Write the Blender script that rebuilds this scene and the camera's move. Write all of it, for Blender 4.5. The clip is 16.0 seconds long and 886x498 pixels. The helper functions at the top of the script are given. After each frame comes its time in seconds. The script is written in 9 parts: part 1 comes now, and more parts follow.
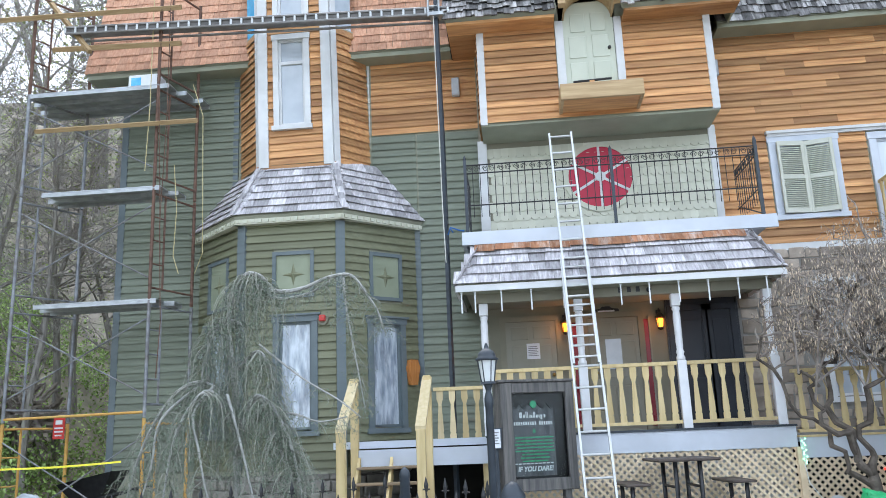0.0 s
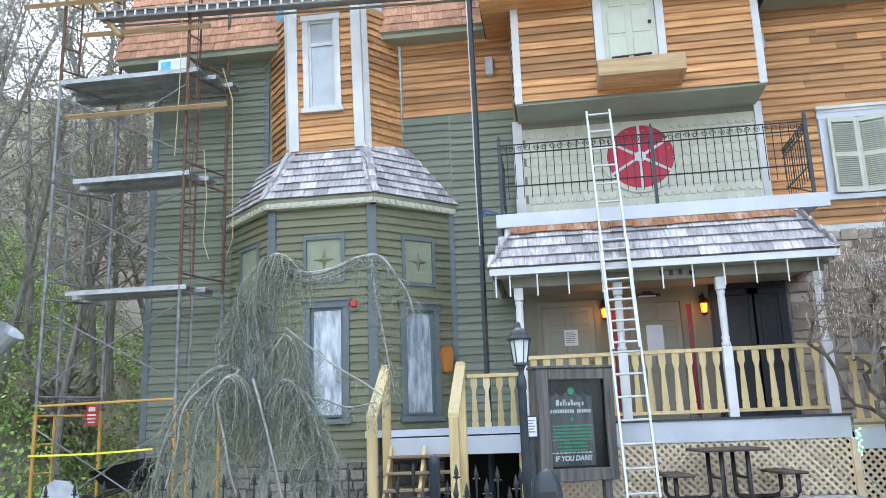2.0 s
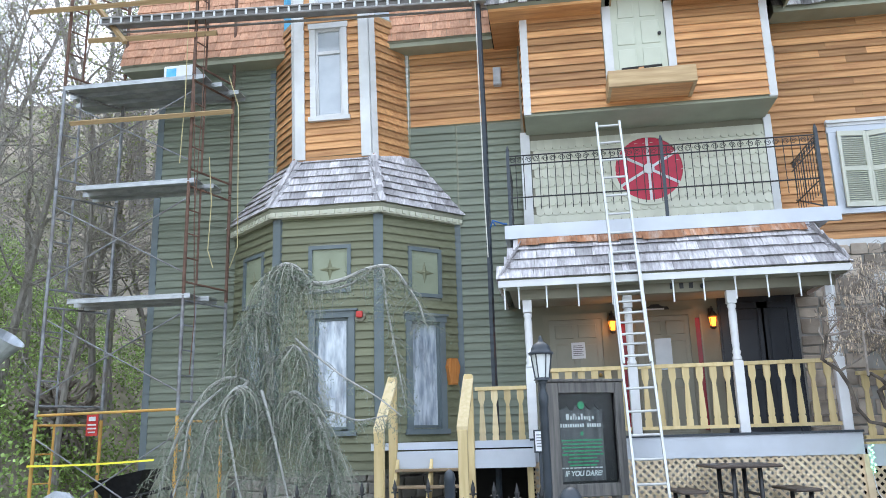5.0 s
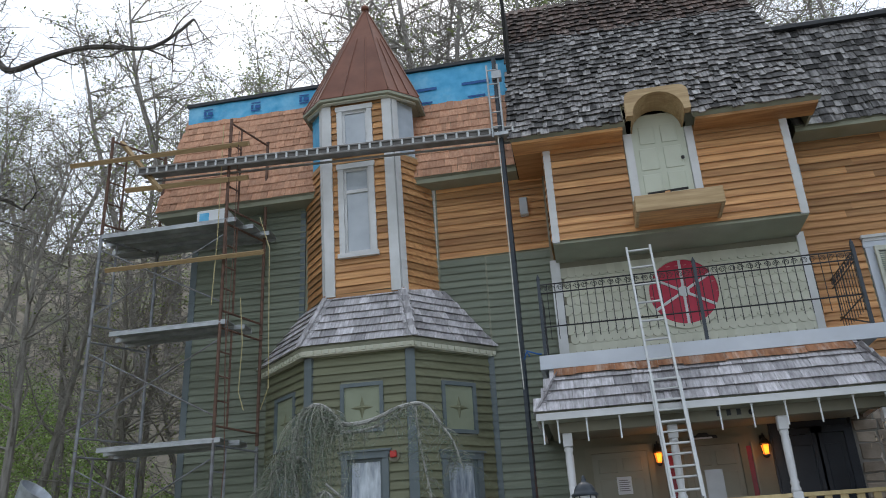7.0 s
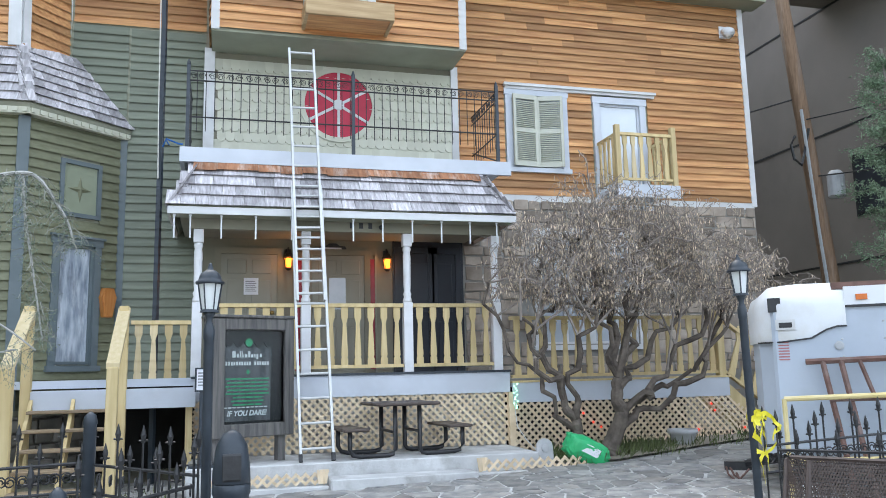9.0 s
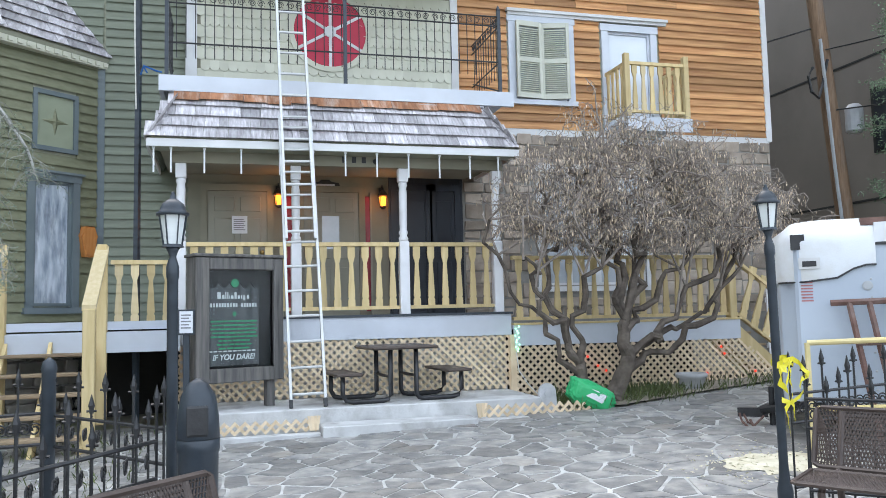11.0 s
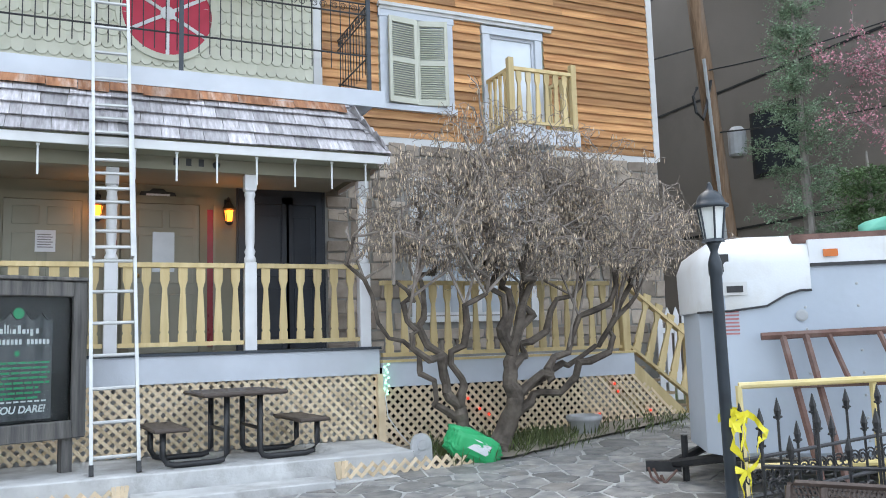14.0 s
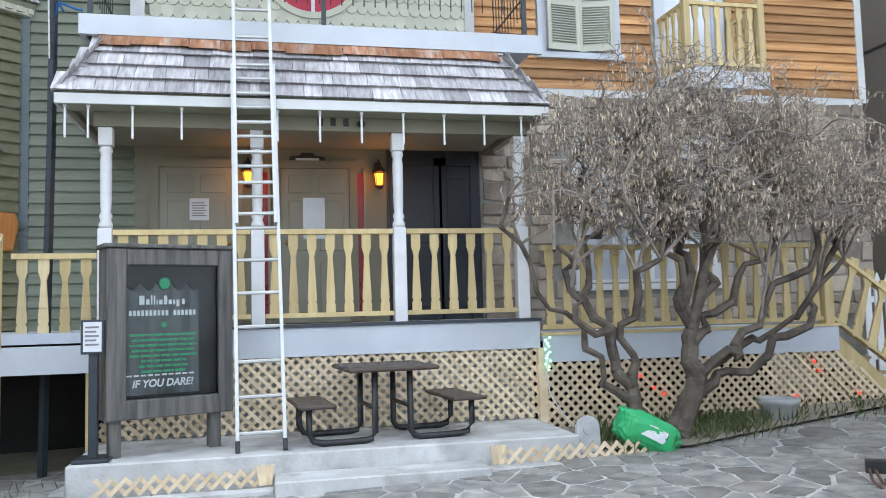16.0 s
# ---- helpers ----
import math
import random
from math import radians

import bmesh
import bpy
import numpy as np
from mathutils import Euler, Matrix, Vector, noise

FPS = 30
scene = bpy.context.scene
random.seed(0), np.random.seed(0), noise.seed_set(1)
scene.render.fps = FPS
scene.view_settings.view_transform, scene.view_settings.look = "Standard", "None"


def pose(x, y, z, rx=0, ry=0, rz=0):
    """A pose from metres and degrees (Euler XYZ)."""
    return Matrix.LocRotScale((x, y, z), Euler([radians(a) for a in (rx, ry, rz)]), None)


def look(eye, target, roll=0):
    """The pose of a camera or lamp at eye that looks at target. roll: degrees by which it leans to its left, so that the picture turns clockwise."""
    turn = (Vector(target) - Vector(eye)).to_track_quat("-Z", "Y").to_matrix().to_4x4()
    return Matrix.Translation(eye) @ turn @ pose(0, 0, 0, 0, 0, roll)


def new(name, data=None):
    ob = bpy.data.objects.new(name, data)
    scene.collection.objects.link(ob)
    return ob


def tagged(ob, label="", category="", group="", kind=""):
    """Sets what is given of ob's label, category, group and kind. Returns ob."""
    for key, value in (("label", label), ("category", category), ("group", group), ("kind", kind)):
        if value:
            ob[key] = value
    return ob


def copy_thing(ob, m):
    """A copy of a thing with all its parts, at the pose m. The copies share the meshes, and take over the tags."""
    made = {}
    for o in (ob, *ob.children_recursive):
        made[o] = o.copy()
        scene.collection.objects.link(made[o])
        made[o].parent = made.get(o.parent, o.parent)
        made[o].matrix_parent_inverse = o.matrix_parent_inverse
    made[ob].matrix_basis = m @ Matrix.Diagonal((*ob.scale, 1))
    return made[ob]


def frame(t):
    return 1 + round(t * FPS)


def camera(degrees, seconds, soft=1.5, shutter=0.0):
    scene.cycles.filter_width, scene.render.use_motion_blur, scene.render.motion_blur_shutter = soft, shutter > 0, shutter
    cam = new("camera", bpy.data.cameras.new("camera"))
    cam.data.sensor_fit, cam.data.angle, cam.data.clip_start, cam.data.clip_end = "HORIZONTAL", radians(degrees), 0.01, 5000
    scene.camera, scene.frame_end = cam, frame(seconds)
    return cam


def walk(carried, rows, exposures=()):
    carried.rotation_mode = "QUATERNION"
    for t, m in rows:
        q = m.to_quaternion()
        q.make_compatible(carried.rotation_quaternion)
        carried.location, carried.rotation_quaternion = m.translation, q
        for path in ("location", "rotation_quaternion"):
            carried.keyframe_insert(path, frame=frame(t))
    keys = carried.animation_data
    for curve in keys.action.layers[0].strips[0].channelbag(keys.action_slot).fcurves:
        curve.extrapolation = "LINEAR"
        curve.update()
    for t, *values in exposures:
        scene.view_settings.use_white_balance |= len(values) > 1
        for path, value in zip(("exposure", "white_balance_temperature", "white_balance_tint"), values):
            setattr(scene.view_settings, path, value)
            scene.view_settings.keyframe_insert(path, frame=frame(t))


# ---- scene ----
cam = camera(57.5, 16.0, 0.75, 0.25)
PATH = [
    (0, (0.518, -13.793, 1.405), (0.343, -11.853, 1.858), -2.3),
    (0.5, (0.434, -13.658, 1.386), (0.259, -11.719, 1.843), -2.2),
    (1, (0.48, -13.505, 1.337), (0.251, -11.57, 1.786), -2.0),
    (1.5, (0.494, -13.416, 1.316), (0.25, -11.483, 1.768), -2.0),
    (2, (0.544, -13.39, 1.345), (0.274, -11.457, 1.784), -2.0),
    (2.5, (0.481, -13.399, 1.324), (0.199, -11.466, 1.753), -2.0),
    (3, (0.52, -13.363, 1.337), (0.228, -11.431, 1.764), -1.9),
    (5.3, (0.336, -13.285, 1.397), (0.081, -11.361, 1.879), -1.5),
    (5.5, (0.343, -13.262, 1.406), (0.05, -11.355, 1.932), -1.9),
    (6, (0.341, -13.158, 1.443), (-0.001, -11.293, 2.079), -2.2),
    (6.5, (0.345, -13.145, 1.456), (0.007, -11.32, 2.199), -2.9),
    (7, (0.351, -13.155, 1.461), (0.042, -11.336, 2.233), -3.2),
    (7.5, (0.358, -13.129, 1.399), (0.297, -11.224, 2.005), -2.3),
    (8, (0.321, -13.093, 1.396), (0.616, -11.157, 1.802), -0.4),
    (8.5, (0.317, -12.943, 1.395), (0.8, -11.027, 1.703), 0.0),
    (9, (0.337, -12.786, 1.386), (0.859, -10.879, 1.686), -1.3),
    (9.5, (0.342, -12.623, 1.398), (0.851, -10.704, 1.642), -1.3),
    (9.7, (0.351, -12.585, 1.38), (0.86, -10.658, 1.544), -1.2),
    (11.8, (0.639, -11.703, 1.405), (1.176, -9.783, 1.562), -1.2),
    (12, (0.652, -11.55, 1.416), (1.268, -9.653, 1.57), -0.6),
    (12.5, (0.795, -11.326, 1.417), (1.533, -9.472, 1.548), -0.4),
    (13, (0.969, -11.093, 1.399), (1.746, -9.257, 1.553), -0.8),
    (13.5, (1.057, -10.853, 1.411), (1.841, -9.019, 1.567), -0.9),
    (14, (1.164, -10.651, 1.444), (1.976, -8.837, 1.668), -1.7),
    (14.5, (1.354, -10.454, 1.449), (1.957, -8.567, 1.723), -2.4),
    (15, (1.461, -10.295, 1.45), (2.013, -8.39, 1.708), -2.1),
    (15.5, (1.489, -10.101, 1.515), (1.995, -8.176, 1.705), -1.5),
    (16, (1.501, -9.87, 1.497), (1.929, -7.922, 1.648), -1.5),
]
EXPOSURES = [(0, 1.22, 6450, 10), (1.5, 1.25, 6450, 10), (3, 1.38, 6500, 10), (5.3, 1.28, 6500, 10), (6, 0.9, 6550, 10), (6.5, 0.36, 6700, 10), (7, 0.08, 6800, 10), (7.4, 0.18, 6700, 10), (8, 1.05, 6550, 10), (8.5, 1.15, 6500, 10), (13, 1.2, 6700, 10), (14.5, 1.18, 6700, 10), (16, 1.2, 6750, 10)]
walk(cam, [(t, look(eye, target, roll)) for t, eye, target, roll in PATH], EXPOSURES)

# ---------------------------------------------------------------- light
world = bpy.data.worlds.new("sky")
scene.world = world
world.use_nodes = True
wn = world.node_tree.nodes
wl = world.node_tree.links
wbg = wn["Background"]
sky = wn.new("ShaderNodeTexSky")
sky.sky_type = "NISHITA"
sky.sun_disc = False
sky.sun_elevation, sky.sun_rotation = radians(58), radians(-12)
sky.air_density, sky.dust_density, sky.ozone_density = 1.0, 4.0, 1.0
veil = wn.new("ShaderNodeMix")
veil.data_type = "RGBA"
veil.inputs[0].default_value = 0.66
veil.inputs[7].default_value = (8.5, 9.7, 11.3, 1)      # an even layer of high cloud
wl.new(sky.outputs[0], veil.inputs[6])
wl.new(veil.outputs[2], wbg.inputs[0])
wbg.inputs[1].default_value = 0.132

sun = new("sun", bpy.data.lights.new("sun", "SUN"))
sun.data.energy, sun.data.angle, sun.data.color = 0.6, radians(35), (1.0, 0.97, 0.94)
sun.matrix_world = look((0, 0, 0), (0.11, -0.53, -0.87))

# ---------------------------------------------------------------- materials


def surf(name, c1, c2, scale=3.0, rough=0.7, metal=0.0, bump=0.25, bscale=60.0, stretch=(1, 1, 1), rnd=0.0,
         island=False, stain=None, stain_amt=0.5, stain_scale=0.7, clear=0.0, spec=0.4):
    """Two tones mixed by noise, fine relief, a slow stain, and a tone of its own for each piece."""
    m = bpy.data.materials.new(name)
    m.use_nodes = True
    n, l = m.node_tree.nodes, m.node_tree.links
    b = n["Principled BSDF"]
    geo = n.new("ShaderNodeNewGeometry")
    oi = n.new("ShaderNodeObjectInfo")
    mp = n.new("ShaderNodeMapping")
    mp.inputs["Scale"].default_value = stretch
    l.new(geo.outputs["Position"], mp.inputs["Vector"])
    off = n.new("ShaderNodeVectorMath")
    off.operation = "MULTIPLY_ADD"
    l.new(oi.outputs["Random"] if not island else geo.outputs["Random Per Island"], off.inputs[0])
    off.inputs[1].default_value = (17, 31, 23)
    l.new(mp.outputs[0], off.inputs[2])
    n1 = n.new("ShaderNodeTexNoise")
    n1.inputs["Scale"].default_value, n1.inputs["Detail"].default_value = scale, 5
    l.new(off.outputs[0], n1.inputs["Vector"])
    ramp = n.new("ShaderNodeMapRange")
    ramp.inputs[1].default_value, ramp.inputs[2].default_value = 0.3, 0.7
    l.new(n1.outputs[0], ramp.inputs[0])
    mix = n.new("ShaderNodeMix")
    mix.data_type = "RGBA"
    mix.inputs[6].default_value, mix.inputs[7].default_value = (*c1, 1), (*c2, 1)
    l.new(ramp.outputs[0], mix.inputs[0])
    col = mix.outputs[2]
    if stain:
        n2 = n.new("ShaderNodeTexNoise")
        n2.inputs["Scale"].default_value, n2.inputs["Detail"].default_value = stain_scale, 6
        n2.inputs["Roughness"].default_value = 0.65
        l.new(off.outputs[0], n2.inputs["Vector"])
        r2 = n.new("ShaderNodeMapRange")
        r2.inputs[1].default_value, r2.inputs[2].default_value, r2.inputs[4].default_value = 0.48, 0.72, stain_amt
        l.new(n2.outputs[0], r2.inputs[0])
        mx = n.new("ShaderNodeMix")
        mx.data_type = "RGBA"
        mx.inputs[7].default_value = (*stain, 1)
        l.new(r2.outputs[0], mx.inputs[0])
        l.new(col, mx.inputs[6])
        col = mx.outputs[2]
    if rnd:
        hv = n.new("ShaderNodeHueSaturation")
        mr = n.new("ShaderNodeMapRange")
        mr.inputs[3].default_value, mr.inputs[4].default_value = 1 - rnd, 1 + rnd
        l.new(geo.outputs["Random Per Island"] if island else oi.outputs["Random"], mr.inputs[0])
        l.new(mr.outputs[0], hv.inputs["Value"])
        l.new(col, hv.inputs["Color"])
        col = hv.outputs[0]
    l.new(col, b.inputs["Base Color"])
    b.inputs["Metallic"].default_value = metal
    b.inputs["Specular IOR Level"].default_value = spec
    rr = n.new("ShaderNodeMapRange")
    rr.inputs[3].default_value, rr.inputs[4].default_value = max(0.03, rough - 0.12), min(1, rough + 0.12)
    l.new(n1.outputs[0], rr.inputs[0])
    l.new(rr.outputs[0], b.inputs["Roughness"])
    if bump:
        n3 = n.new("ShaderNodeTexNoise")
        n3.inputs["Scale"].default_value, n3.inputs["Detail"].default_value = bscale, 3
        l.new(off.outputs[0], n3.inputs["Vector"])
        bp = n.new("ShaderNodeBump")
        bp.inputs["Strength"].default_value, bp.inputs["Distance"].default_value = bump, 0.01
        l.new(n3.outputs[0], bp.inputs["Height"])
        l.new(bp.outputs[0], b.inputs["Normal"])
    if clear:
        b.inputs["Coat Weight"].default_value = clear
    return m


def glow(name, colour, power):
    m = bpy.data.materials.new(name)
    m.use_nodes = True
    b = m.node_tree.nodes["Principled BSDF"]
    b.inputs["Base Color"].default_value = (*colour, 1)
    b.inputs["Emission Color"].default_value = (*colour, 1)
    b.inputs["Emission Strength"].default_value = power
    return m


def glass(name, tint=(0.9, 0.95, 0.95), rough=0.03, ior=1.45):
    m = bpy.data.materials.new(name)
    m.use_nodes = True
    b = m.node_tree.nodes["Principled BSDF"]
    b.inputs["Base Color"].default_value = (*tint, 1)
    b.inputs["Roughness"].default_value = rough
    b.inputs["Transmission Weight"].default_value = 1.0
    b.inputs["IOR"].default_value = ior
    return m


GRAIN_X = (0.6, 6, 9)
GRAIN_Z = (7, 7, 0.7)
green_board = surf("green_clapboard_paint", (0.150, 0.156, 0.094), (0.195, 0.202, 0.128), 2.2, 0.6, bump=0.15, stretch=GRAIN_X, rnd=0.1, stain=(0.10, 0.10, 0.05), stain_amt=0.4)
slate_trim = surf("slate_blue_trim_paint", (0.105, 0.135, 0.145), (0.14, 0.17, 0.18), 3, 0.6, bump=0.15, stain=(0.2, 0.22, 0.22), stain_amt=0.3)
cedar = surf("new_cedar_siding", (0.42, 0.20, 0.08), (0.62, 0.345, 0.15), 2.6, 0.6, bump=0.25, stretch=GRAIN_X, rnd=0.34, stain=(0.28, 0.115, 0.045), stain_amt=0.8, stain_scale=1.1)
white_trim = surf("white_painted_trim", (0.56, 0.57, 0.57), (0.70, 0.71, 0.72), 2, 0.6, bump=0.12, stain=(0.42, 0.42, 0.40), stain_amt=0.55)
grey_fascia = surf("pale_grey_fascia_paint", (0.51, 0.55, 0.61), (0.60, 0.64, 0.70), 2, 0.6, bump=0.1, stain=(0.46, 0.48, 0.50), stain_amt=0.5)
beige = surf("beige_wall_paint", (0.205, 0.195, 0.145), (0.265, 0.25, 0.19), 1.5, 0.7, bump=0.15, stain=(0.16, 0.15, 0.11), stain_amt=0.4)
cream = surf("cream_scallop_paint", (0.52, 0.52, 0.42), (0.6, 0.6, 0.5), 3, 0.7, bump=0.15, rnd=0.05, stain=(0.44, 0.44, 0.36), stain_amt=0.3)
grey_shingle = surf("weathered_grey_shingle", (0.35, 0.335, 0.35), (0.62, 0.605, 0.63), 3.0, 0.8, bump=0.5, stretch=(11, 2, 1.2), rnd=0.36, stain=(0.17, 0.15, 0.15), stain_amt=0.55, stain_scale=1.6)
raw_shingle = surf("red_brown_shingle_edge", (0.20, 0.085, 0.04), (0.44, 0.21, 0.11), 2.5, 0.8, rnd=0.2, bump=0.4, stretch=(8, 2, 1), stain=(0.62, 0.52, 0.45), stain_amt=0.7, stain_scale=1.5)
cedar_shingle = surf("new_cedar_shingle", (0.46, 0.22, 0.13), (0.60, 0.35, 0.23), 4, 0.75, bump=0.3, rnd=0.2, stretch=GRAIN_Z)
cedar_shingle_far = surf("new_cedar_shingle_rows", (0.46, 0.22, 0.13), (0.60, 0.35, 0.23), 4, 0.75, bump=0.3, rnd=0.2, stretch=GRAIN_Z, island=True)
dark_shingle = surf("old_dark_shingle_rows", (0.042, 0.039, 0.038), (0.25, 0.24, 0.237), 2.5, 0.85, bump=0.6, stretch=(8, 2, 1), rnd=0.8, island=True, stain=(0.40, 0.39, 0.385), stain_amt=0.95, stain_scale=1.2)
pine = surf("yellow_treated_pine", (0.56, 0.43, 0.21), (0.70, 0.57, 0.32), 3, 0.65, bump=0.2, stretch=GRAIN_Z, rnd=0.15, stain=(0.36, 0.23, 0.08), stain_amt=0.5, stain_scale=1.5)
pale_pine = surf("pale_raw_pine", (0.62, 0.50, 0.28), (0.72, 0.60, 0.38), 3, 0.65, bump=0.2, stretch=GRAIN_Z, rnd=0.12)
lattice_wood = surf("tan_lattice_wood", (0.60, 0.47, 0.31), (0.76, 0.63, 0.45), 5, 0.7, bump=0.2, rnd=0.15)
black_iron = surf("black_painted_iron", (0.012, 0.013, 0.015), (0.03, 0.031, 0.034), 14, 0.45, metal=0.0, bump=0.15, spec=0.5)
slate_iron = surf("slate_blue_painted_steel", (0.018, 0.026, 0.036), (0.032, 0.044, 0.058), 9, 0.42, bump=0.1, spec=0.5)
concrete = surf("worn_grey_concrete", (0.43, 0.435, 0.435), (0.61, 0.615, 0.61), 3, 0.85, bump=0.5, bscale=35, stain=(0.2, 0.185, 0.165), stain_amt=0.75, stain_scale=1.8)
# near-black base colour that carries the shade of unlit spaces
shade_black = surf("near_black_for_shade", (0.01, 0.01, 0.01), (0.02, 0.02, 0.018), 3, 0.9)
soffit = surf("grey_green_soffit_paint", (0.26, 0.27, 0.20), (0.33, 0.34, 0.26), 2, 0.7, bump=0.1, stain=(0.2, 0.2, 0.15), stain_amt=0.4)

# ---------------------------------------------------------------- mesh helpers


def box(bm, x0, x1, y0, y1, z0, z1, m=None):
    co = [(x, y, z) for x in (x0, x1) for y in (y0, y1) for z in (z0, z1)]
    v = [bm.verts.new(m @ Vector(c) if m else c) for c in co]
    for f in ((0, 1, 3, 2), (4, 6, 7, 5), (0, 4, 5, 1), (2, 3, 7, 6), (0, 2, 6, 4), (1, 5, 7, 3)):
        bm.faces.new([v[i] for i in f])
    return v


def prism(bm, poly, depth, m=None):
    """A flat outline in x, z pushed back along y."""
    a = [bm.verts.new(m @ Vector((x, 0, z)) if m else (x, 0, z)) for x, z in poly]
    b = [bm.verts.new(m @ Vector((x, depth, z)) if m else (x, depth, z)) for x, z in poly]
    bm.faces.new(a)
    bm.faces.new(b[::-1])
    k = len(poly)
    for i in range(k):
        bm.faces.new((a[i], b[i], b[(i + 1) % k], a[(i + 1) % k]))


def tube(bm, pts, radii, sides=8, cap=True):
    """A round bar through points, its radius given at each."""
    pts = [Vector(p) for p in pts]
    if not hasattr(radii, "__len__"):
        radii = [radii] * len(pts)
    rings = []
    ref = Vector((0.31, 0.17, 0.94))
    for i, p in enumerate(pts):
        d = (pts[min(i + 1, len(pts) - 1)] - pts[max(i - 1, 0)]).normalized()
        if abs(d.dot(ref)) > 0.97:
            ref = Vector((0.94, 0.2, 0.1))
        u = d.cross(ref).normalized()
        w = d.cross(u)
        rings.append([bm.verts.new(p + radii[i] * (math.cos(a) * u + math.sin(a) * w)) for a in (2 * math.pi * k / sides for k in range(sides))])
    for a, b in zip(rings, rings[1:]):
        for k in range(sides):
            bm.faces.new((a[k], a[(k + 1) % sides], b[(k + 1) % sides], b[k]))
    if cap and sides > 2:
        bm.faces.new(rings[0][::-1])
        bm.faces.new(rings[-1])


def lathe(bm, prof, sides=16, at=(0, 0, 0)):
    """Radius and height pairs turned about a standing axis."""
    rings = [[bm.verts.new((at[0] + r * math.cos(2 * math.pi * k / sides), at[1] + r * math.sin(2 * math.pi * k / sides), at[2] + z)) for k in range(sides)] for r, z in prof]
    for a, b in zip(rings, rings[1:]):
        for k in range(sides):
            bm.faces.new((a[k], a[(k + 1) % sides], b[(k + 1) % sides], b[k]))
    bm.faces.new(rings[0][::-1])
    bm.faces.new(rings[-1])


def mesh_of(name, bm, material, smooth=False, normals=True):
    me = bpy.data.meshes.new(name)
    if normals:
        bmesh.ops.recalc_face_normals(bm, faces=bm.faces)
    bm.to_mesh(me)
    bm.free()
    me.materials.append(material)
    if smooth:
        me.polygons.foreach_set("use_smooth", [True] * len(me.polygons))
    return me


def part(name, bm, material, parent=None, label="", smooth=False, bevel=0.0):
    if bevel:
        bmesh.ops.remove_doubles(bm, verts=bm.verts, dist=1e-5)
        bmesh.ops.recalc_face_normals(bm, faces=bm.faces)
        bmesh.ops.bevel(bm, geom=list(bm.edges), offset=bevel, segments=1, affect="EDGES", clamp_overlap=True)
    ob = new(name, mesh_of(name, bm, material, smooth))
    if parent:
        ob.parent = parent
    if label:
        ob["label"] = label
    return ob


def piece(name, me, parent, m):
    ob = new(name, me)
    ob.parent = parent
    ob.matrix_basis = m
    return ob


def thing(name, label, category, group="", kind="", at=None):
    ob = new(name)
    ob.empty_display_size = 0.1
    if at is not None:
        ob.matrix_basis = at
    return tagged(ob, label, category, group, kind)


def boxes(*rows):
    bm = bmesh.new()
    for r in rows:
        box(bm, *r)
    return bm


def frame_of(p, d):
    """Axes at p: x along d, y into the wall, z up."""
    d = Vector(d).normalized()
    up = Vector((0, 0, 1))
    inn = up.cross(d)
    m = Matrix((d, inn, up)).transposed().to_4x4()
    m.translation = p
    return m


def wedge_mesh(name, exposure, material, thick=0.036, thin=0.006):
    """A clapboard one metre long: thick undercut lower edge, thin upper one."""
    bm = bmesh.new()
    prof = [(-thick, 0.0), (-0.003, 0.05), (0.0, exposure + 0.012), (-thin, exposure + 0.012)]
    a = [bm.verts.new((0, y, z)) for y, z in prof]
    b = [bm.verts.new((1, y, z)) for y, z in prof]
    bm.faces.new(a), bm.faces.new(b[::-1])
    for i in range(4):
        bm.faces.new((a[i], b[i], b[(i + 1) % 4], a[(i + 1) % 4]))
    return mesh_of(name, bm, material)


BOARD = 0.1315
sage_board = surf("greyed_green_clapboard_paint", (0.158, 0.181, 0.135), (0.205, 0.228, 0.175), 2.2, 0.6, bump=0.15, stretch=GRAIN_X, rnd=0.1, stain=(0.12, 0.135, 0.09), stain_amt=0.4)
green_me = wedge_mesh("clapboard_green", BOARD, green_board)
sage_me = wedge_mesh("clapboard_sage", BOARD, sage_board)
cedar_me = wedge_mesh("clapboard_cedar", BOARD, cedar)


def clapboards(parent, me, m, width, z0, z1, holes=(), lengths=None, seed=1, cut=None):
    """Courses of boards on the wall whose axes are m; holes are (u0, u1, z0, z1)."""
    rng = random.Random(seed)
    z = z0
    while z < z1 - 0.03:
        h = min(BOARD, z1 - z)
        spans = [(0.0, width)] if cut is None else [cut(z + h / 2)]
        for u0, u1, a, b in holes:
            if min(z + h, b) - max(z, a) > 0.5 * h:
                spans = [s for p, q in spans for s in ((p, min(q, u0)), (max(p, u1), q)) if s[1] - s[0] > 0.03]
        for p, q in spans:
            ends = [p]
            if lengths:
                while q - ends[-1] > lengths[1] * 1.1:
                    ends.append(ends[-1] + rng.uniform(*lengths))
            ends.append(q)
            for e0, e1 in zip(ends, ends[1:]):
                piece("clapboard", me, parent, m @ Matrix.Translation((e0 + 0.0015, -0.001, z)) @ pose(0, 0, 0, 0, rng.uniform(-0.12, 0.12), 0) @ Matrix.Diagonal((e1 - e0 - 0.003, 1, h / BOARD, 1)))
        z += BOARD


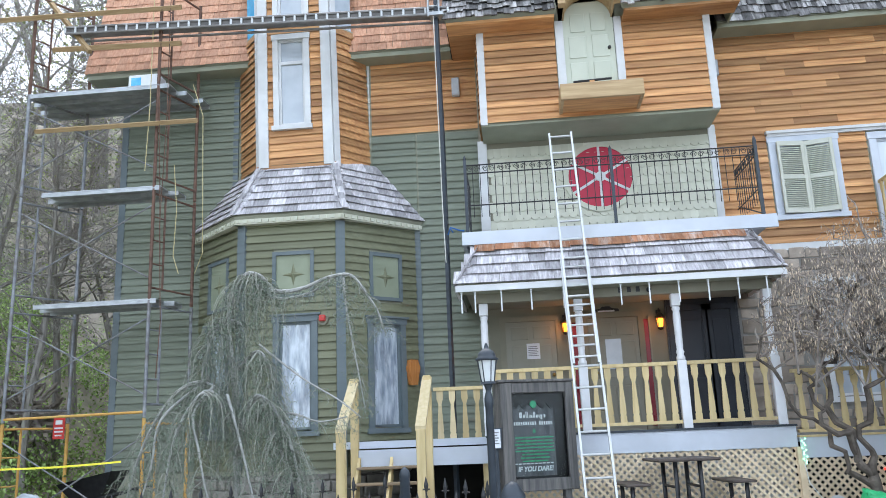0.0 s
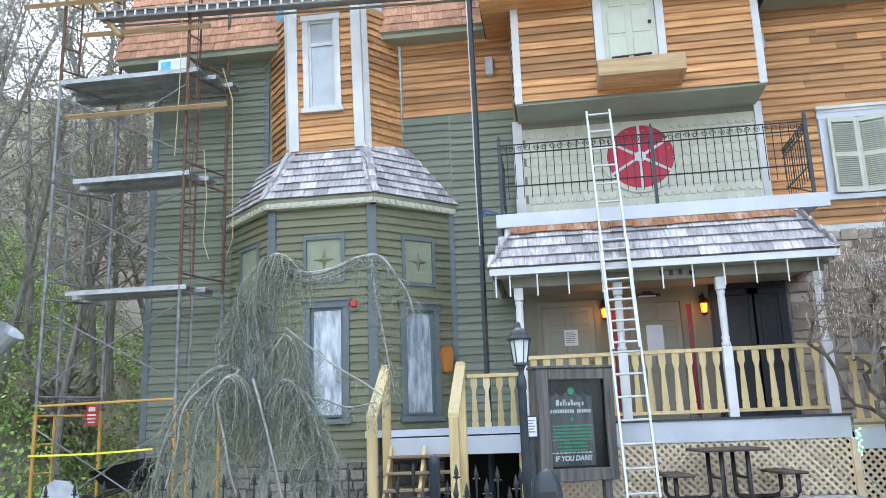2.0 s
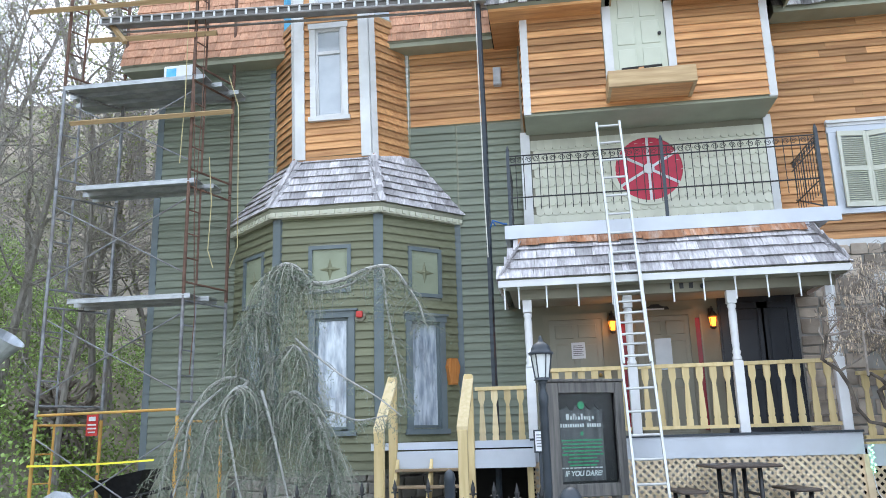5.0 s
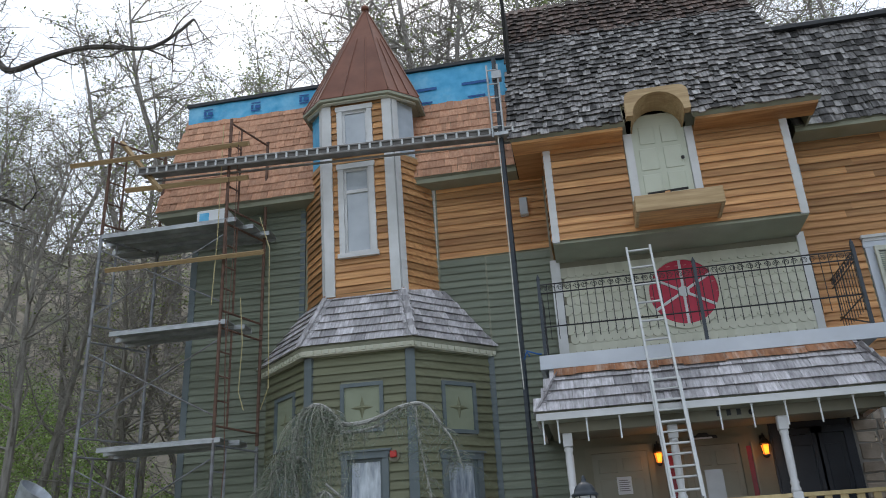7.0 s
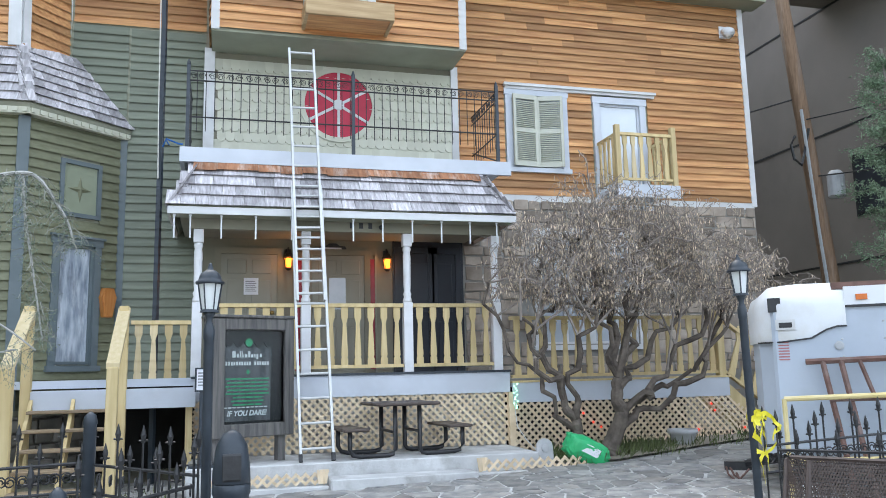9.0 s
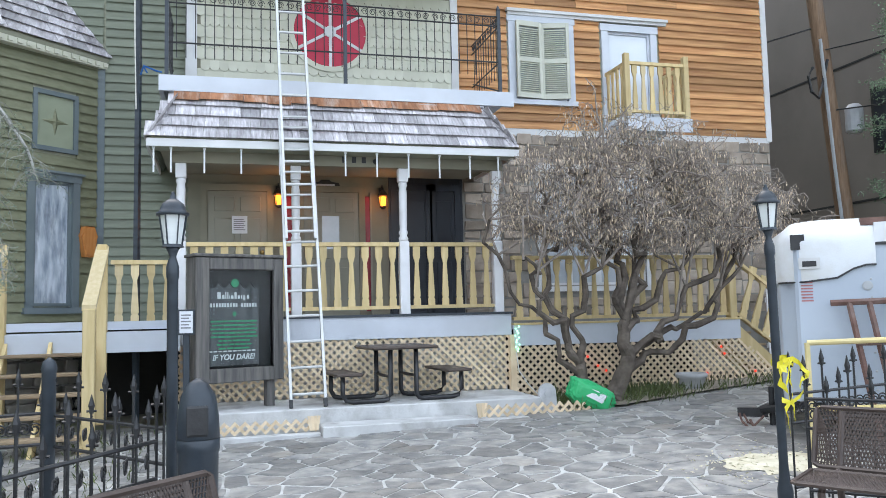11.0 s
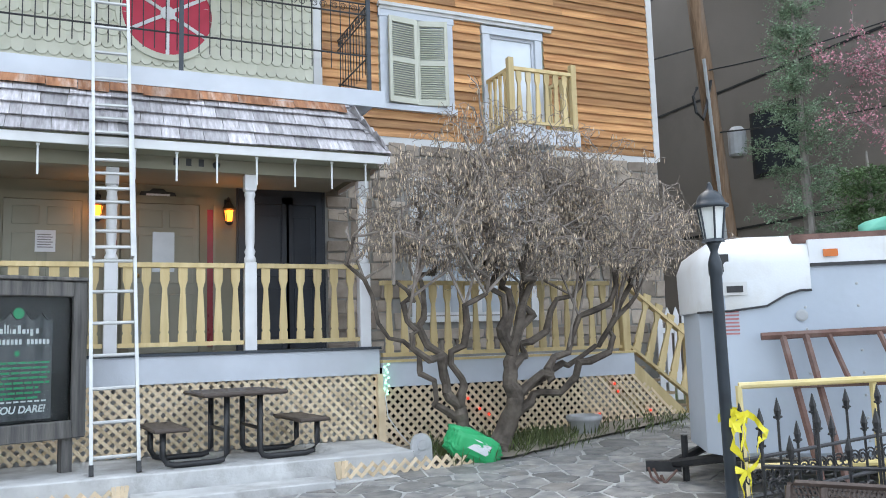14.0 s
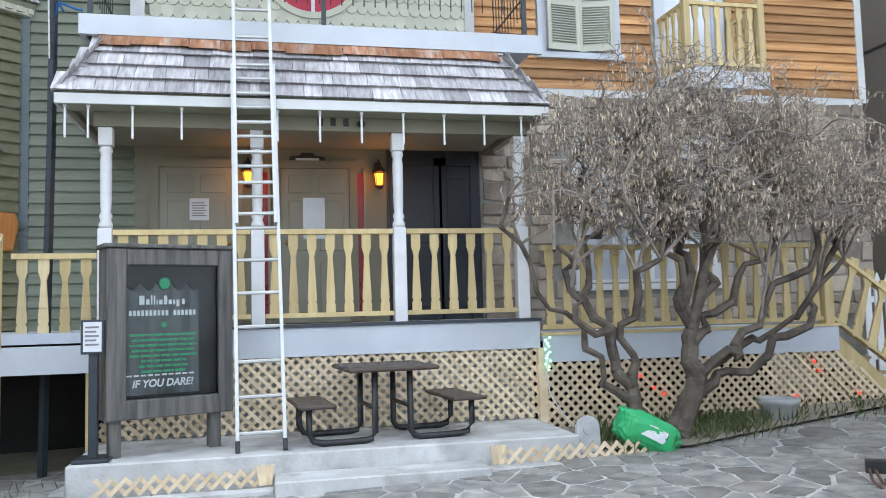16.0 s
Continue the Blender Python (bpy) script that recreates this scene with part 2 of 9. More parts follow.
def wall_bm(m, width, z0, z1, thick, holes=(), bm=None):
    """A thick wall with openings through it."""
    bm = bm or bmesh.new()
    us = sorted({0.0, width, *(h[0] for h in holes), *(h[1] for h in holes)})
    zs = sorted({z0, z1, *(h[2] for h in holes), *(h[3] for h in holes)})
    us, zs = [u for u in us if 0 <= u <= width], [z for z in zs if z0 <= z <= z1]
    for a, b in zip(us, us[1:]):
        for c, d in zip(zs, zs[1:]):
            if not any(h[0] < (a + b) / 2 < h[1] and h[2] < (c + d) / 2 < h[3] for h in holes):
                box(bm, a, b, 0, thick, c, d, m)
    return bm


def wall(name, m, width, z0, z1, material, label, holes=(), thick=0.2):
    ob = part(name, wall_bm(m, width, z0, z1, thick, holes), material)
    return tagged(ob, label, "wall", kind="structure")


def shingle_rows(m, width_at, rise, course, material, parent, seed, each=(0.09, 0.19), count=0, name="shingle", thick=0.014, ragged=0.015, loose=1.0, me_cache={}):
    """Shingles on a sloping plane: x along the eave, z up the slope, y into the roof. The first count rows are pieces; the rest is one mesh."""
    rng = random.Random(seed)
    key = (material.name, course)
    if key not in me_cache:
        bm = bmesh.new()
        prof = [(-thick * 1.7, 0.0), (-thick * 0.25, 0.035), (0.0, course * 1.6), (-0.004, course * 1.6)]
        a = [bm.verts.new((0, y, z)) for y, z in prof]
        b = [bm.verts.new((1, y, z)) for y, z in prof]
        bm.faces.new(a), bm.faces.new(b[::-1])
        for i in range(4):
            bm.faces.new((a[i], b[i], b[(i + 1) % 4], a[(i + 1) % 4]))
        me_cache[key] = mesh_of("shingle", bm, material)
    me = me_cache[key]
    verts, faces, made, row, z = [], [], 0, 0, 0.0
    prof = [tuple(v.co) for v in me.vertices]
    polys = [tuple(p.vertices) for p in me.polygons]
    while z < rise - 0.02:
        u0, u1 = width_at(z)
        u0 += rng.uniform(-0.06, 0.0)
        while u0 < u1 - 0.02:
            w = min(rng.uniform(*each), u1 - u0)
            mm = m @ Matrix.Translation((u0 + 0.002, -rng.uniform(0, 0.006), z - rng.uniform(0, ragged))) @ pose(0, 0, 0, loose * rng.uniform(-1.2, 0.6), loose * rng.uniform(-0.7, 0.7), 0) @ Matrix.Diagonal((w - 0.005, 1, 1, 1))
            if row < count:
                piece(name, me, parent, mm)
            else:
                k = len(verts)
                verts += [tuple(mm @ Vector(v)) for v in prof]
                faces += [tuple(i + k for i in p) for p in polys]
            u0 += w
        z += course
        row += 1
    return verts, faces


def joined(name, verts, faces, material, parent=None, label="", kind="stuff"):
    me = bpy.data.meshes.new(name)
    me.from_pydata(verts, [], faces)
    me.materials.append(material)
    ob = new(name, me)
    if parent:
        ob.parent = parent
    return tagged(ob, label, kind=kind)


def slope_axes(p, q, r):
    """Axes of the roof plane with eave p to q and a point r up the slope."""
    p, q, r = Vector(p), Vector(q), Vector(r)
    x = (q - p).normalized()
    up = (r - p) - (r - p).dot(x) * x
    z = up.normalized()
    m = Matrix((x, z.cross(x), z)).transposed().to_4x4()
    m.translation = p
    return m


def slab_poly(bm, pts, down):
    """A sheet through the points with thickness along down."""
    a = [bm.verts.new(p) for p in pts]
    b = [bm.verts.new(Vector(p) + Vector(down)) for p in pts]
    bm.faces.new(a), bm.faces.new(b[::-1])
    for i in range(len(a)):
        j = (i + 1) % len(a)
        bm.faces.new((a[i], b[i], b[j], a[j]))

# ---------------------------------------------------------------- ground


def gz(x, y):
    """Height of the ground: the court rises gently to the house and to the east; a wooded hill climbs behind."""
    z = 0.10 + 0.03 * (x - 2) + 0.04 * (min(y, 0.0) + 3.2)
    z = max(-0.9, min(z, 0.6))
    k = max(0.0, max((-8.4 - x) * 1.05, y - 7.0)) if y > -9 else max(0.0, (-8.4 - x) * 1.05 + (y + 9) * 0.6)
    return z + min(32.0, 0.80 * k + 0.25 * noise.noise(Vector((x * 0.15, y * 0.15, 0))) * min(1.0, k))


earth = surf("leaf_litter_earth", (0.21, 0.185, 0.15), (0.33, 0.295, 0.245), 1.2, 0.95, bump=0.6, bscale=18, stain=(0.09, 0.15, 0.035), stain_amt=0.95, stain_scale=0.35)
gx = sorted({*np.linspace(-120, -22, 15), *np.linspace(-20, 22, 57), *np.linspace(25, 140, 12)})
gy = sorted({*np.linspace(-60, -22, 7), *np.linspace(-20, 20, 54), *np.linspace(22, 110, 24)})
gv = [(x, y, gz(x, y) - (0.06 if -3 < x < 12.5 and -17 < y < 0 else 0.0)) for y in gy for x in gx]
gf = [(j * len(gx) + i, j * len(gx) + i + 1, (j + 1) * len(gx) + i + 1, (j + 1) * len(gx) + i) for j in range(len(gy) - 1) for i in range(len(gx) - 1)]
ground = joined("ground", gv, gf, earth, label="leaf-strewn earth rising to a wooded hillside", kind="structure")

# ---------------------------------------------------------------- west wing: green clapboards below, cedar above
WX0, WX1, EX1 = -6.70, 0.06, 9.88
X = (1, 0, 0)
wall_w = wall("wall_west", frame_of((WX0, 0.0, 0), X), WX1 - WX0, 0.1, 8.3, soffit, "green-painted clapboard wall with unfinished cedar boards above")
clapboards(wall_w, sage_me, frame_of((WX0 + 0.1, 0, 0), X), 2.14, 1.0, 8.2, seed=2)
clapboards(wall_w, sage_me, frame_of((-1.12, 0, 0), X), 1.14, 1.25, 6.8, seed=3)
clapboards(wall_w, cedar_me, frame_of((-1.95, 0, 0), X), 2.0, 6.82, 8.25, lengths=(0.9, 1.9), seed=4)
clapboards(wall_w, sage_me, frame_of((-1.95, 0, 0), X), 0.8, 5.35, 6.8, seed=5)
for x0, x1, z0, z1 in ((WX0 - 0.02, WX0 + 0.1, 0.8, 8.2), (-1.24, -1.12, 1.2, 5.2)):
    part("corner_board", boxes((x0, x1, -0.035, 0.02, z0, z1)), slate_trim, wall_w, "slate blue corner board")
part("corner_board", boxes((-2.1, -1.98, -0.03, 0.02, 5.9, 8.25)), white_trim, wall_w, "white vertical trim board")
part("corner_board", boxes((-4.56, -4.46, -0.03, 0.02, 5.9, 8.15)), slate_trim, wall_w)
wall("wall_west_side", frame_of((WX0, 9.0, 0), (0, -1, 0)), 9.0, 0.1, 8.3, soffit, "green clapboard side wall above the hillside")

# bay: front and two slanting sides
BAY = [(-5.15, 0.0), (-4.02, -1.0), (-2.33, -1.0), (-1.18, 0.0)]
bay = thing("wall_bay", "green clapboard bay with slate blue trim", "wall", kind="structure")
bay_holes = {0: [(0.50, 1.12, 1.6, 3.3)], 1: [(0.66, 1.20, 1.60, 3.32)], 2: [(0.56, 1.10, 1.6, 3.28)]}
bay_panels = {0: (0.43, 1.13, 3.62, 4.52), 1: (0.54, 1.24, 3.72, 4.5), 2: (0.52, 1.16, 3.68, 4.5)}
for i, (a, b) in enumerate(zip(BAY, BAY[1:])):
    d = Vector((b[0] - a[0], b[1] - a[1], 0))
    m = frame_of((*a, 0), d)
    side = part("bay_wall", wall_bm(m, d.length, 0.92, 5.1, 0.16, bay_holes[i]), soffit, bay)
    clapboards(side, green_me, m @ Matrix.Translation((0.06, 0, 0)), d.length - 0.12, 1.0, 5.0, holes=[(u0 - 0.16, u1 + 0.04, z0 - 0.1, z1 + 0.1) for u0, u1, z0, z1 in bay_holes[i]] + [(bay_panels[i][0] - 0.05, bay_panels[i][1] - 0.07, bay_panels[i][2] + 0.01, bay_panels[i][3] - 0.01)], seed=10 + i)
for x, y in BAY[1:3]:
    bm = bmesh.new()
    prism_pts = [(-0.075, 0.0), (0.075, 0.0), (0.075, 4.0), (-0.075, 4.0)]
    prism(bm, prism_pts, 0.12, pose(x, y - 0.04, 1.0, 0, 0, -20 if x < -3 else 20))
    part("corner_board", bm, slate_trim, bay, "slate blue corner board")

# stone footing of the bay
stone = surf("rubble_stone", (0.17, 0.16, 0.14), (0.30, 0.28, 0.25), 4, 0.9, bump=0.6, bscale=25, rnd=0.3, stain=(0.1, 0.1, 0.09), stain_amt=0.5)
mortar = surf("grey_mortar", (0.22, 0.21, 0.19), (0.3, 0.29, 0.27), 6, 0.95, bump=0.5)
foot = thing("wall_footing", "rubble stone footing under the bay", "wall", kind="structure")
rs = random.Random(5)
for a, b in zip(BAY, BAY[1:]):
    d = Vector((b[0] - a[0], b[1] - a[1], 0))
    m = frame_of((*a, 0), d)
    part("mortar_bed", wall_bm(m @ Matrix.Translation((0, 0.04, 0)), d.length, -0.3, 0.95, 0.2), mortar, foot)
    z = -0.1
    while z < 0.9:
        h = rs.uniform(0.12, 0.2)
        u = 0.0
        while u < d.length - 0.05:
            w = min(rs.uniform(0.16, 0.42), d.length - u)
            bm = boxes((0.01, w - 0.015, -rs.uniform(0.0, 0.03), 0.06, 0.01, min(h, 0.93 - z) - 0.01))
            for v in bm.verts:
                v.co += Vector((rs.uniform(-0.02, 0.02), rs.uniform(-0.01, 0.01), rs.uniform(-0.012, 0.012)))
            o = part("stone", bm, stone, foot, bevel=0.012)
            o.matrix_basis = m @ Matrix.Translation((u, 0, z))
            u += w
        z += h

# bay roof: three weathered slopes
EZ, RZ = 5.12, 6.12
eave = [(-5.30, -0.02, EZ), (-4.10, -1.17, EZ), (-2.25, -1.17, EZ), (-1.06, -0.02, EZ)]
ridge = [(-4.42, -0.02, RZ), (-3.78, -0.68, RZ), (-2.50, -0.68, RZ), (-1.92, -0.02, RZ)]
bay_roof = thing("bay_roof", "weathered grey wooden shingle roof over the bay", "roof", kind="structure")
for i in range(3):
    p, q, r, s = (Vector(v) for v in (eave[i], eave[i + 1], ridge[i + 1], ridge[i]))
    bm = bmesh.new()
    slab_poly(bm, (p, q, r, s), (0, 0.02, -0.05))
    part("deck_board", bm, soffit, bay_roof)
    m = slope_axes(p, q, s)
    L, rise = (q - p).length, (m.inverted() @ s).z
    ul, ur = (m.inverted() @ s).x, (m.inverted() @ r).x
    sv, sf = shingle_rows(m, lambda z: (ul * z / rise - 0.01, L + (ur - L) * z / rise + 0.01), rise, 0.165, grey_shingle, bay_roof, 20 + i, each=(0.12, 0.32), count=99, thick=0.03, ragged=0.006, loose=0.3)
for i in (1, 2):
    p, q = Vector(eave[i]), Vector(ridge[i])
    d = q - p
    for k in range(8):
        a = p + d * (k / 8.0)
        for sx in (-1, 1):
            bm = boxes((-0.055, 0.055, -0.012, 0.006, 0, 0.2))
            o = part("hip_shingle", bm, grey_shingle, bay_roof)
            ang = {(1, -1): -45, (1, 1): 8, (2, -1): -8, (2, 1): 45}[(i, sx)]
            o.matrix_basis = Matrix.Translation(a + Vector((sx * 0.045, -0.03, 0.025 if sx else 0))) @ Matrix.Rotation(radians(ang * 0.6), 4, "Z") @ Matrix.Rotation(radians(-26), 4, "X") @ Matrix.Rotation(math.atan2(d.x, d.z) * 0.9, 4, "Y")
# cornice with small dentils under the bay eave
corn = part("cornice", bmesh.new(), soffit, bay_roof, "cream dentil cornice")
bm = bmesh.new()
for i in range(3):
    p, q = Vector(eave[i]), Vector(eave[i + 1])
    d = q - p
    m = frame_of(p, d)
    box(bm, 0, d.length, 0.02, 0.16, -0.14, -0.05, m)
    n_d = int(d.length / 0.12)
    for k in range(n_d):
        u = (k + 0.5) * d.length / n_d
        box(bm, u - 0.032, u + 0.032, -0.005, 0.03, -0.12, -0.06, m)
corn.data = mesh_of("cornice", bm, cream)

blue = surf("blue_roof_underlay", (0.04, 0.34, 0.62), (0.10, 0.47, 0.76), 5, 0.4, bump=1.0, bscale=5, stain=(0.24, 0.58, 0.80), stain_amt=0.8, stain_scale=2)
pane_wrap = surf("pale_house_wrap", (0.36, 0.42, 0.48), (0.50, 0.56, 0.62), 3, 0.5, bump=0.5, bscale=8)
# turret: cedar boards, white corners, leaning a little to the west as the old frame does
LEAN = Matrix.Identity(4)
LEAN[0][2] = -0.026
LEAN = Matrix.Translation((0, 0, 6.1)) @ LEAN @ Matrix.Translation((0, 0, -6.1))
TUR = [(-4.40, -0.02), (-3.77, -0.73), (-2.52, -0.73), (-1.96, -0.02)]
turret = thing("wall_turret", "cedar-boarded turret with white corner boards", "wall", kind="structure")
tur_holes = [(0.33, 0.80, 6.86, 8.5), (0.34, 0.81, 8.92, 9.72)]
for i, (a, b) in enumerate(zip(TUR, TUR[1:])):
    d = Vector((b[0] - a[0], b[1] - a[1], 0))
    m = LEAN @ frame_of((*a, 0), d)
    hol = tur_holes if i == 1 else []
    side = part("turret_wall", wall_bm(m, d.length, 6.05, 9.98 if i == 1 else 8.8, 0.14, hol), soffit, turret)
    if i != 1:
        part("upper_wall", wall_bm(m @ Matrix.Translation((0.36 if i == 0 else 0.0, 0.0, 0)), d.length - 0.36, 8.8, 9.97, 0.12), (blue, pane_wrap)[i // 2], turret, ("blue underlay sheet", "", "pale house wrap")[i])
    clapboards(side, cedar_me, m @ Matrix.Translation((0.05, 0, 0)), d.length - 0.1, 6.12, 9.96 if i == 1 else 8.75, holes=[(u0 - 0.15, u1 + 0.05, z0 - 0.1, z1 + 0.1) for u0, u1, z0, z1 in hol], lengths=None, seed=30 + i)
for (x, y), w in zip(TUR[1:3], (1, -1)):
    bm = bmesh.new()
    box(bm, -0.09, 0.08, -0.058, 0.05, 6.08, 10.0, LEAN @ pose(x + 0.05 * w, y, 0, 0, 0, 0))
    box(bm, -0.06, 0.06, -0.055, 0.05, 6.08, 9.98, LEAN @ pose(x - 0.05 * w, y + 0.05, 0, 0, 0, -49 * w))
    part("corner_board", bm, white_trim, turret, "white corner board")
part("skirt_board", boxes((-3.85, -2.45, -0.76, -0.7, 6.04, 6.12)), cedar, turret)

# ---------------------------------------------------------------- east wing
wall_e = wall("wall_east", frame_of((4.05, 0, 0), X), EX1 - 4.05, 0.1, 8.35, soffit, "new cedar clapboard wall over a stone ground floor", holes=[(1.08, 2.0, 4.86, 6.15), (2.75, 3.55, 4.25, 6.1), (1.5, 3.3, 1.8, 3.65)])
clapboards(wall_e, cedar_me, frame_of((4.05, 0, 0), X), 5.8, 4.36, 8.3, holes=[(0.94, 2.12, 4.74, 6.28), (2.6, 3.72, 4.2, 6.28)], lengths=(0.7, 2.6), seed=41)
part("corner_board", boxes((EX1 - 0.05, EX1 + 0.06, -0.04, 0.1, 4.3, 8.3)), white_trim, wall_e, "white corner board")
part("trim_board", boxes((4.05, EX1, -0.03, 0.02, 4.24, 4.36)), white_trim, wall_e)
wall("wall_east_side", frame_of((EX1, 0.2, 0), (0, 1, 0)), 9.0, 0.1, 8.35, soffit, "side wall of the east wing")
# stone veneer of the ground floor
stone_v = surf("brown_field_stone", (0.25, 0.205, 0.165), (0.42, 0.36, 0.30), 4, 0.9, bump=0.6, bscale=22, rnd=0.35, stain=(0.12, 0.10, 0.08), stain_amt=0.5)
veneer = tagged(part("wall_stone", boxes((4.16, 5.55, -0.03, 0.0, 0.3, 4.24), (7.35, EX1, -0.03, 0.0, 0.3, 4.24), (5.55, 7.35, -0.03, 0.0, 0.3, 1.8), (5.55, 7.35, -0.03, 0.0, 3.65, 4.24)), mortar), "brown field stone veneer in grey mortar", "wall", kind="structure")
z = 1.3
while z < 4.2:
    h = rs.uniform(0.14, 0.3)
    u = 4.18
    while u < EX1 - 0.05:
        w = min(rs.uniform(0.2, 0.5), EX1 - u)
        if not (u + w > 5.5 and u < 7.4 and z + h > 1.75 and z < 3.7):
            bm = boxes((0.01, w - 0.02, -rs.uniform(0.01, 0.04), 0.0, 0.012, h - 0.012))
            for v in bm.verts:
                v.co += Vector((rs.uniform(-0.025, 0.025), 0, rs.uniform(-0.02, 0.02)))
            o = part("stone", bm, stone_v, veneer, bevel=0.01)
            o.matrix_basis = pose(u, -0.03, z)
        u += w
    z += h

# ---------------------------------------------------------------- middle: scalloped wall, hanging box, porch
wall_m = tagged(part("wall_middle", boxes((0.0, 4.1, -0.1, 0.1, 4.3, 8.3), (0.0, 4.1, -0.02, 0.15, 1.2, 4.3)), beige), "cream scalloped shingle wall behind the balcony", "wall", kind="structure")


def scallop_mesh():
    bm = bmesh.new()
    pts = [(0.066, 0.2), (-0.066, 0.2)] + [(0.066 * math.cos(a), 0.066 + 0.066 * math.sin(a)) for a in (math.pi * (1 + k / 6) for k in range(7))]
    prism(bm, pts, 0.016)
    return mesh_of("scallop", bm, cream)


sc = scallop_mesh()
for r in range(12):
    for c in range(29 if r % 2 else 30):
        x, z = 0.19 + 0.132 * (c + (0.5 if r % 2 else 0)), 4.52 + 0.165 * r
        if (x - 2.09) ** 2 + (z + 0.1 - 5.72) ** 2 > 0.5 ** 2 and z < 6.3:
            piece("scallop", sc, wall_m, pose(x, -0.136, z, -6.0))
part("corner_board", boxes((-0.02, 0.14, -0.15, -0.1, 4.5, 6.52)), white_trim, wall_m, "white side board")
part("corner_board", boxes((4.0, 4.12, -0.15, -0.1, 4.5, 6.52)), white_trim, wall_m, "white side board")
# red wheel window painted panel
red = surf("crimson_wheel_paint", (0.42, 0.02, 0.05), (0.52, 0.035, 0.075), 3, 0.5, bump=0.1, stain=(0.3, 0.015, 0.04), stain_amt=0.4)
wheel = thing("wheel_window", "round crimson wheel-shaped panel with white spokes", "window", at=pose(2.09, -0.135, 5.72))
bm = bmesh.new()
prism(bm, [(0.56 * math.cos(2 * math.pi * k / 48), 0.56 * math.sin(2 * math.pi * k / 48)) for k in range(48)], 0.02)
part("disc", bm, red, wheel)
bm = bmesh.new()
for k in range(48):
    a, b = 2 * math.pi * k / 48, 2 * math.pi * (k + 1) / 48
    prism(bm, [(0.55 * math.cos(a), 0.55 * math.sin(a)), (0.63 * math.cos(a), 0.63 * math.sin(a)), (0.63 * math.cos(b), 0.63 * math.sin(b)), (0.55 * math.cos(b), 0.55 * math.sin(b))], 0.04, pose(0, -0.025, 0))
part("rim", bm, cream, wheel)
for k in range(6):
    bm = boxes((-0.022, 0.022, -0.012, 0.0, 0.05, 0.56))
    o = part("spoke", bm, white_trim, wheel)
    o.matrix_basis = pose(0, -0.003, 0, 0, k * 60, 0)
bm = bmesh.new()
prism(bm, [(0.09 * math.cos(2 * math.pi * k / 20), 0.09 * math.sin(2 * math.pi * k / 20)) for k in range(20)], 0.02)
o = part("hub", bm, white_trim, wheel)
o.matrix_basis = pose(0, -0.022, 0)

# hanging cedar box with the arched door
BX0, BX1, BY, BZ0, BZ1 = 0.09, 4.03, -0.96, 6.52, 8.3
hang = thing("wall_box", "projecting cedar-boarded upper room with white corners", "wall", kind="structure")
mb = frame_of((BX0, BY, 0), X)
part("box_wall", wall_bm(mb, BX1 - BX0, BZ0, 8.6, 0.15, [(1.42, 2.38, 6.95, 8.6)]), soffit, hang)
bw = part("box_side", boxes((BX0, BX0 + 0.12, BY + 0.15, -0.1, BZ0, 8.6), (BX1 - 0.12, BX1, BY + 0.15, -0.1, BZ0, 8.6)), soffit, hang)
part("box_floor", boxes((BX0, BX1, BY + 0.003, -0.1, BZ0 - 0.05, BZ0 - 0.002)), soffit, hang, "grey-green soffit board")
clapboards(bw, cedar_me, mb @ Matrix.Translation((0.1, 0, 0)), BX1 - BX0 - 0.2, BZ0, 8.3, holes=[(1.24, 2.36, 6.9, 8.6)], seed=50)
clapboards(bw, cedar_me, frame_of((BX0, -0.1, 0), (0, -1, 0)), 0.86, BZ0, 8.3, seed=51)
for x in (BX0 - 0.005, BX1 - 0.115):
    part("corner_board", boxes((x, x + 0.12, BY - 0.035, BY + 0.02, BZ0 - 0.03, 8.3)), white_trim, hang, "white corner board")

# ---------------------------------------------------------------- roofs
dark_roof = thing("roof_dark", "steep roof of old dark mossy wooden shingles", "roof", kind="structure")
de = [(-0.42, -1.42, 8.28), (4.5, -1.42, 8.28), (4.2, 0.9, 12.6), (-0.42, 0.9, 12.6)]
bm = bmesh.new()
dv = [Vector(p) for p in de]
up = (dv[3] - dv[0])
hz = 0.105                                        # the arched hood breaks the eave below this share of the slope
for x0, x1, f0, f1 in ((-0.42, 1.46, 0, hz), (2.54, None, 0, hz), (-0.42, None, hz, 1)):
    e0, e1 = (4.5 - 0.3 * f0, 4.5 - 0.3 * f1) if x1 is None else (x1, x1)
    a0, a1 = dv[0] + up * f0, dv[0] + up * f1
    slab_poly(bm, [Vector((x0, a0.y, a0.z)), Vector((e0, a0.y, a0.z)), Vector((e1, a1.y, a1.z)), Vector((x0, a1.y, a1.z))], (0, 0.06, -0.05))
slab_poly(bm, [Vector(p) for p in (de[0], de[3], (-0.42, 4, 12.6), (-0.42, 4, 8.28))], (0.05, 0, 0))
slab_poly(bm, [Vector(p) for p in (de[1], de[2], (4.2, 4, 12.6), (4.5, 4, 8.28))], (-0.05, 0, -0.02))
slab_poly(bm, [Vector(p) for p in (de[3], de[2], (4.2, 4, 12.6), (-0.42, 4, 12.6))], (0, 0, -0.05))
part("roof_deck", bm, soffit, dark_roof)
part("eave_soffit", boxes((-0.4, 1.42, -1.36, -0.97, 8.18, 8.24)), cedar, dark_roof, "raw plywood soffit")
part("eave_soffit", boxes((-0.4, 0.085, -0.97, 0.0, 8.18, 8.24)), cedar, dark_roof, "raw plywood soffit")
part("eave_soffit", boxes((2.58, 4.45, -1.36, -0.97, 8.18, 8.24)), cedar, dark_roof, "raw plywood soffit")
m = slope_axes(de[0], de[1], de[3])
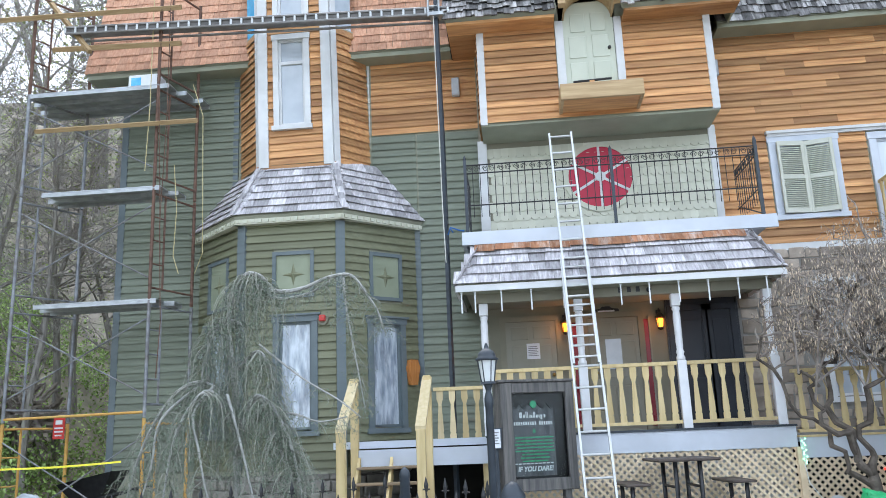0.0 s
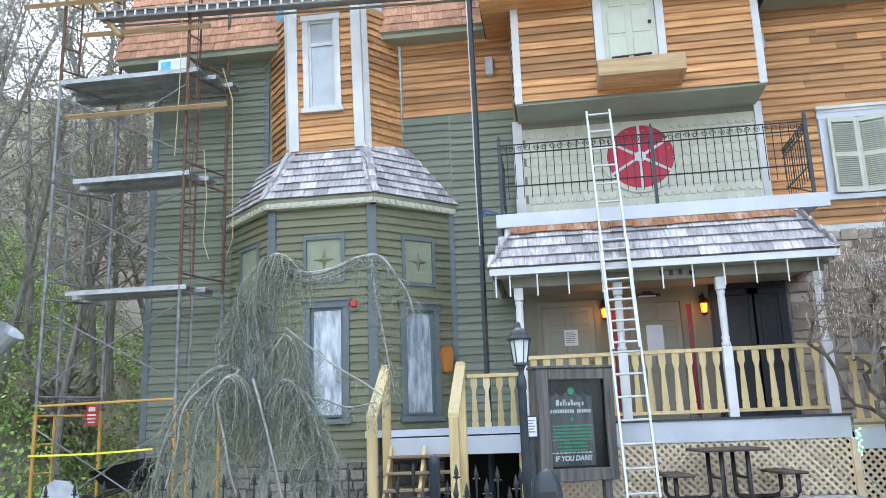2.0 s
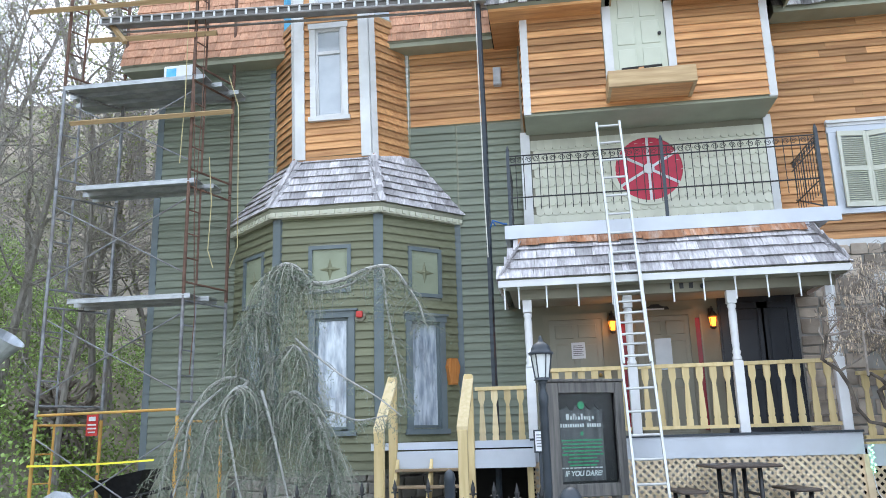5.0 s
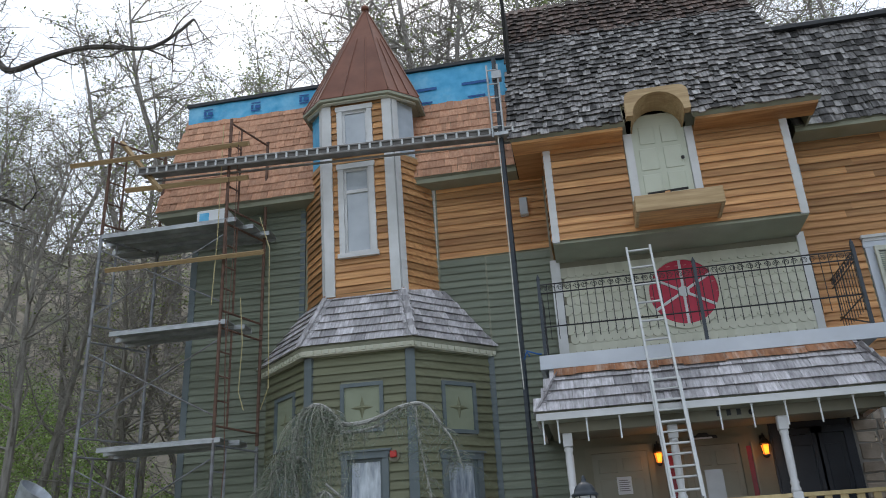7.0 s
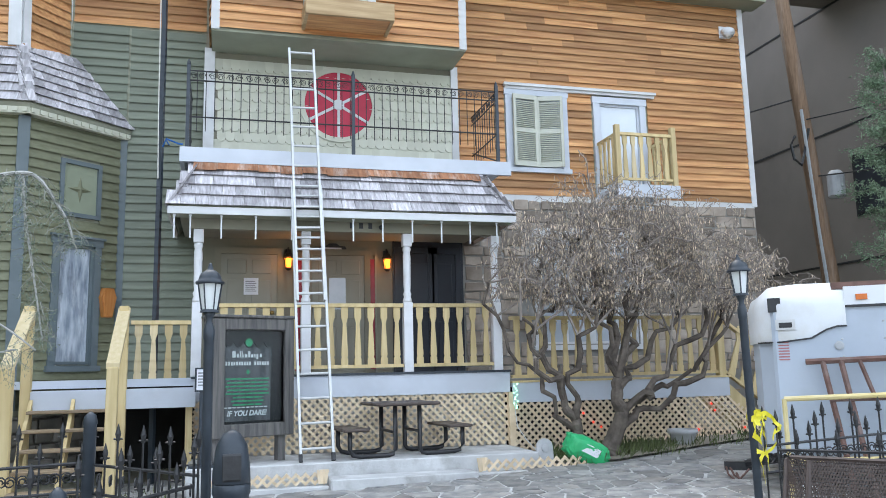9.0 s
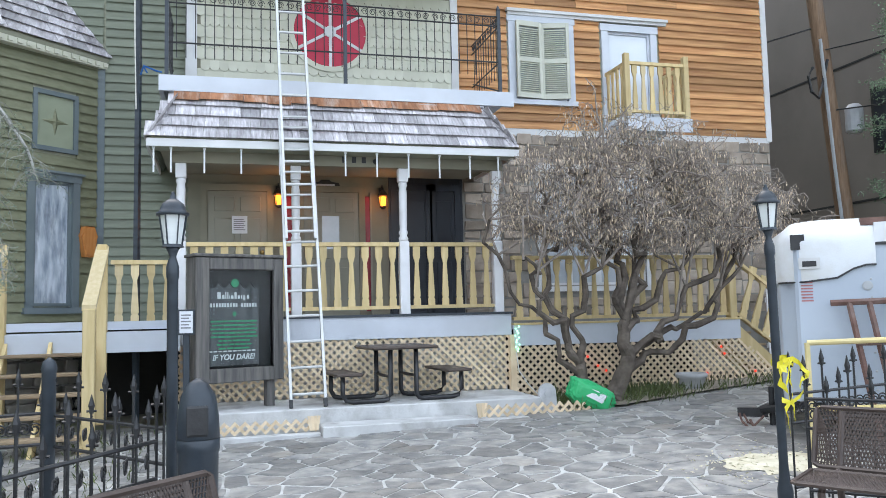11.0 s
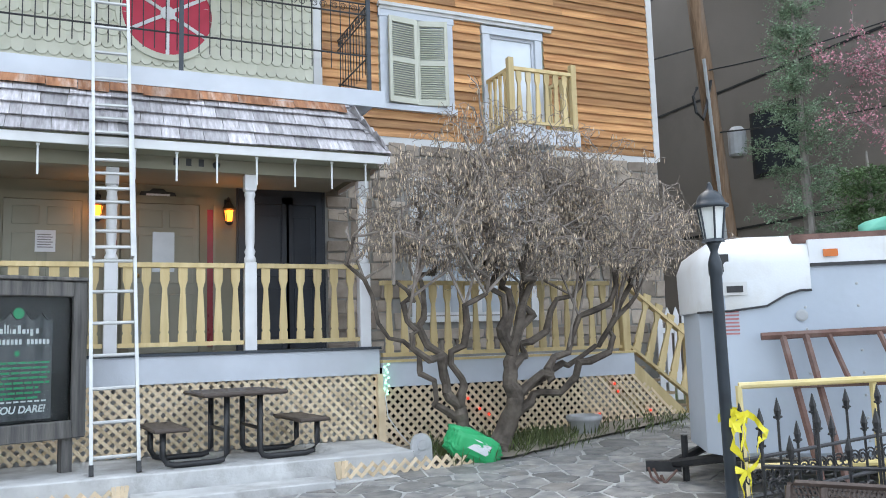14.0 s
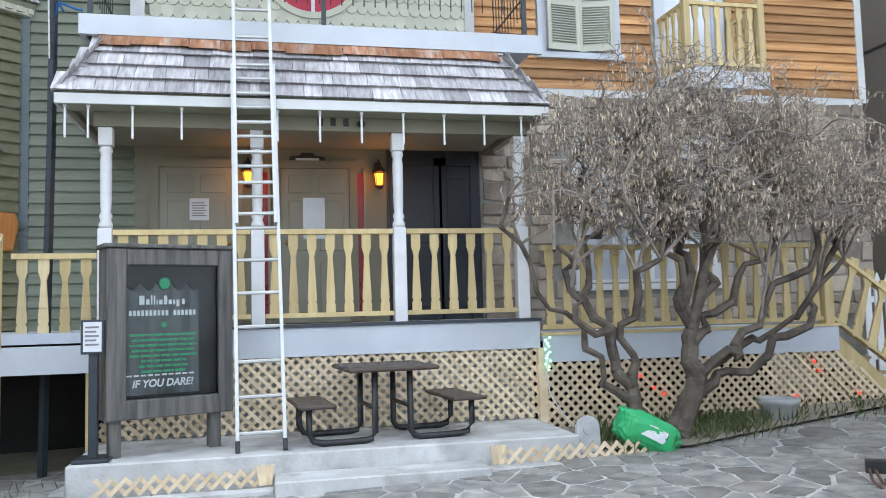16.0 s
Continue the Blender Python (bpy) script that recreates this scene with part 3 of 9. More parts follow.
rise = (m.inverted() @ Vector(de[3])).z
allv, allf = [], []
lo = rise * hz
for fn, z0_, h_ in ((lambda z: (0, 1.86), 0.0, lo), (lambda z: (2.98, 4.92 - 0.3 * z / rise), 0.0, lo), (lambda z: (0, 4.92 - 0.3 * (z + lo) / rise), lo, 0.7 * rise - lo)):
    v_, f_ = shingle_rows(m @ Matrix.Translation((0, 0, z0_)), fn, h_, 0.18, dark_shingle, dark_roof, 60 + len(allv), each=(0.05, 0.15), count=0, ragged=0.10, thick=0.030, loose=1.6)
    allf += [tuple(q + len(allv) for q in p) for p in f_]
    allv += v_
joined("shingle_rows", allv, allf, dark_shingle, dark_roof)
brown_shingle = surf("old_brown_shingle_rows", (0.03, 0.022, 0.02), (0.13, 0.085, 0.07), 2.5, 0.85, bump=0.6, stretch=(8, 2, 1), rnd=0.75, island=True, stain=(0.26, 0.22, 0.2), stain_amt=0.8, stain_scale=1.2)
v_, f_ = shingle_rows(m @ Matrix.Translation((0, 0, 0.7 * rise)), lambda z: (0, 4.71 - 0.3 * z / rise), 0.3 * rise, 0.18, brown_shingle, dark_roof, 67, each=(0.05, 0.15), ragged=0.10, thick=0.030, loose=1.6)
joined("upper_shingle_rows", v_, f_, brown_shingle, dark_roof)
# east mansard
me_p = [(4.3, -0.45, 8.3), (10.2, -0.45, 8.3), (10.0, 0.35, 10.75), (4.3, 0.35, 10.75)]
e_roof = thing("roof_east", "mansard of old grey-black wooden shingles", "roof", kind="structure")
bm = bmesh.new()
slab_poly(bm, [Vector(p) for p in me_p], (0, 0.06, -0.04))
slab_poly(bm, [Vector(p) for p in (me_p[1], me_p[2], (10.0, 8, 10.75), (10.2, 8, 8.3))], (-0.05, 0, 0))
slab_poly(bm, [Vector(p) for p in (me_p[3], me_p[2], (10.0, 8, 10.75), (4.3, 8, 10.75))], (0, 0, -0.05))
part("roof_deck", bm, soffit, e_roof)
part("eave_soffit", boxes((4.3, 10.2, -0.44, 0.0, 8.2, 8.28)), soffit, e_roof)
part("ridge_cap", boxes((4.3, 10.05, 0.2, 0.5, 10.72, 10.8)), black_iron, e_roof)
m = slope_axes(me_p[0], me_p[1], me_p[3])
rise = (m.inverted() @ Vector(me_p[3])).z
allv, allf = shingle_rows(m, lambda z: (0, 5.9 - 0.2 * z / rise), rise, 0.17, dark_shingle, e_roof, 61, each=(0.06, 0.17), ragged=0.06, thick=0.026)
joined("shingle_rows", allv, allf, dark_shingle, e_roof)
# west mansard in new cedar, with the blue underlay above it
w_roof = thing("roof_west", "half-shingled mansard of fresh cedar shingles", "roof", kind="structure")
for k, (x0, x1, zt) in enumerate(((-7.35, -3.7, 10.66), (-2.7, -0.42, 10.0))):
    xt0 = x0 + (0.16 if k == 0 else 0)
    ps = [(x0, -0.38, 8.33), (x1, -0.38, 8.33), (x1, -0.38 + 0.66 * (zt - 8.33) / 2.3, zt), (xt0, -0.38 + 0.66 * (zt - 8.33) / 2.3, zt)]
    bm = bmesh.new()
    slab_poly(bm, [Vector(p) for p in ps], (0, 0.05, -0.03))
    part("roof_deck", bm, soffit, w_roof)
    m = slope_axes(ps[0], ps[1], ps[2])
    rise = (m.inverted() @ Vector(ps[3])).z
    v, f = shingle_rows(m, lambda z: (0 + (xt0 - x0) * z / rise, x1 - x0), rise, 0.19, cedar_shingle, w_roof, 70 + k, each=(0.08, 0.2), count=5, ragged=0.012)
    joined("shingle_rows", v, f, cedar_shingle_far, w_roof)
part("eave_soffit", boxes((-7.3, -0.42, -0.36, 0.0, 8.22, 8.3)), soffit, w_roof)
part("end_slope", (lambda b: (slab_poly(b, [Vector(p) for p in ((-7.35, -0.38, 8.33), (-7.19, 0.28, 10.66), (-7.19, 8, 10.66), (-7.35, 8, 8.33))], (0.05, 0, 0)), b)[1])(bmesh.new()), cedar_shingle, w_roof)
print_blue = surf("dark_blue_print", (0.01, 0.09, 0.30), (0.02, 0.12, 0.36), 6, 0.5, bump=0)
under = thing("roof_underlay", "bright blue synthetic underlay stapled above the shingles", "underlay", kind="structure")
for x0, x1, z0, z1, y in ((-7.19, -3.9, 10.6, 11.05, 0.27), (-2.75, -0.42, 9.9, 10.98, 0.14)):
    bm = bmesh.new()
    nx = int((x1 - x0) / 0.12)
    gv2 = [[bm.verts.new((x0 + (x1 - x0) * i / nx, y + 0.02 * noise.noise(Vector((i * 0.4, j * 0.9, x0))), z0 + (z1 - z0) * j / 5)) for i in range(nx + 1)] for j in range(6)]
    for j in range(5):
        for i in range(nx):
            bm.faces.new((gv2[j][i], gv2[j][i + 1], gv2[j + 1][i + 1], gv2[j + 1][i]))
    part("blue_sheet", bm, blue, under, smooth=True)
    for k in range(int((x1 - x0) / 1.05)):
        u = x0 + 0.35 + 1.05 * k
        if z1 - z0 < 0.6:
            part("print_patch", boxes((u, u + 0.2, y - 0.028, y - 0.024, z0 + 0.14, z0 + 0.17), (u, u + 0.2, y - 0.028, y - 0.024, z0 + 0.32, z0 + 0.35), (u, u + 0.05, y - 0.028, y - 0.024, z0 + 0.19, z0 + 0.3), (u + 0.09, u + 0.2, y - 0.028, y - 0.024, z0 + 0.2, z0 + 0.28)), print_blue, under)
        else:
            part("print_patch", boxes((u, u + 0.55, y - 0.028, y - 0.024, z0 + 0.60, z0 + 0.66), (u + 0.1, u + 0.45, y - 0.028, y - 0.024, z0 + 0.3, z0 + 0.34)), print_blue, under)
    part("backing", boxes((x0, x1, y + 0.05, y + 0.2, z0 - 0.1, z1)), soffit, under)
    part("top_edge", boxes((x0 - 0.03, x1, y - 0.06, y + 3, z1, z1 + 0.07)), black_iron, under)
# copper cone on the turret
copper = surf("brown_copper_roof", (0.16, 0.062, 0.038), (0.23, 0.10, 0.065), 2, 0.42, metal=0.35, bump=0.1, stain=(0.09, 0.04, 0.03), stain_amt=0.5)
cone = thing("roof_turret", "brown standing-seam metal spire on the turret", "roof", kind="structure")
ca = Vector((-3.20, -0.17, 12.52))
cb = [Vector((-3.24 + x, -0.17 + y, 9.97)) for x, y in ((1.14, 0.33), (0.66, 0.76), (-0.66, 0.76), (-1.14, 0.33), (-1.14, -0.33), (-0.66, -0.76), (0.66, -0.76), (1.14, -0.33))]
bm = bmesh.new()
for k in range(8):
    p, q = cb[k], cb[(k + 1) % 8]
    slab_poly(bm, [p, q, ca + (q - ca) * 0.012, ca + (p - ca) * 0.012], (0, 0, -0.02))
part("cone", bm, copper, cone)
for k in range(8):
    p, q = cb[k], cb[(k + 1) % 8]
    for f in (0.0, 0.34, 0.67):
        b0 = p.lerp(q, f)
        t0 = ca if f == 0 else b0.lerp(ca, 0.62 if f else 1)
        bm = bmesh.new()
        tube(bm, [b0 + Vector((0, 0, 0.012)), t0 + Vector((0, 0, 0.012))], 0.016, 4)
        part("seam", bm, copper, cone)
bm = bmesh.new()
slab_poly(bm, [p + Vector((0, 0, -0.03)) for p in cb], (0, 0, -0.05))
part("soffit_board", bm, soffit, cone)
bm = bmesh.new()
inner = [Vector((-3.24, -0.17, 0)) + (Vector((p.x, p.y, 0)) - Vector((-3.24, -0.17, 0))) * 0.93 for p in cb]
for k in (3, 4, 5, 6, 7):
    p, q = inner[k], inner[(k + 1) % 8]
    slab_poly(bm, [p + Vector((0, 0, 9.86)), q + Vector((0, 0, 9.86)), q + Vector((0, 0, 9.885)), p + Vector((0, 0, 9.885))], (0, 0.08, 0))
part("frieze", bm, cream, cone)
bm = bmesh.new()
lathe(bm, [(0.07, 0), (0.09, 0.06), (0.04, 0.12), (0.01, 0.16)], 10, ca - Vector((0, 0, 0.06)))
part("finial", bm, copper, cone, smooth=True)

# ---------------------------------------------------------------- porch: floor, fascia, roof, ceiling
porch = tagged(part("floor_porch", boxes((-2.3, 4.28, -1.78, 0.0, 1.28, 1.38)), grey_fascia), "painted board porch floor", "floor", kind="structure")
part("fascia", boxes((-0.02, 4.28, -1.82, -1.78, 1.08, 1.36)), grey_fascia, porch, "pale grey fascia board")
part("fascia", boxes((-2.0, -0.02, -1.82, -1.78, 1.02, 1.24)), grey_fascia, porch, "pale grey fascia board")
part("edge", boxes((-0.05, 4.3, -1.84, -1.70, 1.362, 1.392)), slate_iron, porch)
deck_e = tagged(part("floor_deck", boxes((4.30, 7.8, -1.84, 0.0, 1.15, 1.20)), grey_fascia), "painted board side deck", "floor", kind="structure")
part("fascia", boxes((4.30, 7.8, -1.88, -1.84, 0.93, 1.205)), grey_fascia, deck_e, "pale grey fascia board")
part("edge", boxes((4.29, 7.82, -1.90, -1.75, 1.207, 1.235)), pine, deck_e)
porch_ceiling = tagged(part("ceiling", boxes((-0.25, 4.2, -1.95, 0.0, 3.50, 3.54)), beige), "beige boarded porch ceiling", "ceiling", kind="structure")
part("beam", boxes((-0.1, 4.24, -1.74, -1.60, 3.34, 3.50)), beige, porch_ceiling)
p_roof = thing("roof_porch", "weathered silver shingle porch roof under the balcony", "roof", kind="structure")
pe = [Vector(p) for p in ((-0.36, -2.02, 3.57), (4.36, -2.02, 3.57), (4.02, -1.5, 4.26), (-0.02, -1.5, 4.26))]
bm = bmesh.new()
slab_poly(bm, pe, (0, 0.03, -0.04))
lp = [Vector((-0.36, 0, 3.56)), pe[0], pe[3], Vector((-0.02, 0, 4.26))]
rp = [pe[1], Vector((4.36, 0, 3.56)), Vector((4.02, 0, 4.26)), pe[2]]
slab_poly(bm, lp, (0.03, 0, -0.04))
slab_poly(bm, rp, (-0.03, 0, -0.04))
part("roof_deck", bm, soffit, p_roof)
m = slope_axes(pe[0], pe[1], pe[3])
rise = (m.inverted() @ pe[3]).z
shingle_rows(m, lambda z: (0.34 * z / rise - 0.02, 4.72 - 0.34 * z / rise + 0.02), rise, 0.205, grey_shingle, p_roof, 81, each=(0.09, 0.30), count=99, thick=0.034, ragged=0.006, loose=0.3)
for k, (a, b, c) in enumerate(((lp[0], lp[1], lp[2]), (rp[0], rp[1], rp[2]))):
    m = slope_axes(a, b, c)
    inv = m.inverted()
    L, rise2 = (b - a).length, (inv @ c).z
    shingle_rows(m, (lambda z: (0, L - 0.52 * z / rise2)) if k == 0 else (lambda z: (0.52 * z / rise2, L)), rise2 - 0.2, 0.205, grey_shingle, p_roof, 83 + k, each=(0.1, 0.24), count=99, thick=0.03, ragged=0.006, loose=0.3)
m = slope_axes(pe[0], pe[1], pe[3])
shingle_rows(m @ Matrix.Translation((0.3, -0.05, rise - 0.15)), lambda z: (0, 4.06), 0.05, 0.16, raw_shingle, p_roof, 88, each=(0.25, 0.6), count=99, ragged=0.05)
for a, b, sx in ((pe[0], pe[3], -1), (pe[1], pe[2], 1)):
    d = b - a
    nf, ns = Vector((0, -0.8, 0.6)), Vector((0.9 * sx, 0, 0.44))
    out_ = (nf + ns) / (1 + nf.dot(ns))
    for k in range(3):
        lo_e, hi_e = a + d * (k / 5) + out_ * 0.052, a + d * ((k + 1.15) / 5) + out_ * 0.040
        bm = bmesh.new()
        slab_poly(bm, [lo_e, lo_e + Vector((-0.1 * sx, 0, 0)), hi_e + Vector((-0.1 * sx, 0, 0)), hi_e], -0.014 * nf)
        slab_poly(bm, [lo_e, lo_e + Vector((0, 0.1, 0)), hi_e + Vector((0, 0.1, 0)), hi_e], -0.014 * ns)
        part("hip_shingle", bm, grey_shingle, p_roof)
part("eave_board", boxes((-0.38, 4.38, -2.045, -2.015, 3.48, 3.575)), white_trim, p_roof, "white eave board")
part("eave_board", boxes((-0.385, -0.355, -2.01, 0, 3.48, 3.575)), white_trim, p_roof)
part("eave_board", boxes((4.355, 4.385, -2.01, 0, 3.48, 3.575)), white_trim, p_roof)
part("soffit_board", boxes((-0.35, 4.35, -2.01, -1.75, 3.48, 3.51)), soffit, p_roof)

# balcony deck
balc = tagged(part("floor_balcony", boxes((-0.27, 4.5, -1.5, -0.1, 4.42, 4.5)), grey_fascia), "narrow balcony deck over the porch roof", "floor", kind="structure")
part("fascia", boxes((-0.28, 4.51, -1.56, -1.5, 4.30, 4.505)), grey_fascia, balc, "pale grey balcony fascia")
part("fascia", boxes((-0.28, -0.22, -1.5, 0.0, 4.30, 4.505)), grey_fascia, balc)

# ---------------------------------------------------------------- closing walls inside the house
# added blockers: keep sky out of openings, indoor darkness is in their colour
inner = tagged(part("wall_inner", boxes((WX0 + 0.2, EX1 - 0.02, 1.6, 1.7, 0.1, 11.0), (WX0 + 0.2, EX1 - 0.2, 8.9, 9.0, 0.1, 11.0), (-0.42, 4.4, -0.96, 0.1, 8.62, 8.7), (-0.42, 0.09, -0.9, -0.2, 8.24, 8.34), (-0.42, -0.36, -0.4, 1.6, 8.2, 12.0), (WX0 + 0.2, EX1 - 0.2, 0.2, 8.9, 8.36, 8.4)), shade_black), "added near-black walls that block the sky behind the windows", "wall", kind="structure")

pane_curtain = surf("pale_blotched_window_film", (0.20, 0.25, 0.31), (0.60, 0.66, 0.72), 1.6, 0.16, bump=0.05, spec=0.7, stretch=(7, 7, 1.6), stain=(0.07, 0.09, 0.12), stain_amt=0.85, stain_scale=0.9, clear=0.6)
pane_white = surf("white_blind_behind_glass", (0.60, 0.66, 0.72), (0.70, 0.75, 0.8), 2, 0.15, bump=0.02, spec=0.7, clear=0.6)
pane_grey = surf("grey_curtain_behind_glass", (0.34, 0.38, 0.42), (0.48, 0.52, 0.56), 2, 0.12, bump=0.02, spec=0.7, clear=0.7)
sage_field = surf("pale_sage_panel_paint", (0.235, 0.265, 0.185), (0.285, 0.315, 0.225), 2.5, 0.6, bump=0.12)
window_no = [0]


def window(m, u0, u1, z0, z1, case, pane, label, cw=0.1, sash=0.04, mid=None, head=0.0):
    """A cased window in an opening: casing, sill, sash bars and panes."""
    window_no[0] += 1
    w = thing("window_%d" % window_no[0], label, "window", kind="structure")
    bm = bmesh.new()
    box(bm, u0 - cw, u0, -0.05, 0.06, z0 - 0.02, z1, m)
    box(bm, u1, u1 + cw, -0.05, 0.06, z0 - 0.02, z1, m)
    box(bm, u0 - cw - 0.02, u1 + cw + 0.02, -0.06, 0.06, z1, z1 + cw + head, m)
    part("window_frame", bm, case, w)
    bm = bmesh.new()
    box(bm, u0 - cw - 0.03, u1 + cw + 0.03, -0.085, 0.06, z0 - 0.1, z0 - 0.02, m)
    part("window_sill", bm, case, w)
    bm = bmesh.new()
    box(bm, u0, u0 + sash, 0.0, 0.05, z0 - 0.02, z1, m)
    box(bm, u1 - sash, u1, 0.0, 0.05, z0 - 0.02, z1, m)
    box(bm, u0 + sash, u1 - sash, 0.0, 0.05, z0 - 0.02, z0 + sash, m)
    box(bm, u0 + sash, u1 - sash, 0.0, 0.05, z1 - sash, z1, m)
    zs = [z0 + sash, z1 - sash]
    if mid:
        box(bm, u0 + sash, u1 - sash, -0.01, 0.05, mid - 0.03, mid + 0.03, m)
        zs = [z0 + sash, mid - 0.03, mid + 0.03, z1 - sash]
    part("sash", bm, case, w)
    for a, b in zip(zs[::2], zs[1::2]):
        bm = bmesh.new()
        box(bm, u0 + sash, u1 - sash, 0.025, 0.035, a, b, m)
        part("pane", bm, pane, w)
    return w


for i, (a, b) in enumerate(zip(BAY, BAY[1:])):
    d = Vector((b[0] - a[0], b[1] - a[1], 0))
    m = frame_of((*a, 0), d)
    u0, u1, z0, z1 = bay_holes[i][0]
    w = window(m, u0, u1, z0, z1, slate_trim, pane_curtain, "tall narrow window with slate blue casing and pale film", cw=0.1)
    bm = bmesh.new()
    box(bm, u0 - 0.15, u1 + 0.15, -0.09, 0.0, z1 + 0.1, z1 + 0.13, m)
    part("drip_cap", bm, slate_trim, w)
    # square panel with a four-pointed star above the window
    u0, u1, z0, z1 = bay_panels[i]
    pn = thing("star_panel", "square green panel with a raised four-pointed star", "panel", group="star panels on the bay")
    bm = bmesh.new()
    box(bm, u0 + 0.05, u1 - 0.05, -0.012, 0.01, z0 + 0.05, z1 - 0.05, m)
    part("field", bm, sage_field, pn)
    bm = bmesh.new()
    for q in ((u0, u0 + 0.06, z0, z1), (u1 - 0.06, u1, z0, z1), (u0 + 0.06, u1 - 0.06, z0, z0 + 0.06), (u0 + 0.06, u1 - 0.06, z1 - 0.06, z1)):
        box(bm, q[0], q[1], -0.05, 0.01, q[2], q[3], m)
    part("frame", bm, slate_trim, pn)
    bm = bmesh.new()
    cu, cz = (u0 + u1) / 2, (z0 + z1) / 2
    tip = bm.verts.new(m @ Vector((cu, -0.045, cz)))
    ring = [bm.verts.new(m @ Vector((cu + r * math.cos(t), -0.014, cz + r * math.sin(t)))) for k in range(8) for r, t in (((0.19 if k % 2 == 0 else 0.055), k * math.pi / 4),)]
    for k in range(8):
        bm.faces.new((ring[k], ring[(k + 1) % 8], tip))
    bm.faces.new(ring)
    part("star", bm, green_board, pn)

mt = LEAN @ frame_of((TUR[1][0], TUR[1][1], 0), X)
window(mt, 0.33, 0.80, 6.86, 8.5, white_trim, pane_grey, "turret window with white casing", cw=0.1, mid=8.05)
window(mt, 0.34, 0.81, 8.92, 9.72, white_trim, pane_grey, "upper turret window with white casing", cw=0.1)
me_ = frame_of((4.05, 0, 0), X)
window(me_, 1.08, 2.0, 4.86, 6.15, grey_fascia, pane_grey, "window with louvred shutters and a grey casing", cw=0.12)
window(me_, 2.75, 3.55, 4.25, 6.1, grey_fascia, pane_white, "white-blinded window behind a small balcony", cw=0.12)
w_lo = window(me_, 1.5, 3.3, 1.8, 3.65, white_trim, pane_grey, "wide white ground floor window", cw=0.14, mid=2.7)
bm = bmesh.new()
box(bm, 2.34, 2.46, -0.055, 0.05, 1.8, 3.65, me_)
box(bm, 1.9, 1.96, -0.03, 0.05, 1.8, 3.65, me_)
box(bm, 2.86, 2.92, -0.03, 0.05, 1.8, 3.65, me_)
part("mullion", bm, white_trim, w_lo)
crown = tagged(part("trim_crown", boxes((4.98, 7.92, -0.11, -0.02, 6.30, 6.35), (5.0, 7.9, -0.075, -0.02, 6.25, 6.30)), white_trim), "white crown moulding over two windows", "trim", kind="structure")

# louvred shutters, closed and bowed a little
shutter_paint = surf("cream_shutter_paint", (0.50, 0.51, 0.43), (0.58, 0.59, 0.51), 3, 0.6, bump=0.1, stain=(0.42, 0.43, 0.36), stain_amt=0.4)
lou = boxes((-0.18, 0.18, -0.023, 0.023, -0.0035, 0.0035))
lou_me = mesh_of("louvre", lou, shutter_paint)
for k, (x, a) in enumerate(((5.35, 8), (5.81, -16))):
    sh = thing("shutter", "cream louvred shutter with flaking paint", "shutter", group="window shutters", at=pose(x, -0.09, 4.86, 0, 0, a) @ Matrix.Diagonal((1.04, 1, 1, 1)))
    for bx in ((-0.225, -0.175, 0, 1.28), (0.175, 0.225, 0, 1.28)):
        part("stile", boxes((bx[0], bx[1], -0.02, 0.02, bx[2], bx[3])), shutter_paint, sh, bevel=0.003)
    for z0, z1 in ((0.0, 0.08), (0.60, 0.68), (1.2, 1.28)):
        part("rail", boxes((-0.175, 0.175, -0.02, 0.02, z0, z1)), shutter_paint, sh)
    for j in range(32):
        z = 0.10 + j * 0.0345 + (0.06 if j > 14 else 0)
        if z < 1.19:
            piece("louvre", lou_me, sh, pose(0, 0, z, 42))

# ---------------------------------------------------------------- porch doors and what hangs beside them
door_beige = surf("beige_door_paint", (0.245, 0.24, 0.19), (0.30, 0.29, 0.235), 2, 0.5, bump=0.08, stain=(0.26, 0.25, 0.19), stain_amt=0.3)
door_black = surf("blue_black_door_paint", (0.016, 0.020, 0.028), (0.030, 0.036, 0.048), 2, 0.4, bump=0.08)
brass = surf("dull_brass", (0.35, 0.24, 0.08), (0.45, 0.32, 0.12), 10, 0.35, metal=0.9, bump=0)
paper = surf("white_paper", (0.66, 0.68, 0.72), (0.72, 0.74, 0.78), 5, 0.7, bump=0.05)
ink = surf("grey_print", (0.20, 0.20, 0.22), (0.26, 0.26, 0.28), 8, 0.7, bump=0)
dark_red = surf("dark_red_glass_paint", (0.20, 0.012, 0.02), (0.28, 0.02, 0.035), 6, 0.3, bump=0.05)
door_no = [0]


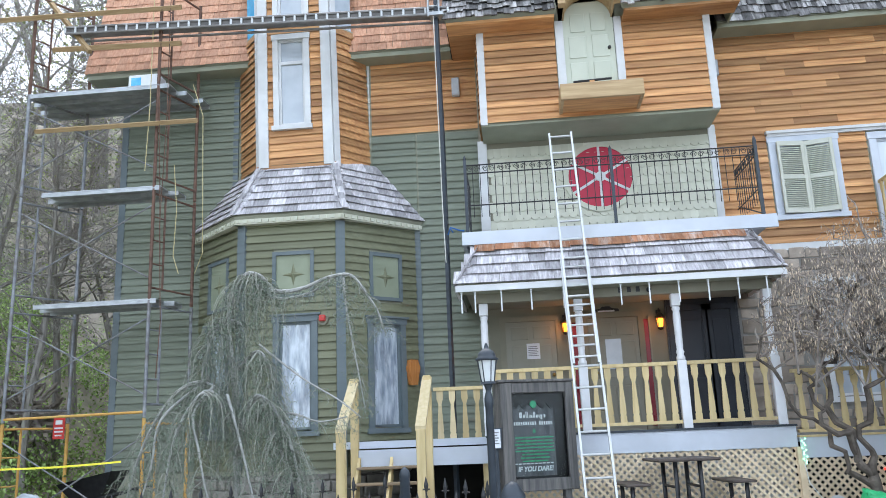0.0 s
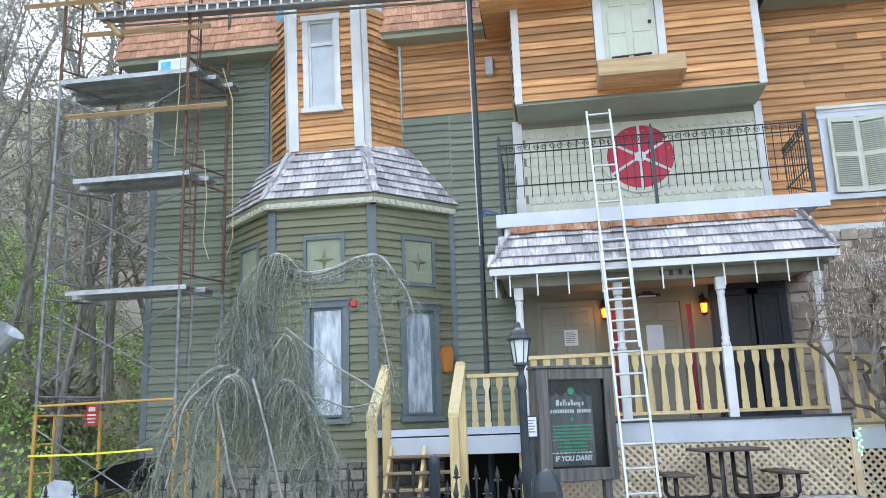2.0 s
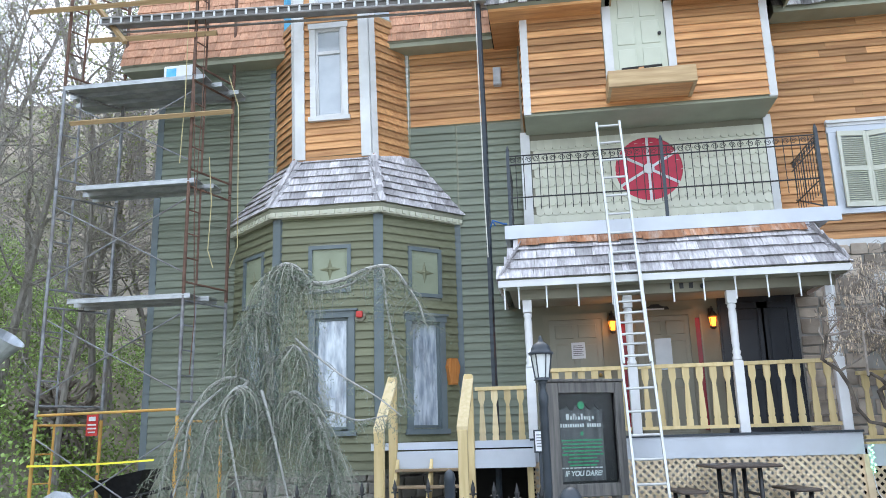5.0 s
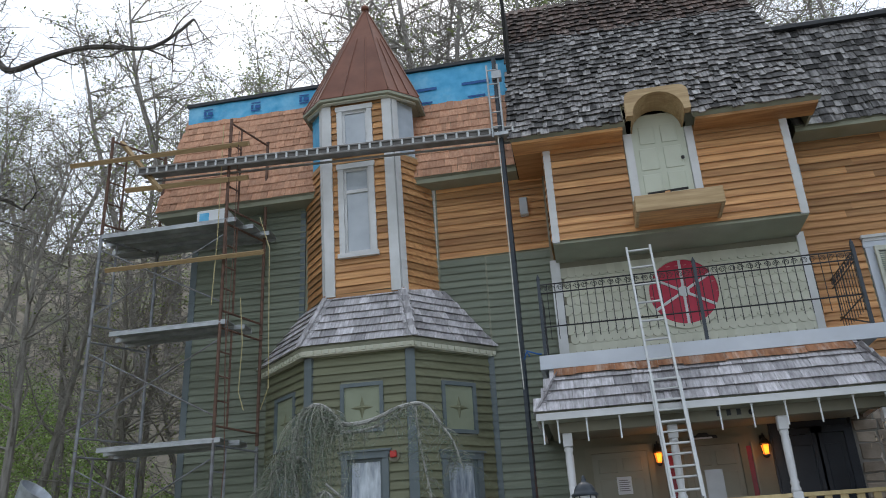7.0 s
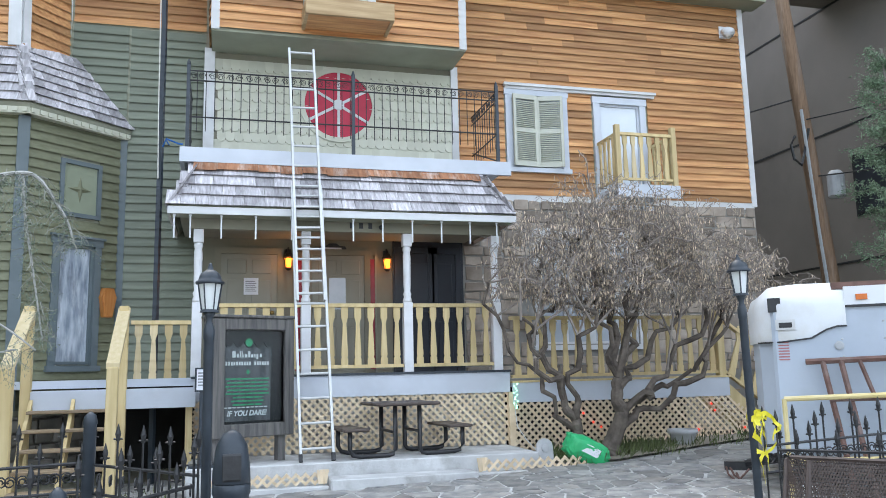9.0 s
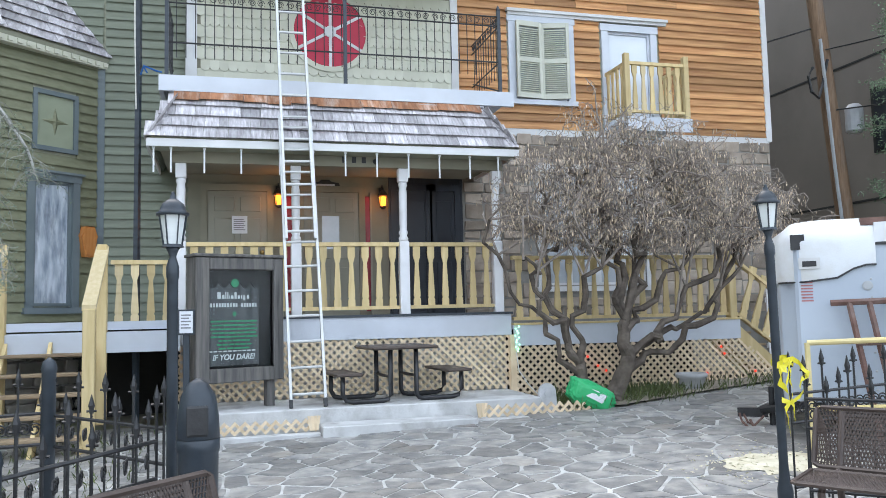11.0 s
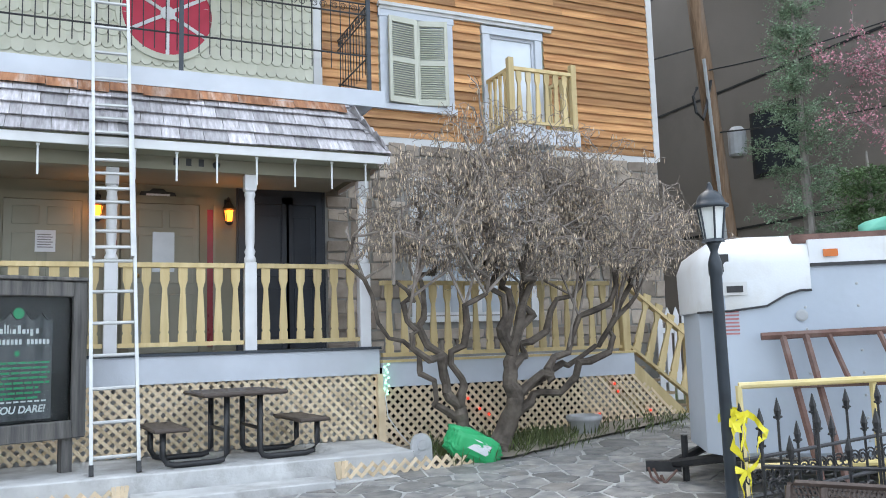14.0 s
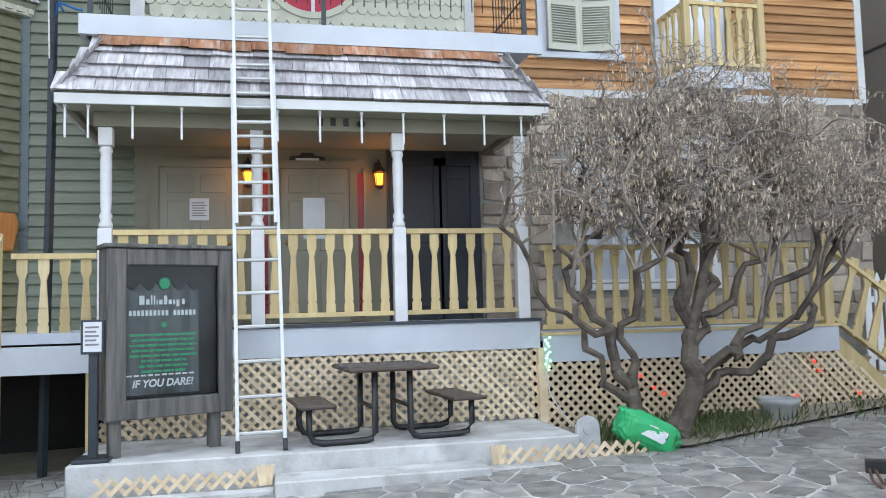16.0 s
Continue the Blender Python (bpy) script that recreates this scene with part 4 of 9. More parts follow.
def door(x0, x1, z0, z1, y, paint, case, label, panels, glass_pane=None, handle_x=None):
    door_no[0] += 1
    d = thing("door_%d" % door_no[0], label, "door", kind="structure")
    part("leaf", boxes((x0, x1, y - 0.03, y, z0, z1)), paint, d)
    for a, b, c, e in panels:
        bm = boxes((x0 + a, x0 + b, y - 0.042, y - 0.03, z0 + c, z0 + e))
        part("panel", bm, paint, d, bevel=0.008)
    part("casing", boxes((x0 - 0.1, x0 - 0.004, y - 0.045, y, z0, z1 + 0.1), (x1 + 0.004, x1 + 0.1, y - 0.045, y, z0, z1 + 0.1), (x0 - 0.004, x1 + 0.004, y - 0.045, y, z1 + 0.004, z1 + 0.1)), case, d)
    if glass_pane:
        a, b, c, e = glass_pane
        part("pane", boxes((x0 + a, x0 + b, y - 0.05, y - 0.04, z0 + c, z0 + e)), pane_grey, d)
    if handle_x:
        bm = bmesh.new()
        tube(bm, [(handle_x, y - 0.03, z0 + 0.95), (handle_x, y - 0.09, z0 + 0.95)], [0.018, 0.018], 8)
        lathe(bm, [(0.012, -0.03), (0.032, -0.015), (0.032, 0.015), (0.012, 0.03)], 10, (handle_x, y - 0.09, z0 + 0.95))
        part("door_handle", bm, brass, d, smooth=True)
    return d


six = [(0.09, 0.38, 0.12, 0.72), (0.46, 0.75, 0.12, 0.72), (0.09, 0.38, 0.86, 1.46), (0.46, 0.75, 0.86, 1.46), (0.09, 0.38, 1.56, 1.78), (0.46, 0.75, 1.56, 1.78)]
door(0.29, 1.13, 1.39, 3.25, -0.025, door_beige, beige, "closed beige panelled porch door with a paper notice", six, handle_x=1.06)
door(1.68, 2.50, 1.39, 3.25, -0.025, door_beige, beige, "closed beige front door with a small window", six, glass_pane=(0.26, 0.52, 1.0, 1.5), handle_x=1.76)
door(3.10, 3.62, 1.39, 3.30, -0.025, door_black, door_black, "blue-black double door leaf", [(0.08, 0.44, 0.15, 0.8), (0.08, 0.44, 0.95, 1.75)], handle_x=3.57)
door(3.66, 4.02, 1.39, 3.30, -0.025, door_black, door_black, "blue-black double door leaf", [(0.06, 0.30, 0.15, 0.8), (0.06, 0.30, 0.95, 1.75)])
tagged(part("trim_porch", boxes((2.97, 2.996, -0.06, -0.022, 1.385, 3.498), (3.0, 4.12, -0.05, -0.022, 3.404, 3.498), (4.125, 4.155, -0.06, -0.022, 1.385, 3.498)), door_black), "blue-black boards round the double door", "trim", kind="structure")
for x in (1.47, 2.62):
    sl = tagged(part("sidelight", boxes((x - 0.055, x + 0.055, -0.05, -0.022, 1.45, 3.2)), dark_red), "narrow dark red sidelight panel beside the door", "panel", group="sidelights")
    part("frame", boxes((x - 0.085, x - 0.058, -0.06, -0.022, 1.4, 3.25), (x + 0.058, x + 0.085, -0.06, -0.022, 1.4, 3.25)), door_beige, sl)
nt = tagged(part("paper_notice", boxes((0.63, 0.85, -0.076, -0.074, 2.62, 2.88)), paper), "white printed paper notice taped to a door", "notice")
for k in range(6):
    part("print_line", boxes((0.655, 0.80 + 0.02 * (k % 2), -0.0775, -0.0765, 2.82 - 0.03 * k, 2.832 - 0.03 * k)), ink, nt)
# scroll-topped name plaque over the door
bm = bmesh.new()
prism(bm, [(-0.2, 0), (0.2, 0), (0.22, 0.03), (0.2, 0.07), (0.1, 0.08), (0.06, 0.115), (-0.06, 0.115), (-0.1, 0.08), (-0.2, 0.07), (-0.22, 0.03)], 0.02, pose(2.0, -0.06, 3.33))
pq = tagged(part("door_plaque", bm, black_iron), "small black scroll-topped plaque over the door", "plaque")
part("lettering", boxes((1.86, 2.14, -0.063, -0.06, 3.352, 3.378)), paper, pq)
# lit porch lanterns
lamp_glow = glow("warm_lantern_glass", (1.0, 0.24, 0.022), 1.7)
for x in (2.86, 1.30):
    ln = thing("porch_lantern", "lit black porch lantern with warm orange glass", "lantern", group="porch lanterns", at=pose(x, -0.05, 3.12))
    part("bracket", boxes((-0.04, 0.04, 0, 0.03, -0.02, 0.22)), black_iron, ln)
    bm = bmesh.new()
    tube(bm, [(0, 0.01, 0.18), (0, -0.06, 0.24), (0, -0.11, 0.2)], 0.012, 6)
    part("arm", bm, black_iron, ln)
    bm = bmesh.new()
    lathe(bm, [(0.085, 0.075), (0.075, 0.10), (0.05, 0.14), (0.02, 0.17), (0.015, 0.2)], 8, (0, -0.11, 0))
    part("cap", bm, black_iron, ln)
    bm = bmesh.new()
    lathe(bm, [(0.042, -0.075), (0.060, 0.06)], 8, (0, -0.11, 0))
    part("glass", bm, lamp_glow, ln, "warm glowing glass")
    bm = bmesh.new()
    for k in range(4):
        a = math.pi / 4 + k * math.pi / 2
        tube(bm, [(0.05 * math.cos(a), -0.11 + 0.05 * math.sin(a), -0.095), (0.071 * math.cos(a), -0.11 + 0.071 * math.sin(a), 0.08)], 0.006, 4)
    lathe(bm, [(0.02, -0.13), (0.052, -0.10), (0.052, -0.088)], 8, (0, -0.11, 0))
    part("cage", bm, black_iron, ln)
    bulb = new("porch_lantern_light", bpy.data.lights.new("porch_lantern_light", "POINT"))
    bulb.data.energy, bulb.data.color, bulb.data.shadow_soft_size = 1.6, (1.0, 0.42, 0.12), 0.06
    bulb.parent = ln
    bulb.matrix_basis = pose(0, -0.24, -0.02)
# number bars on the beam
nb = thing("house_number", "three small black number bars on the porch beam", "number")
for k in range(3):
    part("bar", boxes((2.02 + 0.13 * k, 2.075 + 0.13 * k, -1.748, -1.74, 3.39, 3.47)), black_iron, nb)
bm = bmesh.new()
lathe(bm, [(0.012, 0), (0.035, 0.02), (0.04, 0.05), (0.015, 0.075)], 10, (2.46, -1.78, 3.37))
tagged(part("camera_dome", bm, black_iron, smooth=True), "small black dome fixed under the porch beam", "fitting")

# ---------------------------------------------------------------- posts and railings
white_post = surf("white_post_paint", (0.70, 0.71, 0.73), (0.78, 0.79, 0.81), 3, 0.5, bump=0.15, stain=(0.5, 0.49, 0.46), stain_amt=0.4, stain_scale=2)


def porch_post():
    p = thing("porch_post", "white turned wooden porch post", "post", group="porch posts")
    part("base", boxes((-0.065, 0.065, -0.065, 0.065, 1.39, 2.36)), white_post, p, bevel=0.006)
    bm = bmesh.new()
    lathe(bm, [(0.062, 2.36), (0.066, 2.40), (0.048, 2.44), (0.062, 2.48), (0.045, 2.52), (0.052, 2.6), (0.056, 3.02), (0.048, 3.08), (0.064, 3.12), (0.05, 3.16)], 18)
    part("shaft", bm, white_post, p, smooth=True)
    part("capital", boxes((-0.065, 0.065, -0.065, 0.065, 3.16, 3.342)), white_post, p, bevel=0.006)
    return p


pp = porch_post()
pp.matrix_basis = pose(0.0, -1.65, 0)
for x in (1.42, 2.845, 4.16):
    copy_thing(pp, pose(x, -1.65, 0))

bal_half = [(0.047, 0), (0.047, 0.12), (0.035, 0.14), (0.045, 0.165), (0.043, 0.22), (0.031, 0.44), (0.023, 0.58), (0.036, 0.63), (0.047, 0.66), (0.047, 0.80)]
bal_poly = bal_half + [(-w, z) for w, z in reversed(bal_half)]


def baluster_mesh(material):
    bm = bmesh.new()
    prism(bm, bal_poly, 0.028)
    return mesh_of("baluster", bm, material)


bal_me, bal_pale = baluster_mesh(pine), baluster_mesh(pale_pine)


def railing(p, q, z0, z1, label, step=0.176, pale=False, rise=0.0):
    """Pine railing from p to q: top and bottom rails and flat cut balusters; rise lifts the far end."""
    p, q = Vector((*p, 0)), Vector((*q, 0))
    d = q - p
    r = thing("porch_railing", label, "railing", group="pine railings")
    m = frame_of(p, d) if abs(d.x) > abs(d.y) or d.length else Matrix()
    sh = Matrix.Identity(4)
    sh[2][0] = rise / d.length
    m = m @ sh
    for a, b, w in ((z1 - 0.05, z1, 0.055), (z0, z0 + 0.045, 0.046)):
        bm = bmesh.new()
        box(bm, 0, d.length, -w, w * 0.8, a, b, m)
        part("rail", bm, pine, r)
    k = int(d.length / step)
    for i in range(k):
        u = (i + 0.5) * d.length / k
        ob = piece("baluster", bal_pale if pale and i < 2 else bal_me, r, m @ pose(u, -0.035, z0 + 0.0) @ Matrix.Diagonal((1, 1, (z1 - z0 - 0.045) / 0.8, 1)))
    return r


for a, b in ((0.07, 1.35), (1.49, 2.775), (2.915, 4.09)):
    railing((a, -1.65), (b, -1.65), 1.46, 2.345, "pale yellow pine porch railing with flat cut balusters")
railing((-0.80, -1.72), (-0.07, -1.68), 1.33, 2.12, "pine railing beside the entrance stairs", pale=True)
railing((4.32, -1.78), (7.68, -1.78), 1.27, 2.15, "pine railing along the side deck", step=0.18)
tagged(part("railing_post", boxes((7.66, 7.78, -1.86, -1.74, 1.21, 2.28)), pine, bevel=0.008), "square pine end post of the deck railing", "post")
railing((7.78, -1.80), (8.72, -1.80), 1.27, 2.12, "sloping pine stair railing", step=0.16, rise=-0.68)
tagged(part("railing_post", boxes((8.72, 8.84, -1.86, -1.74, gz(8.8, -1.8) - 0.02, 1.58)), pine, bevel=0.008), "square pine post at the stair foot", "post")


tread_wood = surf("worn_brown_stair_treads", (0.26, 0.19, 0.12), (0.38, 0.29, 0.19), 4, 0.75, bump=0.3, stretch=GRAIN_X, rnd=0.2)


def stairs(name, label, steps, x0, x1, y0, y1, z0, z1, axis):
    """Open wooden stairs; the treads go from high to low."""
    s = thing(name, label, "stairs")
    for k in range(steps):
        f0, f1 = k / steps, (k + 1) / steps
        z = z1 + (z0 - z1) * (k + 1) / (steps + 1)
        if axis == "y":
            part("tread", boxes((x0, x1, y0 + (y1 - y0) * f1 - 0.03, y0 + (y1 - y0) * f0, z - 0.035, z)), tread_wood, s, bevel=0.006)
        else:
            part("tread", boxes((x0 + (x1 - x0) * f0, x0 + (x1 - x0) * f1 + 0.03, y0, y1, z - 0.035, z)), tread_wood, s, bevel=0.006)
    for e in (0, 1, 0.5):
        bm = bmesh.new()
        if axis == "y":
            x = x0 + (x1 - x0) * e
            slab_poly(bm, [Vector(v) for v in ((x - 0.02, y0, z1 - 0.08), (x - 0.02, y1, z0 + 0.02), (x - 0.02, y1, z0 - 0.2), (x - 0.02, y0, z1 - 0.38))], (0.04, 0, 0))
        elif e != 0.5:
            y = y0 + (y1 - y0) * e
            slab_poly(bm, [Vector(v) for v in ((x0, y - 0.02, z1 - 0.04), (x1, y - 0.02, z0 + 0.04), (x1, y - 0.02, z0 - 0.15), (x0, y - 0.02, z1 - 0.3))], (0, 0.04, 0))
        else:
            bm.free()
            continue
        part("stringer", bm, pine, s)
    return s


landing = tagged(part("floor_landing", boxes((-1.95, -0.02, -2.05, -1.79, 1.2, 1.26)), grey_fascia), "painted landing at the head of the stairs", "floor", kind="structure")
part("fascia", boxes((-1.95, 0.02, -2.09, -2.05, 1.02, 1.25)), grey_fascia, landing, "pale grey fascia board")
stairs("entrance_stairs", "open pine stairs up to the porch", 5, -1.85, -0.92, -2.1, -3.1, 0.0, 1.24, "y")
stairs("side_stairs", "pine stairs down from the side deck", 4, 7.8, 8.75, -1.76, -0.9, 0.3, 1.2, "x")
for x in (-1.92, -0.85):
    tagged(part("newel_post", boxes((x - 0.055, x + 0.055, -2.12, -2.01, 0.2, 2.28)), pine, bevel=0.008), "square raw pine newel post at the stair head", "post", group="stair newels")
    tagged(part("newel_post", boxes((x - 0.06, x + 0.06, -3.02, -2.90, gz(x, -2.9) - 0.1, 1.52)), pine, bevel=0.008), "square raw pine newel post at the stair foot", "post", group="stair newels")
    bm = bmesh.new()
    slab_poly(bm, [Vector(v) for v in ((x - 0.07, -2.06, 2.26), (x - 0.07, -3.0, 1.56), (x - 0.07, -3.0, 1.50), (x - 0.07, -2.06, 2.20))], (0.14, 0, 0))
    tagged(part("handrail", bm, pale_pine), "sloping raw pine handrail of the entrance stairs", "handrail", group="stair handrails")
part("post", boxes((-0.1, -0.02, -2.0, -1.9, 0.0, 1.2)), pine, landing)

# short white picket fence past the side stairs
pf = thing("picket_fence", "short white wooden picket fence beside the side stairs", "fence")
for k in range(7):
    x = 9.25 + 0.16 * k
    bm = bmesh.new()
    prism(bm, [(-0.05, 0), (0.05, 0), (0.05, 1.30), (0.0, 1.42), (-0.05, 1.30)], 0.02, pose(x, -0.64, gz(x, -0.6)))
    part("picket", bm, white_post, pf)
for z in (0.7, 1.45):
    part("rail", boxes((9.2, 10.3, -0.618, -0.58, z, z + 0.08)), white_post, pf)

# ---------------------------------------------------------------- lattice skirts
strip_me = mesh_of("lattice_strip", boxes((-0.5, 0.5, -0.004, 0.004, -0.017, 0.017)), lattice_wood)


def lattice(x0, x1, z_lo, z_hi, y, label, step=0.075, name="lattice_panel"):
    """Crossing strips clipped to the panel; z_lo and z_hi are functions of x."""
    p = thing(name, label, "lattice", group="lattice skirts", at=None)
    for sgn, off in ((1, 0.0), (-1, -0.009)):
        c0 = x0 - 2.5
        while c0 < x1 + 2.5:
            pts = []
            for i in range(201):
                t = -2.5 + 5.0 * i / 200
                x, z = c0 + t, sgn * t + 0.6
                if x0 <= x <= x1 and z_lo(x) <= z <= z_hi(x):
                    pts.append((x, z))
            if len(pts) > 1:
                (xa, za), (xb, zb) = pts[0], pts[-1]
                L = math.hypot(xb - xa, zb - za) + 0.02
                piece("strip", strip_me, p, pose((xa + xb) / 2, y + off, (za + zb) / 2, 0, -45 * sgn, 0) @ Matrix.Diagonal((L, 1, 1, 1)))
            c0 += step * math.sqrt(2)
    return p


lattice(-0.02, 4.26, lambda x: 0.36, lambda x: 1.08, -1.79, "tan diagonal wooden lattice skirt under the porch")
lattice(4.32, 8.55, lambda x: gz(x, -1.85) + 0.0, lambda x: 0.93 if x < 7.8 else 0.93 - (x - 7.8) * 0.78, -1.86, "tan diagonal wooden lattice skirt under the side deck")
tagged(part("trim_skirt", boxes((4.24, 4.33, -1.87, -1.785, 0.2, 1.08)), lattice_wood), "upright board between the lattice panels", "trim", kind="structure")
tagged(part("wall_skirt", boxes((0.0, 4.24, -1.70, -1.66, 0.3, 1.1)), concrete), "pale board behind the porch lattice", "wall", kind="structure")
# shade behind the lattice, put in as near-black upright sheets
crawl = tagged(part("wall_crawl", boxes((-2.2, 4.28, -0.2, -0.1, -0.2, 1.28), (4.3, 7.8, -0.6, -0.5, 0.0, 1.15)), shade_black), "near-black sheets for the shade under porch and deck", "wall", kind="structure")

# ---------------------------------------------------------------- slab, step, edging
slab = tagged(part("pavement_slab", boxes((-0.05, 4.22, -2.98, -1.7, -0.1, 0.355)), concrete, bevel=0.012), "worn concrete slab before the porch", "slab", kind="structure")
part("lower_step", boxes((1.55, 3.30, -3.36, -2.985, -0.1, 0.20)), concrete, slab, "worn concrete step", bevel=0.012)
part("kerb", boxes((3.305, 4.9, -3.24, -3.12, -0.1, 0.165)), concrete, slab, bevel=0.01)
part("kerb", boxes((0.15, 1.545, -3.24, -3.12, -0.1, 0.12)), concrete, slab, bevel=0.01)
edge_me = mesh_of("edge_strip", boxes((-0.5, 0.5, -0.004, 0.004, -0.016, 0.016)), lattice_wood)
for x0, x1, z in ((0.2, 1.5, 0.13), (3.4, 4.85, 0.17)):
    eg = thing("garden_edging", "low strip of cut wooden lattice along the kerb", "edging", group="lattice edging")
    k = int((x1 - x0) / 0.105)
    for i in range(k):
        x = x0 + (i + 0.5) * (x1 - x0) / k
        for s_ in (1, -1):
            piece("strip", edge_me, eg, pose(x, -3.10 + 0.009 * s_, z + 0.065, 0, 45 * s_, 0) @ Matrix.Diagonal((0.185, 1, 1, 1)))
    for i in range(4):
        piece("strip", edge_me, eg, pose((x1 - 0.02 if x0 < 1 else x0 + 0.02) + 0.03 * (i - 1.5), -3.125 + 0.006 * i, z + 0.085, 0, 90 + 6 * (i - 1.5), 0) @ Matrix.Diagonal((0.16, 1, 1, 1)))

# ---------------------------------------------------------------- flagstone court
flag = surf("grey_flagstone", (0.17, 0.175, 0.18), (0.40, 0.385, 0.36), 6.5, 0.55, bump=1.0, bscale=16, rnd=0.26, stain=(0.17, 0.16, 0.15), stain_amt=0.7, stain_scale=1.6)
flag_far = surf("grey_flagstone_rest", (0.17, 0.175, 0.18), (0.40, 0.385, 0.36), 6.5, 0.55, bump=1.0, bscale=16, rnd=0.26, island=True, stain=(0.23, 0.19, 0.15), stain_amt=0.6, stain_scale=1.2)
joint = surf("pale_mortar_joint", (0.44, 0.445, 0.44), (0.60, 0.60, 0.585), 6, 0.9, bump=0.6, bscale=30, stain=(0.25, 0.24, 0.22), stain_amt=0.8, stain_scale=1.6)
cx0, cx1, cy0, cy1 = -2.6, 12.0, -16.0, -1.6
nxg, nyg = 30, 30
cv = [(cx0 + (cx1 - cx0) * i / nxg, cy0 + (cy1 - cy0) * j / nyg, gz(cx0 + (cx1 - cx0) * i / nxg, cy0 + (cy1 - cy0) * j / nyg) - 0.001) for j in range(nyg + 1) for i in range(nxg + 1)]
cf = [(j * (nxg + 1) + i, j * (nxg + 1) + i + 1, (j + 1) * (nxg + 1) + i + 1, (j + 1) * (nxg + 1) + i) for j in range(nyg) for i in range(nxg)]
court = joined("pavement", cv, cf, joint, label="irregular grey flagstone court with pale mortar joints", kind="structure")
rp_ = random.Random(77)
seeds = []
while len(seeds) < 2300:
    p = (rp_.uniform(cx0, cx1), rp_.uniform(cy0, cy1))
    if all((p[0] - q[0]) ** 2 + (p[1] - q[1]) ** 2 > 0.17 ** 2 for q in seeds[-1200:]):
        seeds.append(p)
    elif rp_.random() < 0.004:
        seeds.append(p)
sa = np.array(seeds)
rest_v, rest_f, n_parts = [], [], 0
for i, (sx, sy) in enumerate(seeds):
    if -0.1 < sx < 4.3 and sy > -3.1:
        continue
    d2 = ((sa - sa[i]) ** 2).sum(1)
    poly = [(sx - 0.7, sy - 0.7), (sx + 0.7, sy - 0.7), (sx + 0.7, sy + 0.7), (sx - 0.7, sy + 0.7)]
    for j in np.argsort(d2)[1:22]:
        qx, qy = seeds[j]
        mx_, my_ = (sx + qx) / 2, (sy + qy) / 2
        dx, dy = qx - sx, qy - sy
        L = math.hypot(dx, dy)
        g = 0.006 + 0.008 * ((i * 7 + int(j) * 7) % 3) / 2
        out = []
        for a, b in zip(poly, poly[1:] + poly[:1]):
            da = ((a[0] - mx_) * dx + (a[1] - my_) * dy) / L + g
            db = ((b[0] - mx_) * dx + (b[1] - my_) * dy) / L + g
            if da <= 0:
                out.append(a)
            if (da < 0) != (db < 0):
                t = da / (da - db)
                out.append((a[0] + t * (b[0] - a[0]), a[1] + t * (b[1] - a[1])))
        poly = out
        if len(poly) < 3:
            break
    if len(poly) < 3:
        continue
    poly = [(min(max(x, cx0), cx1), min(max(y, cy0), cy1)) for x, y in poly]
    rough_ = []
    for (ax_, ay_), (bx_, by_) in zip(poly, poly[1:] + poly[:1]):
        cut_ = min(3, 1 + int(math.hypot(bx_ - ax_, by_ - ay_) / 0.1))
        for q_ in range(cut_):
            f_ = (q_ + (0.05 if q_ == 0 else 0.0)) / cut_
            e_ = 1.0 - (0.03 if q_ == 0 else 0.0) * rp_.random() - rp_.uniform(0.0, 0.055)
            rough_.append((sx + (ax_ + (bx_ - ax_) * f_ - sx) * e_, sy + (ay_ + (by_ - ay_) * f_ - sy) * e_))
    poly = rough_
    lift = rp_.uniform(0.003, 0.008)
    k = len(poly)
    top = [(x, y, gz(x, y) + lift) for x, y in poly]
    low = [(sx + (x - sx) * 1.03, sy + (y - sy) * 1.03, gz(x, y) - 0.02) for x, y in poly]
    f = [tuple(range(k))] + [(a, a + k, (a + 1) % k + k, (a + 1) % k) for a in range(k)]
    if -0.5 < sx < 8.2 and -7.3 < sy < -1.9 and n_parts < 300:
        n_parts += 1
        me = bpy.data.meshes.new("flagstone")
        me.from_pydata(top + low, [], f)
        me.materials.append(flag)
        o = new("flagstone", me)
        o.parent = court
    else:
        b0 = len(rest_v)
        rest_v += top + low
        rest_f += [tuple(v + b0 for v in q) for q in f]
joined("flagstone_rest", rest_v, rest_f, flag_far, court)

# ---------------------------------------------------------------- arched door in the hanging box, hood, ledge
pale_door = surf("pale_sage_door_paint", (0.50, 0.53, 0.43), (0.57, 0.60, 0.50), 2, 0.55, bump=0.08, stain=(0.45, 0.48, 0.4), stain_amt=0.3)
beam_wood = surf("weathered_beam_wood", (0.42, 0.29, 0.15), (0.56, 0.41, 0.24), 3, 0.7, bump=0.25, stretch=GRAIN_X, stain=(0.24, 0.13, 0.06), stain_amt=0.6)
ad = thing("door_arched", "closed pale sage arched door high in the wall", "door", kind="structure")
bm = bmesh.new()
prism(bm, [(-0.43, 0), (0.43, 0), (0.43, 1.3)] + [(0.43 * math.cos(a), 1.3 + 0.43 * math.sin(a)) for a in (math.pi * k / 12 for k in range(1, 12))] + [(-0.43, 1.3)], 0.05, pose(2.0, BY - 0.0, 7.0))
part("leaf", bm, pale_door, ad)
